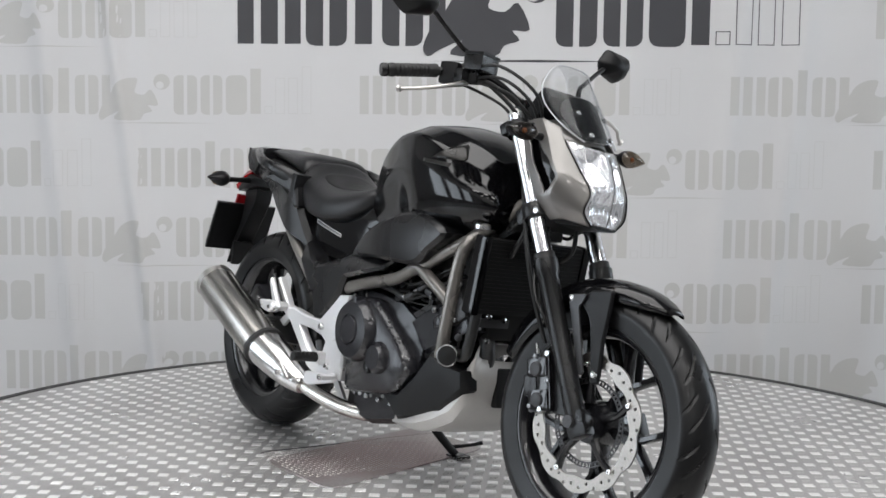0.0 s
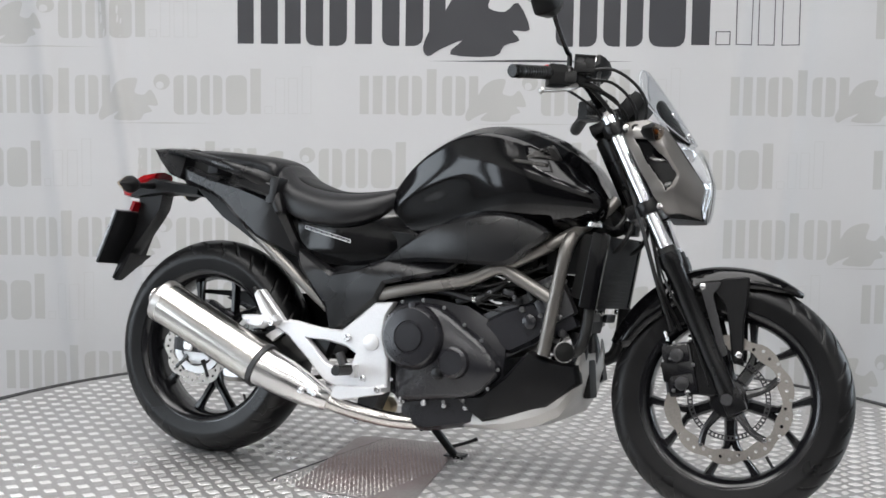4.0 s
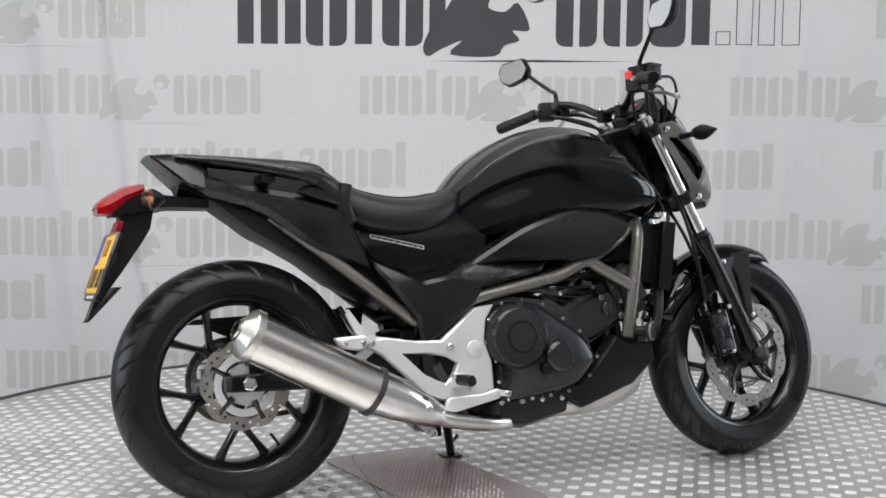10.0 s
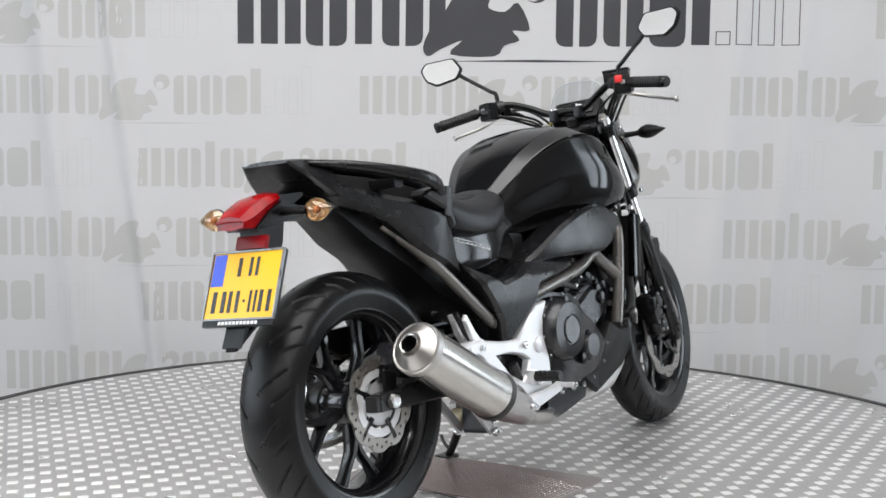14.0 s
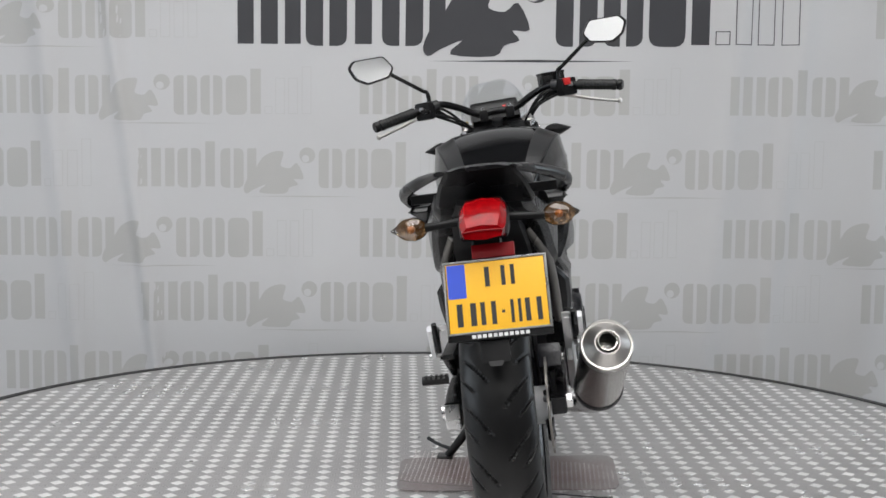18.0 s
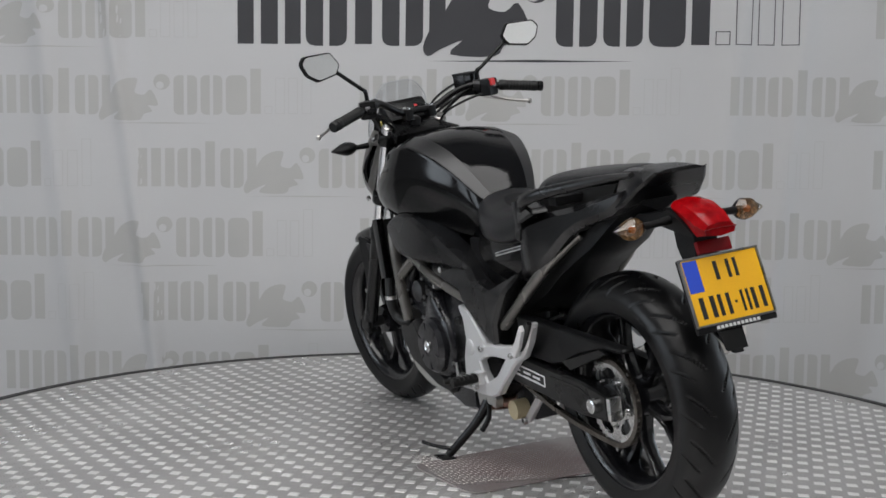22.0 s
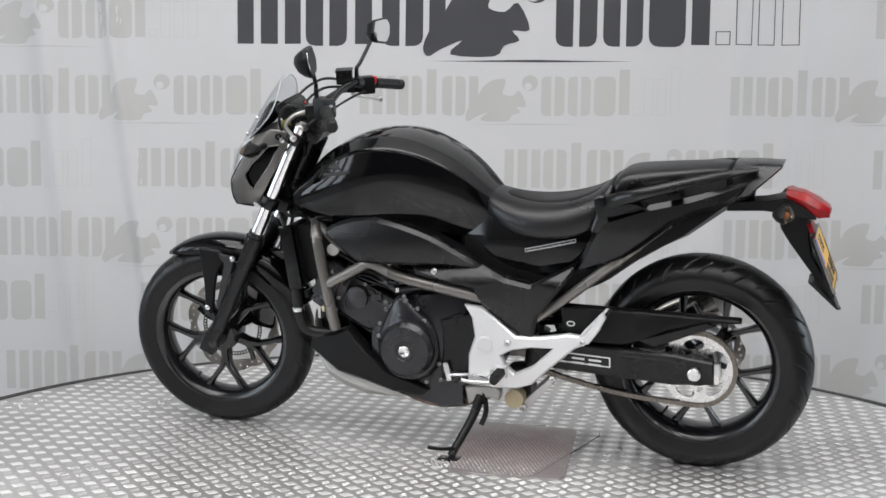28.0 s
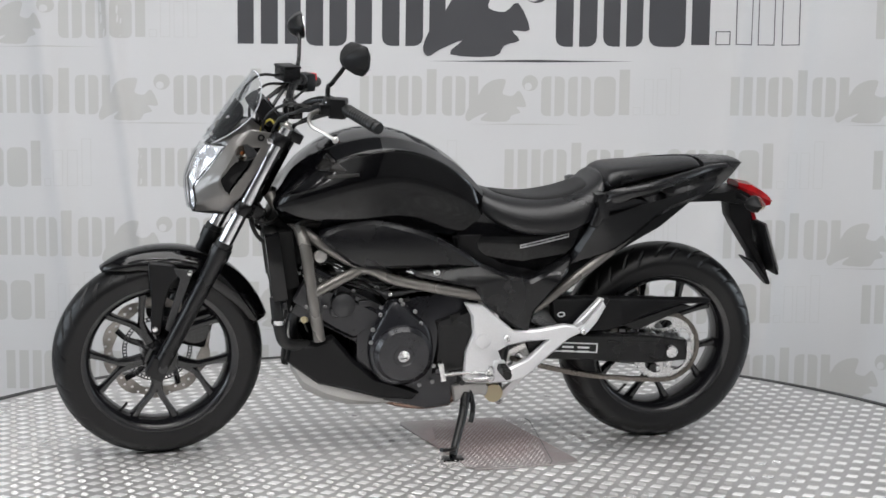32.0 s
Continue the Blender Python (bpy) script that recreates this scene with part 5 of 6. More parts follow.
        lowt = [(-0.890, 0.838), (-0.745, 0.800), (-0.620, 0.774), (-0.500, 0.735), (-0.445, 0.625), (-0.425, 0.575), (-0.568, 0.626), (-0.629, 0.670), (-0.690, 0.719), (-0.744, 0.746), (-0.843, 0.776), (-0.882, 0.805)]
        add("tail_panel", slab(lowt, 0.100 * s, 0.160 * s, 0.014, (), tail_bow, grid=0.03), PANEL, label="black tail side panel", smooth=35)
        add("subframe_tube", tube([(-0.680, 0.086 * s, 0.722), (-0.560, 0.126 * s, 0.626), (-0.330, 0.132 * s, 0.450), (-0.300, 0.125 * s, 0.44)], 0.015, 12, 4), FRAME, label="grey subframe tube")
    # cavity under the seat and between the panels
    add("inner_fender", shell([(-0.90, [(0, 0.86), (0.045, 0.85), (0.050, 0.80), (0, 0.775)]), (-0.83, [(0, 0.855), (0.060, 0.84), (0.070, 0.77), (0, 0.748)]), (-0.72, [(0, 0.845), (0.075, 0.83), (0.085, 0.685), (0, 0.668)]),
                               (-0.66, [(0, 0.83), (0.09, 0.80), (0.088, 0.652), (0, 0.638)]), (-0.58, [(0, 0.81), (0.10, 0.77), (0.092, 0.605), (0, 0.590)]), (-0.50, [(0, 0.79), (0.10, 0.74), (0.095, 0.545), (0, 0.532)]),
                               (-0.30, [(0, 0.74), (0.11, 0.68), (0.10, 0.45), (0, 0.45)]), (-0.10, [(0, 0.70), (0.10, 0.66), (0.10, 0.50), (0, 0.50)])]), MATTE, label="black inner fender", smooth=35)


def seat():
    rows = []
    for x, zt, zb, w in ((-0.145, 0.804, 0.745, 0.076), (-0.190, 0.788, 0.706, 0.116), (-0.250, 0.773, 0.676, 0.146), (-0.330, 0.768, 0.666, 0.160), (-0.410, 0.780, 0.672, 0.158), (-0.470, 0.800, 0.690, 0.150),
                         (-0.510, 0.826, 0.730, 0.135), (-0.540, 0.862, 0.790, 0.120)):
        rows.append((x, [(0, zt), (w * 0.55, zt - 0.003), (w * 0.88, zt - 0.022), (w, zt - 0.5 * (zt - zb)), (w * 0.97, zb + 0.012), (w * 0.90, zb), (0, zb)]))
    s = add("rider_seat", shell(rows), SOFT, label="black vinyl rider seat", smooth=70, subsurf=2)
    rows = []
    for x, zt, w in ((-0.200, 0.7895, 0.040), (-0.250, 0.7765, 0.062), (-0.330, 0.7705, 0.088), (-0.410, 0.7825, 0.094), (-0.470, 0.8025, 0.086), (-0.500, 0.8215, 0.070)):
        rows.append((x, [(0, zt), (w * 0.7, zt - 0.0015), (w, zt - 0.006), (w, zt - 0.020), (0, zt - 0.024)]))
    add("seat_inlay", shell(rows), MATTE, s, "textured black centre panel", smooth=60, subsurf=2)
    rows = []
    for x, zt, zb, w in ((-0.525, 0.830, 0.775, 0.114), (-0.545, 0.862, 0.785, 0.118), (-0.600, 0.869, 0.805, 0.114), (-0.700, 0.876, 0.828, 0.098), (-0.790, 0.882, 0.845, 0.080), (-0.835, 0.884, 0.855, 0.070), (-0.842, 0.877, 0.858, 0.066)):
        rows.append((x, [(0, zt), (w * 0.6, zt - 0.002), (w * 0.92, zt - 0.012), (w, zt - 0.45 * (zt - zb)), (w * 0.97, zb), (0, zb)]))
    add("pillion_seat", shell(rows), SOFT, label="black vinyl pillion seat", smooth=70, subsurf=2)
    rows = []
    for x, zt, zb, w, f in ((-0.500, 0.775, 0.690, 0.110, 1.14), (-0.540, 0.800, 0.700, 0.114, 1.14), (-0.620, 0.818, 0.740, 0.108, 1.12), (-0.720, 0.838, 0.760, 0.092, 1.18), (-0.832, 0.852, 0.785, 0.070, 1.42), (-0.850, 0.881, 0.787, 0.077, 1.42), (-0.890, 0.883, 0.800, 0.074, 1.48), (-0.935, 0.883, 0.838, 0.069, 1.38), (-0.974, 0.881, 0.872, 0.063, 1.14)):
        rows.append((x, [(0, zt), (w * 0.65, zt - 0.001), (w * 0.98, zt - 0.006), (w * (f + 1) / 2, zt - 0.5 * (zt - zb)), (w * f, zb + 0.006), (w * (f - 0.1), zb), (0, zb)]))
    add("seat_base", shell(rows[:5]), DARK, label="dark plastic base under the seat", smooth=28)
    add("tail_cowl", shell(rows[5:]), PANEL, label="black tail cowl", smooth=28).location.y = -0.012


def tail():
    before = set(BIKE.children)
    br = add("tail_bracket", shell([(-0.83, [(0, 0.775), (0.045, 0.770), (0.045, 0.748), (0, 0.742)]), (-0.93, [(0, 0.785), (0.050, 0.778), (0.048, 0.752), (0, 0.745)]), (-0.985, [(0, 0.792), (0.053, 0.790), (0.052, 0.745), (0, 0.735)]),
                                    (-1.030, [(0, 0.767), (0.054, 0.766), (0.050, 0.737), (0, 0.732)]), (-1.064, [(0, 0.740), (0.050, 0.739), (0.046, 0.731), (0, 0.729)])]), MATTE, label="black tail light bracket", smooth=45)
    lamp = add("tail_light", shell([(-0.985, [(0, 0.813), (0.037, 0.808), (0.046, 0.798), (0.043, 0.791), (0, 0.790)]), (-1.030, [(0, 0.806), (0.039, 0.800), (0.050, 0.782), (0.046, 0.768), (0, 0.766)]),
                                    (-1.070, [(0, 0.785), (0.037, 0.780), (0.048, 0.760), (0.044, 0.735), (0, 0.734)]), (-1.098, [(0, 0.764), (0.032, 0.760), (0.042, 0.750), (0.038, 0.738), (0, 0.733)])]), RED, label="red tail light", smooth=35)
    add("lens_seam", tube([(-1.0995, -0.042, 0.751), (-1.1005, 0, 0.753), (-1.0995, 0.042, 0.751)], 0.0016, 6, 3), DEEPRED, lamp)
    hug = [(-1.045, 0.745), (-0.962, 0.752), (-0.972, 0.700), (-0.992, 0.668), (-1.045, 0.594), (-1.128, 0.484), (-1.098, 0.560), (-1.056, 0.630), (-1.046, 0.690)]
    add("plate_hanger", slab(hug, -0.030, 0.030, 0.004), MATTE, br, "black number plate hanger")
    tri = bmesh.new()
    a = [(-1.060, 0.052, 0.560), (-1.060, -0.052, 0.560), (-1.135, -0.012, 0.478), (-1.135, 0.012, 0.478)]
    b = [(x + 0.012, y, z) for x, y, z in a]
    va, vb = [tri.verts.new(p) for p in a], [tri.verts.new(p) for p in b]
    tri.faces.new(va), tri.faces.new(vb[::-1])
    for i in range(4):
        tri.faces.new((va[i], va[(i + 1) % 4], vb[(i + 1) % 4], vb[i]))
    add("mud_flap", tri, MATTE, br)
    # number plate with plain bars instead of characters
    pm = Matrix.Translation((-1.090, -0.014, 0.616)) @ Matrix.Rotation(radians(21), 4, "Y")

    def flat(y0, z0, y1, z1, x0, x1, r=0.0):
        bm = box((x0 + x1) / 2, (y0 + y1) / 2, (z0 + z1) / 2, abs(x1 - x0), abs(y1 - y0), abs(z1 - z0), r)
        return bm.transform(pm) or bm
    holder = add("plate_holder", flat(-0.108, -0.090, 0.108, 0.078, 0.001, 0.011, 0.003), MATTE, label="black plate holder with a plain white strip")
    for y0, z0, y1, z1 in ((-0.108, 0.0745, 0.108, 0.0790), (-0.108, -0.0765, 0.108, -0.0725), (-0.108, -0.0725, -0.1035, 0.0745), (0.1035, -0.0725, 0.108, 0.0745)):
        add("plate_rim", flat(y0, z0, y1, z1, -0.003, 0.004, 0.001), DARKBOLT, holder, "thin grey plate rim", smooth=30)
    add("number_plate", flat(-0.102, -0.072, 0.102, 0.074, -0.0008, 0.002, 0.0004), YELLOW, holder, "yellow number plate with a blue band and black bars")
    add("plate_band", flat(0.062, 0.000, 0.100, 0.072, -0.0014, 0.001), BLUE, holder, "blue corner band", smooth=0)
    marks = [(0.012, 0.020, 0.022, 0.062), (-0.012, 0.020, -0.040, 0.062), (0.085, -0.060, 0.045, -0.012), (0.036, -0.060, 0.004, -0.012), (-0.008, -0.038, -0.014, -0.032), (-0.026, -0.060, -0.048, -0.012), (-0.056, -0.060, -0.090, -0.012)]
    for y0, z0, y1, z1 in marks:
        if abs(y1 - y0) > 0.015:
            q = (y1 - y0) * 0.30
            add("plate_bar", flat(y0, z0, y0 + q, z1, -0.0018, 0.001), INK, holder, smooth=0)
            add("plate_bar", flat(y1 - q, z0, y1, z1, -0.0018, 0.001), INK, holder, smooth=0)
        else:
            add("plate_bar", flat(y0, z0, y1, z1, -0.0018, 0.001), INK, holder, smooth=0)
    for k in range(11):
        add("plate_strip", flat(0.058 - k * 0.011, -0.086, 0.050 - k * 0.011, -0.0785, 0.0004, 0.003), WHITE, holder, smooth=0)
    add("reflector", flat(-0.045, 0.082, 0.045, 0.112, 0.000, 0.012, 0.003), DEEPRED, br, "dark red reflector")
    for s in (-1, 1):
        ind = add("indicator", tube([(-0.985, 0.045 * s, 0.768), (-0.990, 0.095 * s, 0.765), (-0.990, 0.128 * s, 0.763)], [0.011, 0.008, 0.010], 10, 3), MATTE, label="rear indicator with clear lens")
        squash = Matrix.Translation((-0.988, 0.158 * s, 0.763)) @ Matrix.Diagonal((1.0, 1.42, 1.04, 1)) @ Matrix.Translation((0.988, -0.158 * s, -0.763))
        o, to = (-0.988, 0.158 * s, 0.763), (-1.1, 0.163 * s, 0.763)
        cup = lathe([(-0.030, 0.004), (-0.020, 0.016), (-0.004, 0.025), (0.004, 0.025)], o, toward=to, n=20)
        lens = lathe([(0.005, 0.0248), (0.016, 0.021), (0.024, 0.012), (0.027, 0.001)], o, toward=to, n=20)
        for bm in (cup, lens):
            bm.transform(squash)
            for v in bm.verts:
                u = max(0.0, (v.co.y * s - 0.158) / 0.036)
                v.co.z = 0.763 + (v.co.z - 0.763) * (1 - 0.72 * min(1.0, u))
                v.co.y += s * 0.010 * u
        add("indicator_shell", cup, MATTE, ind)
        add("indicator_lens", lens, LENS, ind, "smoked clear lens")
        add("bulb", lathe([(0.003, 0.009), (0.010, 0.008), (0.016, 0.001)], o, toward=to, n=12), AMBER, ind, "amber bulb")
        bowl = lathe([(0.0025, 0.001), (0.003, 0.010), (0.0045, 0.0235)], o, toward=to, n=20)
        bowl.transform(squash)
        add("indicator_bowl", bowl, AMBERBOWL, ind, "amber-tinted reflector bowl")
    for ob in set(BIKE.children) - before:
        ob.location.y = -0.014


def frame_and_engine():
    for s in (-1, 1):
        add("frame_tube", tube([(-0.185, 0.140 * s, 0.490), (-0.120, 0.152 * s, 0.505), (-0.040, 0.155 * s, 0.521), (0.063, 0.155 * s, 0.541), (0.110, 0.155 * s, 0.556), (0.173, 0.155 * s, 0.583), (0.215, 0.152 * s, 0.566), (0.326, 0.148 * s, 0.506)], 0.0165, 14, 4), FRAME, label="bronze-grey frame tube")
        add("frame_tube", tube([(0.358, 0.108 * s, 0.690), (0.350, 0.138 * s, 0.662), (0.340, 0.150 * s, 0.618), (0.318, 0.150 * s, 0.480), (0.300, 0.145 * s, 0.372)], 0.0175, 14, 5), FRAME, label="bronze-grey down tube")
        add("frame_tube", tube([(0.178, 0.152 * s, 0.583), (0.297, 0.135 * s, 0.648), (0.400, 0.080 * s, 0.725), (0.440, 0.050 * s, 0.775)], 0.0155, 14, 4), FRAME, label="bronze-grey upper tube")
    add("head_tube", rod((0.400, 0, 0.94), (0.482, 0, 0.78), 0.042, n=24), SATIN)
    # crankcase, inclined cylinder block and head
    add("crankcase", shell([(-0.165, [(0, 0.50), (0.110, 0.49), (0.125, 0.40), (0.115, 0.25), (0, 0.22)]), (-0.08, [(0, 0.52), (0.125, 0.50), (0.150, 0.40), (0.135, 0.22), (0, 0.17)]),
                            (0.08, [(0, 0.50), (0.125, 0.48), (0.150, 0.38), (0.130, 0.20), (0, 0.17)]), (0.19, [(0, 0.44), (0.115, 0.42), (0.130, 0.33), (0.110, 0.22), (0, 0.20)])]), ENGINE, label="dark engine crankcase", smooth=35)
    tilt = Matrix.Rotation(radians(-28), 4, "Y")
    blk = add("cylinder_block", box(0.215, 0, 0.440, 0.170, 0.230, 0.130, 0.010, tilt), CASTING, label="dark grey cylinder block")
    add("cylinder_head", box(0.310, 0, 0.495, 0.085, 0.260, 0.150, 0.014, tilt), ENGINE, label="dark cylinder head")
    for s in (-1, 1):
        add("water_jacket", slab(rounded([(0.100, 0.432), (0.180, 0.478), (0.262, 0.508), (0.318, 0.432), (0.255, 0.392), (0.196, 0.362)], 0.014, 3), 0.095 * s, 0.124 * s, 0.010), ENGINE, blk, smooth=40)
        add("jacket_boss", lathe([(0, 0.020), (0.010 * s, 0.019), (0.014 * s, 0.012), (0.014 * s, 0.001)], (0.252, 0.122 * s, 0.452), n=24), ENGINE, blk, smooth=35)
        add("head_cover", box(0.322, 0.122 * s, 0.512, 0.070, 0.040, 0.105, 0.014, tilt), CASTING)
        for x, z in ((0.300, 0.548), (0.345, 0.560), (0.285, 0.470), (0.338, 0.470)):
            bolt(blk, x, 0.143 * s, z, 0.006, DARKBOLT)
        for k, (x, z, x2, z2) in enumerate(((-0.02, 0.515, 0.13, 0.565), (0.02, 0.50, 0.24, 0.545), (0.06, 0.535, 0.20, 0.60), (0.10, 0.49, 0.27, 0.60))):
            add("hose", tube([(x, (0.09 + 0.012 * k) * s, z), ((x + x2) / 2, (0.125 - 0.01 * k) * s, (z + z2) / 2 + 0.018), (x2, 0.09 * s, z2)], 0.007 + 0.0015 * k, 8, 5), HOSE)
    add("throttle_body", box(0.120, 0, 0.555, 0.150, 0.190, 0.075, 0.012), DARK)
    add("airbox", box(0.110, 0, 0.625, 0.300, 0.220, 0.090, 0.020), DARK)
    add("battery_box", box(0.330, 0, 0.640, 0.110, 0.190, 0.120, 0.015), DARK)
    rng = random.Random(7)
    for s in (-1, 1):
        if s > 0:
            bolt(BIKE, -0.027, 0.166, 0.572, 0.010)
        for x, z, r in ((0.112, 0.545, 0.006), (0.145, 0.520, 0.007), (0.205, 0.512, 0.006), (0.238, 0.482, 0.008), (0.262, 0.520, 0.007), (0.060, 0.510, 0.006), (0.300, 0.430, 0.009)):
            bolt(BIKE, x + rng.uniform(-0.008, 0.008), 0.128 * s, z, r, DARKBOLT)
        add("coolant_pipe", tube([(-0.06, 0.105 * s, 0.515), (0.03, 0.128 * s, 0.512), (0.10, 0.130 * s, 0.500), (0.15, 0.118 * s, 0.530), (0.21, 0.10 * s, 0.58)], 0.009, 10, 5), CASTING)
        add("wire", tube([(0.02, 0.135 * s, 0.560), (0.12, 0.138 * s, 0.535), (0.20, 0.132 * s, 0.560), (0.29, 0.12 * s, 0.60)], 0.0035, 6, 5), HOSE)
        add("wire", tube([(0.30, 0.125 * s, 0.57), (0.345, 0.13 * s, 0.52), (0.350, 0.125 * s, 0.45), (0.33, 0.12 * s, 0.39)], 0.004, 6, 5), HOSE)
        add("hose_clip", lathe([(-0.005, 0.0105), (0.005, 0.0105)], (0.10, 0.130 * s, 0.500), "x", 14), BOLT)
        add("spark_lead", tube([(0.27, 0.08 * s, 0.565), (0.245, 0.125 * s, 0.545), (0.262, 0.138 * s, 0.505)], [0.006, 0.006, 0.011], 10, 4), HOSE)
        add("injector_rail", rod((0.12, 0.11 * s, 0.578), (0.19, 0.11 * s, 0.552), 0.009, n=10), BOLT)
    for s in (-1, 1):
        for k in range(9):
            x, z = rng.uniform(0.03, 0.29), rng.uniform(0.47, 0.575)
            add("wire_connector", box(x, rng.uniform(0.112, 0.130) * s, z, rng.uniform(0.014, 0.034), 0.014, rng.uniform(0.010, 0.020), 0.003, Matrix.Rotation(radians(rng.uniform(-40, 20)), 4, "Y")), rng.choice((MATTE, CASTING, SATIN)))
        for k in range(8):
            x, z = rng.uniform(0.02, 0.15), rng.uniform(0.49, 0.56)
            x2, z2 = x + rng.uniform(0.08, 0.17), z + rng.uniform(-0.03, 0.05)
            y = rng.uniform(0.118, 0.138) * s
            add("wire", tube([(x, y * 0.9, z), (x * 0.6 + x2 * 0.4, y, (z + z2) / 2 + rng.uniform(-0.02, 0.03)), (x2, y * 0.88, z2)], rng.uniform(0.002, 0.0045), 6, 5), rng.choice((HOSE, SATIN, HOSE)))
        add("sensor_plug", lathe([(0, 0.010), (0.016, 0.010), (0.018, 0.006)], (0.335, 0.118 * s, 0.430), toward=(0.39, 0.19 * s, 0.42), n=14), CREAM if s > 0 else CASTING)
    add("water_pump", lathe([(0, 0.036), (0.018, 0.034), (0.026, 0.022), (0.028, 0.001)], (0.232, 0.118, 0.470), n=28), CASTING, label="dark water pump")
    # right: clutch cover
    out = curve([(-0.132, 0.445), (-0.095, 0.474), (-0.030, 0.482), (0.022, 0.470), (0.085, 0.430), (0.152, 0.382), (0.188, 0.325), (0.160, 0.280), (0.120, 0.250), (0.020, 0.232), (-0.085, 0.222), (-0.102, 0.260), (-0.108, 0.330), (-0.138, 0.400)], 3, True)
    cc = add("clutch_cover", slab(out, -0.120, -0.172, 0.016), ENGINE, label="dark clutch cover", smooth=50)
    add("clutch_dome", lathe([(0, 0.088), (-0.020, 0.084), (-0.032, 0.074), (-0.035, 0.043), (-0.032, 0.041), (-0.032, 0.038), (-0.038, 0.036), (-0.038, 0.001)], (-0.050, -0.166, 0.391), n=56), ENGINE, cc, smooth=30)
    add("cover_boss", lathe([(0, 0.044), (-0.018, 0.040), (-0.022, 0.034), (-0.027, 0.031), (-0.027, 0.001)], (0.070, -0.168, 0.334), n=40), ENGINE, cc, smooth=30)
    add("oil_filler", lathe([(0, 0.016), (-0.018, 0.016), (-0.020, 0.010)], (0.030, -0.168, 0.302), n=16), SATIN, cc)
    rib = box(-0.050, -0.180, 0.462, 0.020, 0.030, 0.040, 0.005)
    add("cover_rib", rib, ENGINE, cc)
    for x, z in ((-0.128, 0.438), (-0.138, 0.382), (-0.112, 0.330), (-0.106, 0.275), (-0.080, 0.228), (-0.010, 0.226), (0.045, 0.230), (0.100, 0.238), (0.165, 0.275), (0.190, 0.325), (0.140, 0.396), (0.090, 0.432), (0.030, 0.472), (-0.030, 0.488), (-0.090, 0.480)):
        bolt(cc, x, -0.168, z, 0.0048, BOLT if x < 0 and z < 0.45 else DARKBOLT)
    # left: alternator and drive sprocket covers
    out = curve([(0.102, 0.482), (0.070, 0.484), (0.030, 0.446), (-0.010, 0.410), (-0.028, 0.350), (-0.020, 0.280), (0.030, 0.238), (0.110, 0.240), (0.152, 0.290), (0.160, 0.360), (0.135, 0.420)], 3, True)
    ac = add("alternator_cover", slab(out, 0.120, 0.165, 0.012), ENGINE, label="dark alternator cover", smooth=50)
    add("alternator_dome", lathe([(0, 0.084), (0.020, 0.083), (0.034, 0.072), (0.036, 0.030), (0.034, 0.028), (0.034, 0.001)], (0.064, 0.160, 0.334), n=56), ENGINE, ac, smooth=30)
    for k in range(6):
        a = radians(60 * k + 20)
        add("cover_rib", box(0.064 + 0.060 * math.cos(a), 0.1945, 0.334 + 0.060 * math.sin(a), 0.022, 0.004, 0.003, 0.001, Matrix.Rotation(-a, 4, "Y")), ENGINE, ac)
    add("cover_cap", lathe([(0, 0.017), (0.006, 0.017), (0.008, 0.014), (0.004, 0.008), (0.004, 0.001)], (0.064, 0.192, 0.334), n=24), BOLT, ac, "bright round cap")
    add("cover_cap", lathe([(0, 0.011), (0.008, 0.010), (0.009, 0.004)], (0.135, 0.163, 0.330), n=18), BOLT, ac)
    for x, z in ((0.155, 0.366), (0.150, 0.404), (0.130, 0.448), (0.128, 0.470), (0.072, 0.490), (0.030, 0.456), (0.012, 0.420), (-0.030, 0.292), (0.01, 0.235), (0.066, 0.478)):
        bolt(ac, x, 0.160, z, 0.0062, DARKBOLT)
    out = [(-0.030, 0.425), (-0.160, 0.462), (-0.170, 0.400), (-0.150, 0.270), (-0.030, 0.260), (-0.035, 0.340)]
    sc = add("sprocket_cover", slab(out, 0.105, 0.150, 0.010), SATIN, label="black drive sprocket cover", smooth=40)
    # flat dark patch on the cover, painting the shade of a hollow
    add("pocket_shade", slab([(-0.072, 0.440), (-0.110, 0.448), (-0.082, 0.415)], 0.145, 0.1515, 0.001), DARK, sc)
    for x, z in ((-0.045, 0.272), (-0.090, 0.262), (-0.030, 0.240), (-0.140, 0.300)):
        bolt(sc, x, 0.148, z, 0.0065, DARKBOLT)
    # sump
    add("oil_pan", shell([(-0.090, [(0, 0.24), (0.130, 0.24), (0.130, 0.165), (0.110, 0.150), (0, 0.146)]), (-0.02, [(0, 0.24), (0.135, 0.235), (0.132, 0.155), (0.11, 0.143), (0, 0.14)]), (0.14, [(0, 0.24), (0.132, 0.235), (0.128, 0.188), (0.10, 0.176), (0, 0.172)])]), ENGINE, label="dark oil pan", smooth=35)
    for x in (-0.085, -0.025, 0.035, 0.095):
        bolt(BIKE, x, -0.136, 0.218, 0.007, out=-1)
    # belly pan: black side wings and a silver keel
    for s in (-1, 1):
        wing = [(0.392, 0.306), (0.384, 0.352), (0.312, 0.358), (0.260, 0.378), (0.200, 0.308), (0.139, 0.256)]
        wing += [(0.072, 0.245), (0.106, 0.214), (0.147, 0.188), (0.178, 0.197), (0.315, 0.242)] if s < 0 else [(0.058, 0.230), (0.008, 0.206), (0.030, 0.187), (0.120, 0.192), (0.212, 0.220), (0.301, 0.240)]
        add("belly_wing", slab(wing, 0.105 * s, 0.152 * s, 0.008, (), lambda x, z, s=s: -s * 0.10 * max(0, x - 0.25)), MATTE, label="matte black belly panel", smooth=45)
    bm = bmesh.new()
    rows = []
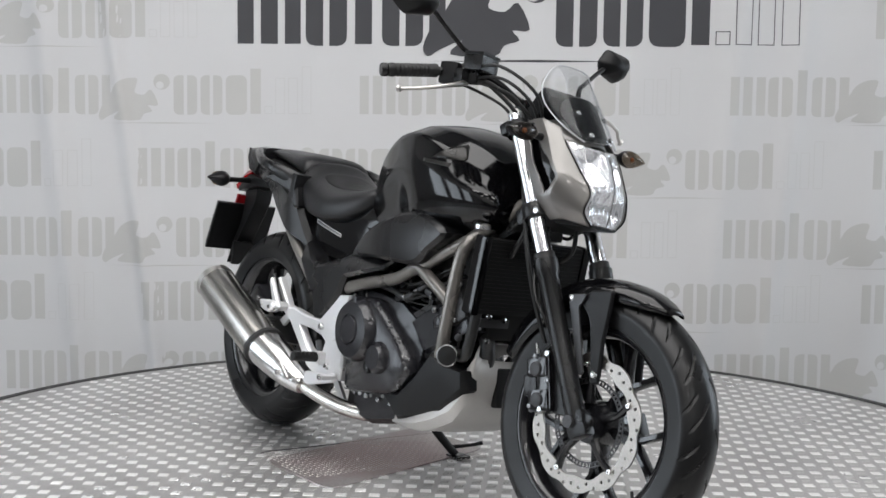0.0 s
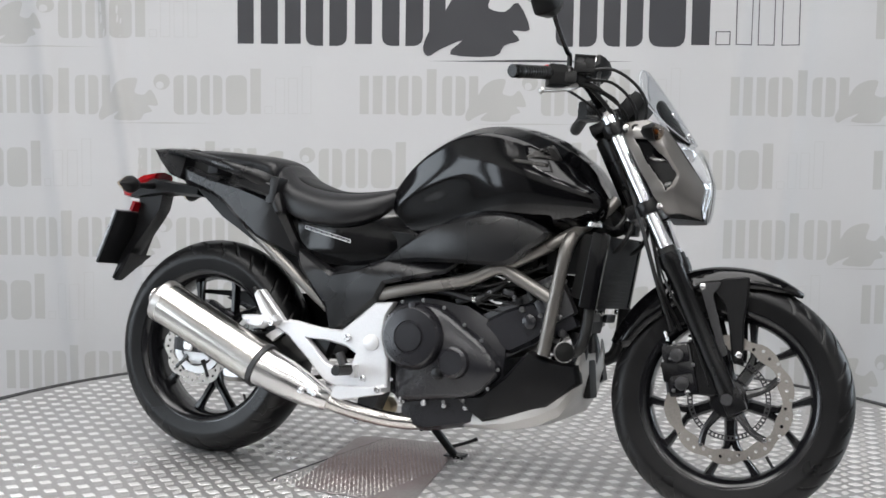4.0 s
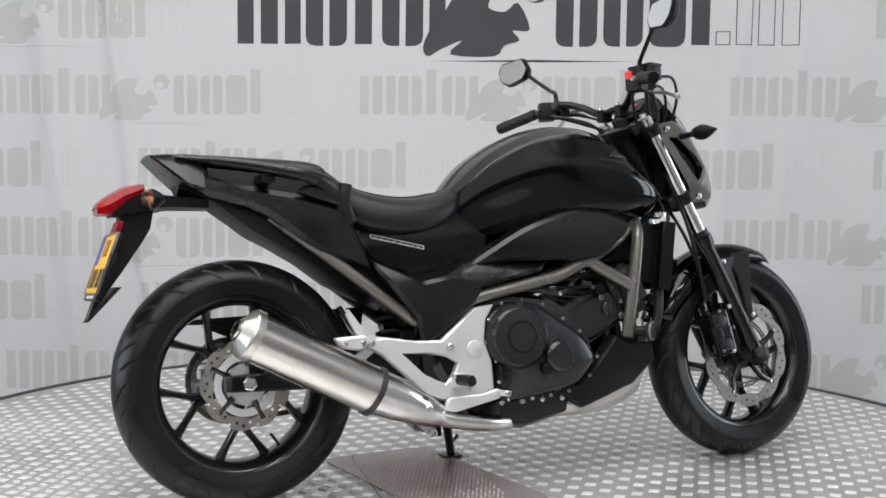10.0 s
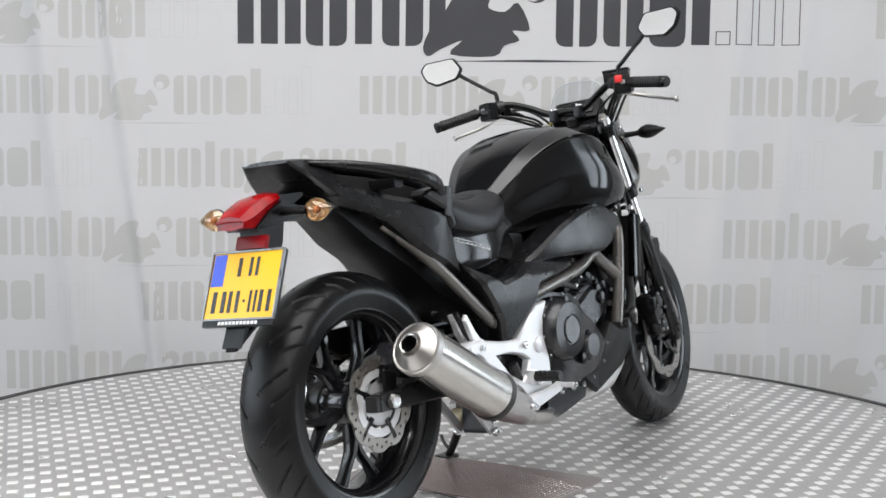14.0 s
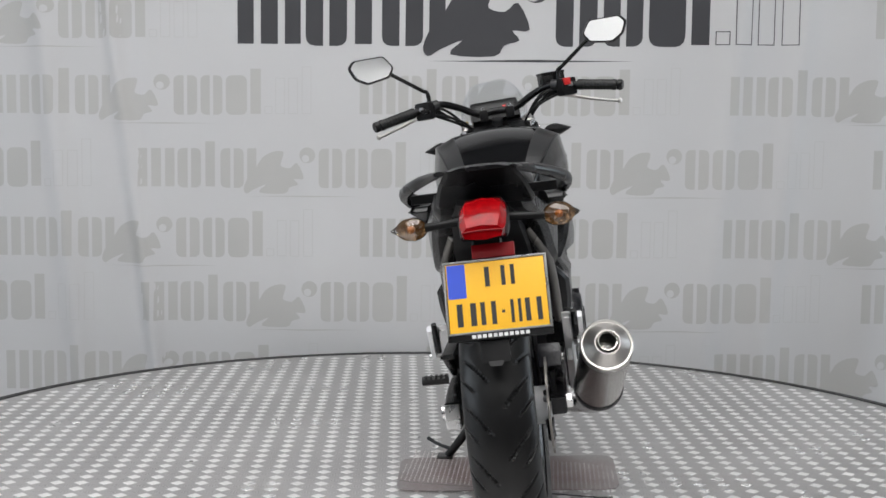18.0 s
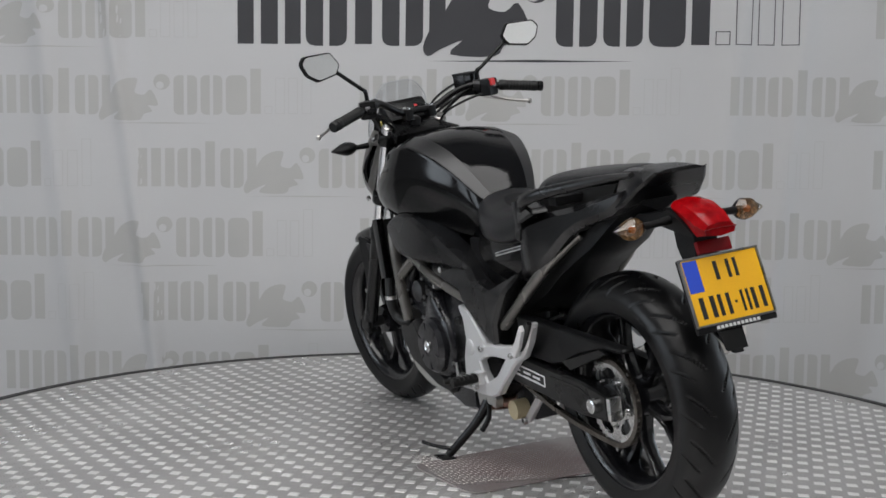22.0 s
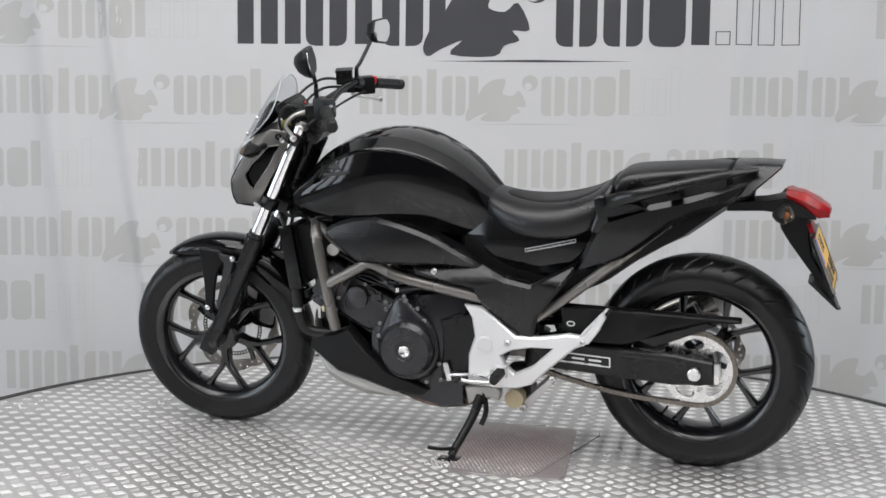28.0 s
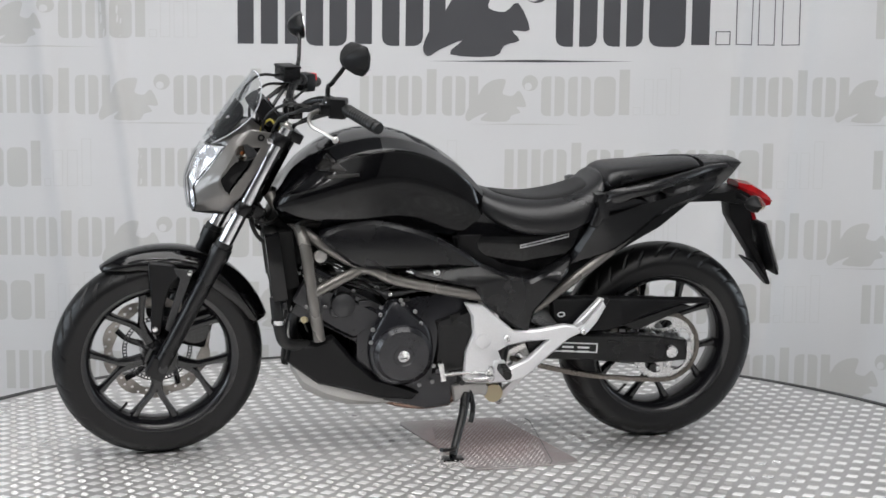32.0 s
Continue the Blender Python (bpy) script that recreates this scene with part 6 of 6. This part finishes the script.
    for x, zb, zt, w in ((0.045, 0.162, 0.190, 0.110), (0.133, 0.162, 0.215, 0.136), (0.215, 0.167, 0.245, 0.142), (0.285, 0.186, 0.280, 0.141), (0.342, 0.214, 0.315, 0.133), (0.376, 0.268, 0.350, 0.120), (0.388, 0.326, 0.385, 0.104), (0.384, 0.378, 0.415, 0.090)):
        rows.append([bm.verts.new((x, y, z)) for y, z in ((-w, zt), (-w, zb * 0.7 + zt * 0.3), (-w * 0.88, zb + 0.004), (0, zb), (w * 0.88, zb + 0.004), (w, zb * 0.7 + zt * 0.3), (w, zt))])
    for p, q in zip(rows, rows[1:]):
        for j in range(6):
            bm.faces.new((p[j], p[j + 1], q[j + 1], q[j]))
    ob = add("belly_keel", bm, PAN, label="silver-grey belly pan", smooth=32)
    sol = ob.modifiers.new("thickness", "SOLIDIFY")
    sol.thickness = 0.004
    # solid dark box, its colour giving the shade inside the pan's opening
    add("keel_vent_shade", box(0.381, 0, 0.312, 0.022, 0.060, 0.100, 0.008, Matrix.Rotation(radians(-6), 4, "Y")), DARK, label="black box in place of the shaded opening in the belly pan")
    # plain dark box added to close the bright gap between tank and radiator
    add("gap_filler", box(0.385, 0, 0.715, 0.100, 0.150, 0.080, 0.014, Matrix.Rotation(radians(-27), 4, "Y")), DARK)
    # radiator
    rot = Matrix.Rotation(radians(8), 4, "Y")
    rad = add("radiator", box(0.425, 0, 0.590, 0.032, 0.300, 0.184, 0.004, rot), HONEY, label="black radiator", smooth=30)
    for s in (-1, 1):
        add("radiator_tank", box(0.425, 0.158 * s, 0.590, 0.042, 0.022, 0.192, 0.006, rot), GLOSS, rad)
    for k in range(19):
        add("cooling_fin", box(0.4425 + (k - 9) * 0.00131, 0, 0.590 + (k - 9) * 0.0092, 0.004, 0.285, 0.0022, 0.0, rot), DARK, rad, smooth=0)
    add("radiator_shroud", box(0.388, 0, 0.600, 0.045, 0.250, 0.165, 0.010, rot), DARK, rad)
    add("fan_housing", box(0.368, 0, 0.475, 0.046, 0.150, 0.090, 0.014, rot), DARK, rad)
    for x, y, z in ((0.412, -0.100, 0.490), (0.415, -0.055, 0.484), (0.410, 0.100, 0.488), (0.398, -0.115, 0.462), (0.396, -0.085, 0.430)):
        add("bolt", lathe([(0, 0.007), (0.007, 0.007), (0.008, 0.003)], (x, y, z), "x", 10), BOLT, rad)
    add("lower_bracket", box(0.404, -0.085, 0.474, 0.012, 0.110, 0.022, 0.003, rot), CASTING, rad)
    add("lower_bracket", box(0.398, 0.090, 0.470, 0.012, 0.080, 0.022, 0.003, rot), CASTING, rad)
    # made-up box that darkens the gap between fork and radiator
    add("head_filler", box(0.462, 0.028, 0.708, 0.034, 0.046, 0.040, 0.008), SATIN, label="black filler box added below the steering head")
    for s in (-1, 1):
        add("cable", tube([(0.455, 0.040 * s, 0.800), (0.492, 0.072 * s, 0.735), (0.478, 0.088 * s, 0.672), (0.440, 0.080 * s, 0.640), (0.405, 0.090 * s, 0.665)], 0.006, 8, 5), HOSE)
        add("cable", tube([(0.470, 0.030 * s, 0.780), (0.472, 0.085 * s, 0.728), (0.448, 0.096 * s, 0.700), (0.412, 0.070 * s, 0.712)], 0.0045, 8, 5), HOSE)
    add("radiator_cap", lathe([(0, 0.020), (0.010, 0.020), (0.014, 0.014)], (0.415, -0.150, 0.700), "z", 18), BOLT, rad)
    add("radiator_hose", tube([(0.412, -0.135, 0.51), (0.405, -0.140, 0.43), (0.380, -0.135, 0.385), (0.31, -0.11, 0.39)], 0.014, 12, 5), HOSE, rad)
    add("radiator_hose", tube([(0.425, 0.140, 0.50), (0.415, 0.150, 0.42), (0.395, 0.140, 0.365), (0.33, 0.12, 0.35)], 0.017, 12, 5), HOSE, rad)
    add("hose_clip", lathe([(-0.006, 0.0195), (0.006, 0.0195)], (0.417, 0.149, 0.430), "z", 20), BOLT, rad)
    add("horn", lathe([(0, 0.022), (0.010, 0.0265), (0.016, 0.0265), (0.017, 0.024)], (0.355, -0.160, 0.385), toward=(0.42, -0.25, 0.385), n=28), CASTING, label="round horn with a grey rim")
    add("horn_face", lathe([(0.0172, 0.0236), (0.020, 0.010), (0.022, 0.001)], (0.355, -0.160, 0.385), toward=(0.42, -0.25, 0.385), n=28), DARK)
    add("horn_rim", lathe([(0.014, 0.027), (0.018, 0.027), (0.019, 0.0245), (0.014, 0.0245)], (0.355, -0.160, 0.385), toward=(0.42, -0.25, 0.385), n=28, closed=True), DARKBOLT, label="grey horn rim")
    add("charcoal_cap", lathe([(0, 0.018), (0.010, 0.018), (0.012, 0.008)], (0.300, 0.128, 0.614), n=20), PAN)
    add("exhaust_header", tube([(0.345, 0.05, 0.45), (0.372, 0.045, 0.385), (0.340, 0.030, 0.295), (0.22, -0.010, 0.235), (0.12, -0.045, 0.205)], 0.019, 14, 5), CASTING, label="dark header pipe")
    add("exhaust_header", tube([(0.345, -0.05, 0.45), (0.368, -0.05, 0.38), (0.330, -0.05, 0.29), (0.20, -0.05, 0.225), (0.05, -0.05, 0.185), (-0.05, -0.09, 0.168)], 0.020, 14, 5), CASTING, label="dark header pipe")


def exhaust():
    a, b = Vector((-0.795, -0.245, 0.440)), Vector((-0.478, -0.218, 0.283))
    L = (b - a).length
    can = add("silencer", lathe([(0.022, 0.058), (0.023, 0.0605), (L - 0.004, 0.0605), (L, 0.058)], a, toward=b, n=56), STEEL, label="brushed stainless silencer", smooth=30)
    add("silencer_end", lathe([(0.045, 0.0228), (-0.014, 0.0228), (-0.020, 0.0265), (-0.020, 0.0295), (-0.003, 0.0490), (0.002, 0.0545), (0.001, 0.0590), (0.005, 0.0615), (0.024, 0.0615), (0.025, 0.0605)], a, toward=b, n=64), CAPSTEEL, can, "satin steel end cap", smooth=30)
    add("outlet", lathe([(-0.027, 0.0195), (-0.028, 0.0225), (-0.010, 0.0225), (0.04, 0.0225), (0.04, 0.0195)], a, toward=b, n=32, closed=True), STEEL, can, "round steel outlet", smooth=30)
    bore = lathe([(-0.022, 0.0194), (0.060, 0.0190), (0.060, 0.0185), (-0.022, 0.0188)], a, toward=b, n=32, closed=True)
    add("outlet_bore", lathe([(0.030, 0.019), (0.0305, 0.001)], a, toward=b, n=32, bm=bore), DARK, can, smooth=30)
    add("silencer_band", lathe([(L - 0.004, 0.063), (L + 0.010, 0.064), (L + 0.012, 0.056)], a, toward=b, n=48), CASTING, can, "dark joint band", smooth=30)
    add("silencer_neck", tube([tuple(b), (-0.400, -0.207, 0.252), (-0.330, -0.195, 0.220), (-0.285, -0.180, 0.202)], [0.058, 0.053, 0.040, 0.029], 28, 4), POLISH, label="tapered stainless link pipe")
    add("exhaust_pipe", tube([(-0.300, -0.182, 0.206), (-0.240, -0.165, 0.186), (-0.140, -0.143, 0.168), (-0.070, -0.115, 0.163), (-0.03, -0.085, 0.166)], 0.0215, 18, 5), STEEL, label="stainless link pipe")
    add("heat_shield", slab([(-0.455, 0.330), (-0.330, 0.252), (-0.290, 0.222), (-0.300, 0.212), (-0.350, 0.240), (-0.445, 0.310)], -0.228, -0.234, 0.002), POLISH, label="polished heat shield")
    bolt(BIKE, -0.335, -0.240, 0.228, 0.009)
    add("collector_pipe", tube([(0.14, 0.055, 0.185), (0.06, 0.085, 0.166), (-0.02, 0.098, 0.160), (-0.09, 0.080, 0.166), (-0.14, 0.02, 0.172)], 0.021, 16, 5), BURNT, label="heat-tinted collector pipe")
    add("silencer_bracket", slab([(-0.505, 0.360), (-0.430, 0.410), (-0.410, 0.400), (-0.480, 0.345)], -0.150, -0.160, 0.002), SILVER)


def hangers():
    for s in (-1, 1):
        body = [(-0.113, 0.478), (-0.170, 0.472), (-0.222, 0.427), (-0.264, 0.392), (-0.332, 0.394), (-0.417, 0.408), (-0.446, 0.404), (-0.462, 0.424), (-0.520, 0.486), (-0.532, 0.484), (-0.508, 0.432), (-0.470, 0.384), (-0.432, 0.366),
                (-0.363, 0.305), (-0.309, 0.253), (-0.268, 0.238), (-0.200, 0.234), (-0.119, 0.240), (-0.122, 0.330), (-0.142, 0.385), (-0.135, 0.440)]
        hole = [(-0.372, 0.364), (-0.305, 0.360), (-0.247, 0.349), (-0.219, 0.333), (-0.231, 0.304), (-0.257, 0.281), (-0.310, 0.306)]
        h = add("footrest_hanger", slab(body, 0.145 * s, 0.168 * s, 0.005, [hole]), SILVER, label="silver cast footrest hanger", smooth=40)
        fork = [(-0.455, 0.402), (-0.488, 0.440), (-0.520, 0.484), (-0.528, 0.470), (-0.505, 0.425), (-0.478, 0.392)]
        add("passenger_plate", slab(fork, 0.150 * s, 0.166 * s, 0.003), SILVER, h)
        add("passenger_plate", slab(fork, 0.184 * s, 0.196 * s, 0.003), SILVER, h)
        add("fork_web", box(-0.462, 0.174 * s, 0.404, 0.022, 0.040, 0.020, 0.004, Matrix.Rotation(radians(-45), 4, "Y")), SILVER, h)
        boss = lathe([(0, 0.022), (0.004 * s, 0.022), (0.006 * s, 0.018), (0.005 * s, 0.001)], (-0.172, 0.168 * s, 0.366), n=24)
        add("boss", boss, SILVER, h)
        bolt(h, -0.242, 0.170 * s, 0.374, 0.010)
        bolt(h, -0.190, 0.170 * s, 0.270, 0.009)
        add("passenger_peg", tube([(-0.478, 0.175 * s, 0.412), (-0.505, 0.175 * s, 0.440), (-0.540, 0.175 * s, 0.490)], [0.008, 0.008, 0.007], 12, 3), SATIN, h, "folded passenger peg")
        bolt(h, -0.464, 0.198 * s, 0.396, 0.008)
        peg = add("footrest", rod((-0.225, 0.160 * s, 0.288), (-0.225, 0.262 * s, 0.290), 0.013, n=12), HOSE, label="black rubber footrest")
        for k in range(6):
            add("peg_rib", box(-0.225, (0.180 + 0.014 * k) * s, 0.299, 0.024, 0.007, 0.010, 0.002), HOSE, peg)
        add("peg_mount", box(-0.222, 0.172 * s, 0.288, 0.034, 0.030, 0.036, 0.006), SILVER, peg)
    # right: brake pedal; left: gear lever
    add("brake_pedal", slab(rounded([(-0.272, 0.216), (-0.262, 0.246), (-0.160, 0.250), (-0.120, 0.262), (-0.106, 0.250), (-0.116, 0.236), (-0.244, 0.208)], 0.008, 3), -0.182, -0.196, 0.003), SILVER, label="silver brake pedal")
    add("pedal_pad", box(-0.114, -0.212, 0.250, 0.022, 0.044, 0.012, 0.003), SILVER)
    hinge = add("peg_hinge", slab(rounded([(-0.560, 0.414), (-0.480, 0.418), (-0.462, 0.398), (-0.500, 0.380), (-0.545, 0.388)], 0.008, 3), -0.178, -0.208, 0.005), SILVER, label="silver passenger peg hinge")
    bolt(hinge, -0.490, -0.208, 0.398, 0.007, out=-1)
    bolt(hinge, -0.535, -0.208, 0.402, 0.006, out=-1)
    bolt(BIKE, -0.114, -0.234, 0.250, 0.008)
    add("master_cylinder", rod((-0.235, -0.150, 0.245), (-0.275, -0.150, 0.330), 0.013, n=14), CASTING)
    add("gear_lever", tube([(-0.205, 0.178, 0.256), (-0.160, 0.184, 0.254), (-0.120, 0.188, 0.257), (-0.100, 0.190, 0.262)], [0.008, 0.006, 0.0055, 0.007], 10, 4), BOLT, label="silver gear lever")
    add("lever_tip", rod((-0.100, 0.190, 0.262), (-0.100, 0.230, 0.262), 0.008, n=12), HOSE)
    add("gear_rod", tube([(-0.195, 0.172, 0.268), (-0.120, 0.166, 0.270), (-0.058, 0.160, 0.262)], 0.005, 8, 3), BOLT)
    add("gear_link", box(-0.056, 0.160, 0.272, 0.016, 0.010, 0.056, 0.003, Matrix.Rotation(radians(12), 4, "Y")), BOLT)
    add("lever_pivot", lathe([(0, 0.012), (0.012, 0.011), (0.014, 0.006)], (-0.196, 0.172, 0.258), n=16), BOLT)
    add("pivot_arm", box(-0.196, 0.178, 0.268, 0.012, 0.010, 0.048, 0.003), BOLT)


def swingarm():
    for s in (-1, 1):
        arm = [(-0.300, 0.375), (-0.520, 0.368), (-0.700, 0.362), (-0.812, 0.345), (-0.818, 0.282), (-0.700, 0.275), (-0.540, 0.286), (-0.330, 0.300)] if s > 0 else [(-0.300, 0.375), (-0.520, 0.368), (-0.640, 0.356), (-0.730, 0.336), (-0.806, 0.334), (-0.808, 0.294), (-0.730, 0.292), (-0.640, 0.290), (-0.540, 0.288), (-0.330, 0.300)]
        ob = add("swingarm", slab(arm, 0.106 * s, 0.140 * s, 0.005), SATIN, label="black box-section swingarm", smooth=40)
        groove = [(-0.560, 0.350), (-0.700, 0.345), (-0.735, 0.335), (-0.735, 0.330), (-0.700, 0.338), (-0.560, 0.343)]
        add("arm_groove", slab(groove, 0.138 * s, 0.1412 * s, 0.0006), GLOSS, ob)
        add("axle_nut", lathe([(0, 0.018), (0.012 * s, 0.018), (0.014 * s, 0.014), (0.014 * s, 0.001)], (-0.7625, 0.140 * s, 0.313), n=6 if s < 0 else 18), BOLT, ob, "bright axle nut", smooth=25)
        add("chain_adjuster", box(-0.822 if s > 0 else -0.812, 0.122 * s, 0.313, 0.014, 0.034, 0.056 if s > 0 else 0.036, 0.003), BOLT if s > 0 else CASTING, ob)
    add("swingarm_bridge", box(-0.400, 0, 0.350, 0.090, 0.220, 0.070, 0.010), SATIN)
    add("shock_spring", tube([(-0.330 + 0.045 * math.cos(i * 0.9), 0.045 * math.sin(i * 0.9), 0.36 + i * 0.005) for i in range(36)], 0.007, 6, 1), SATIN)
    hug = rounded([(-0.380, 0.482), (-0.600, 0.476), (-0.884, 0.468), (-0.884, 0.456), (-0.800, 0.454), (-0.690, 0.424), (-0.610, 0.388), (-0.560, 0.374), (-0.430, 0.374), (-0.390, 0.420)], 0.006, 2)
    c = add("chain_guard", slab(hug, 0.098, 0.128, 0.006), MATTE, label="black chain guard and hugger", smooth=45)
    add("guard_wing", slab([(-0.606, 0.394), (-0.79, 0.456), (-0.82, 0.448), (-0.65, 0.376)], 0.120, 0.132, 0.003), SATIN, c)
    lab = [(-0.362, 0.352), (-0.530, 0.342), (-0.530, 0.312), (-0.362, 0.322)]
    st = add("sticker", slab(lab, 0.139, 0.1412, 0.0004, [[(-0.366, 0.348), (-0.526, 0.3385), (-0.526, 0.3155), (-0.366, 0.3255)]]), WHITE, label="white outlined sticker with plain bars", smooth=0)
    for k in range(3):
        for r in range(2):
            z0 = 0.340 - 0.013 * r - k * 0.003
            w = 0.028 if k == 0 else 0.036
            x0 = -0.372 - k * 0.048
            add("sticker_bar", slab([(x0, z0), (x0 - w, z0 - 0.002), (x0 - w, z0 - 0.008), (x0, z0 - 0.006)], 0.139, 0.1412, 0.0003), WHITE, st, smooth=0)
    add("sticker", slab([(-0.415 + 0.012 * math.cos(a), 0.430 + 0.008 * math.sin(a)) for a in np.linspace(0, 6.283, 16, endpoint=False)], 0.126, 0.1292, 0.0004, [[(-0.415 + 0.009 * math.cos(a), 0.430 + 0.005 * math.sin(a)) for a in np.linspace(0, 6.283, 12, endpoint=False)]]), WHITE, smooth=0)
    # chain round the sprocket
    pts = [(-0.280, 0.352)]
    for k in range(30):
        pts.append((-0.310 - k * 0.0145, 0.355 + k * 0.0020))
    for k in range(19):
        a = radians(82 + k * 10.6)
        pts.append((-0.7625 + math.cos(a) * 0.105, 0.309 + math.sin(a) * 0.105))
    n0 = len(pts)
    for k in range(31):
        u = k / 30
        pts.append((-0.748 + u * 0.470, 0.205 + u * 0.081 - 0.018 * math.sin(math.pi * u)))
    bm = bmesh.new()
    for (x0, z0), (x1, z1) in zip(pts, pts[1:]):
        ang = math.atan2(z1 - z0, x1 - x0)
        for y in (0.080, 0.091):
            box((x0 + x1) / 2, y, (z0 + z1) / 2, math.hypot(x1 - x0, z1 - z0) * 0.92, 0.003, 0.013, 0, Matrix.Rotation(-ang, 4, "Y"), bm)
        rod((x0, 0.078, z0), (x0, 0.093, z0), 0.0045, n=6, bm=bm)
    tagged(add("drive_chain", bm, CHAIN, label="oily drive chain", smooth=30), kind="stuff")
    # rear caliper on the right
    cal = add("rear_caliper", box(-0.705, -0.110, 0.400, 0.085, 0.055, 0.060, 0.010, Matrix.Rotation(radians(30), 4, "Y")), ENGINE, label="black rear brake caliper")
    bolt(cal, -0.690, -0.138, 0.405, 0.008, out=-1)
    add("caliper_bracket", box(-0.735, -0.112, 0.352, 0.040, 0.012, 0.060, 0.004), SATIN, cal)
    # side stand, swung out to the left
    stand = tube([(-0.140, 0.115, 0.190), (-0.125, 0.150, 0.135), (-0.095, 0.205, 0.070), (-0.082, 0.232, 0.042)], [0.016, 0.013, 0.012, 0.012], 14, 4)
    sd = add("side_stand", stand, SATIN, label="black side stand swung out")
    add("stand_foot", box(-0.080, 0.242, 0.036, 0.060, 0.046, 0.010, 0.004, Matrix.Rotation(radians(7.5), 4, "X")), SATIN, sd)
    add("stand_tang", tube([(-0.090, 0.225, 0.062), (-0.062, 0.262, 0.072), (-0.035, 0.290, 0.085)], [0.006, 0.005, 0.006], 8, 3), SATIN, sd)
    add("stand_spring", tube([(-0.150, 0.118, 0.205), (-0.160, 0.128, 0.150), (-0.150, 0.150, 0.112)], 0.008, 10, 3), SATIN, sd)
    add("stand_bracket", slab(rounded([(-0.094, 0.218), (-0.186, 0.228), (-0.206, 0.210), (-0.199, 0.181), (-0.175, 0.189), (-0.125, 0.178), (-0.106, 0.160)], 0.006, 2), 0.100, 0.126, 0.004), PAN, sd, "grey stand bracket")
    lk = add("suspension_link", slab(rounded([(-0.244, 0.152), (-0.262, 0.136), (-0.356, 0.234), (-0.340, 0.250)], 0.008), 0.045, 0.058, 0.003), SILVER, label="silver suspension link")
    add("link_arm", slab(rounded([(-0.244, 0.152), (-0.262, 0.136), (-0.356, 0.234), (-0.340, 0.250)], 0.008), -0.058, -0.045, 0.003), SILVER, lk)
    for s in (-1, 1):
        bolt(lk, -0.254, 0.060 * s, 0.146, 0.012)
        bolt(lk, -0.345, 0.060 * s, 0.241, 0.012)
    add("chain_roller", rod((-0.232, 0.044, 0.176), (-0.232, 0.086, 0.176), 0.028, n=24), CREAM, lk, "cream chain roller")
    add("link_rocker", slab(rounded([(-0.190, 0.250), (-0.236, 0.138), (-0.275, 0.145), (-0.262, 0.262)], 0.012), -0.035, 0.035, 0.005), CASTING, lk)
    add("shock_body", rod((-0.262, 0, 0.225), (-0.300, 0, 0.50), 0.024, n=18), CASTING)


wheels()
fork()
handlebar()
cockpit()
tank()
panels()
seat()
tail()
frame_and_engine()
exhaust()
hangers()
swingarm()


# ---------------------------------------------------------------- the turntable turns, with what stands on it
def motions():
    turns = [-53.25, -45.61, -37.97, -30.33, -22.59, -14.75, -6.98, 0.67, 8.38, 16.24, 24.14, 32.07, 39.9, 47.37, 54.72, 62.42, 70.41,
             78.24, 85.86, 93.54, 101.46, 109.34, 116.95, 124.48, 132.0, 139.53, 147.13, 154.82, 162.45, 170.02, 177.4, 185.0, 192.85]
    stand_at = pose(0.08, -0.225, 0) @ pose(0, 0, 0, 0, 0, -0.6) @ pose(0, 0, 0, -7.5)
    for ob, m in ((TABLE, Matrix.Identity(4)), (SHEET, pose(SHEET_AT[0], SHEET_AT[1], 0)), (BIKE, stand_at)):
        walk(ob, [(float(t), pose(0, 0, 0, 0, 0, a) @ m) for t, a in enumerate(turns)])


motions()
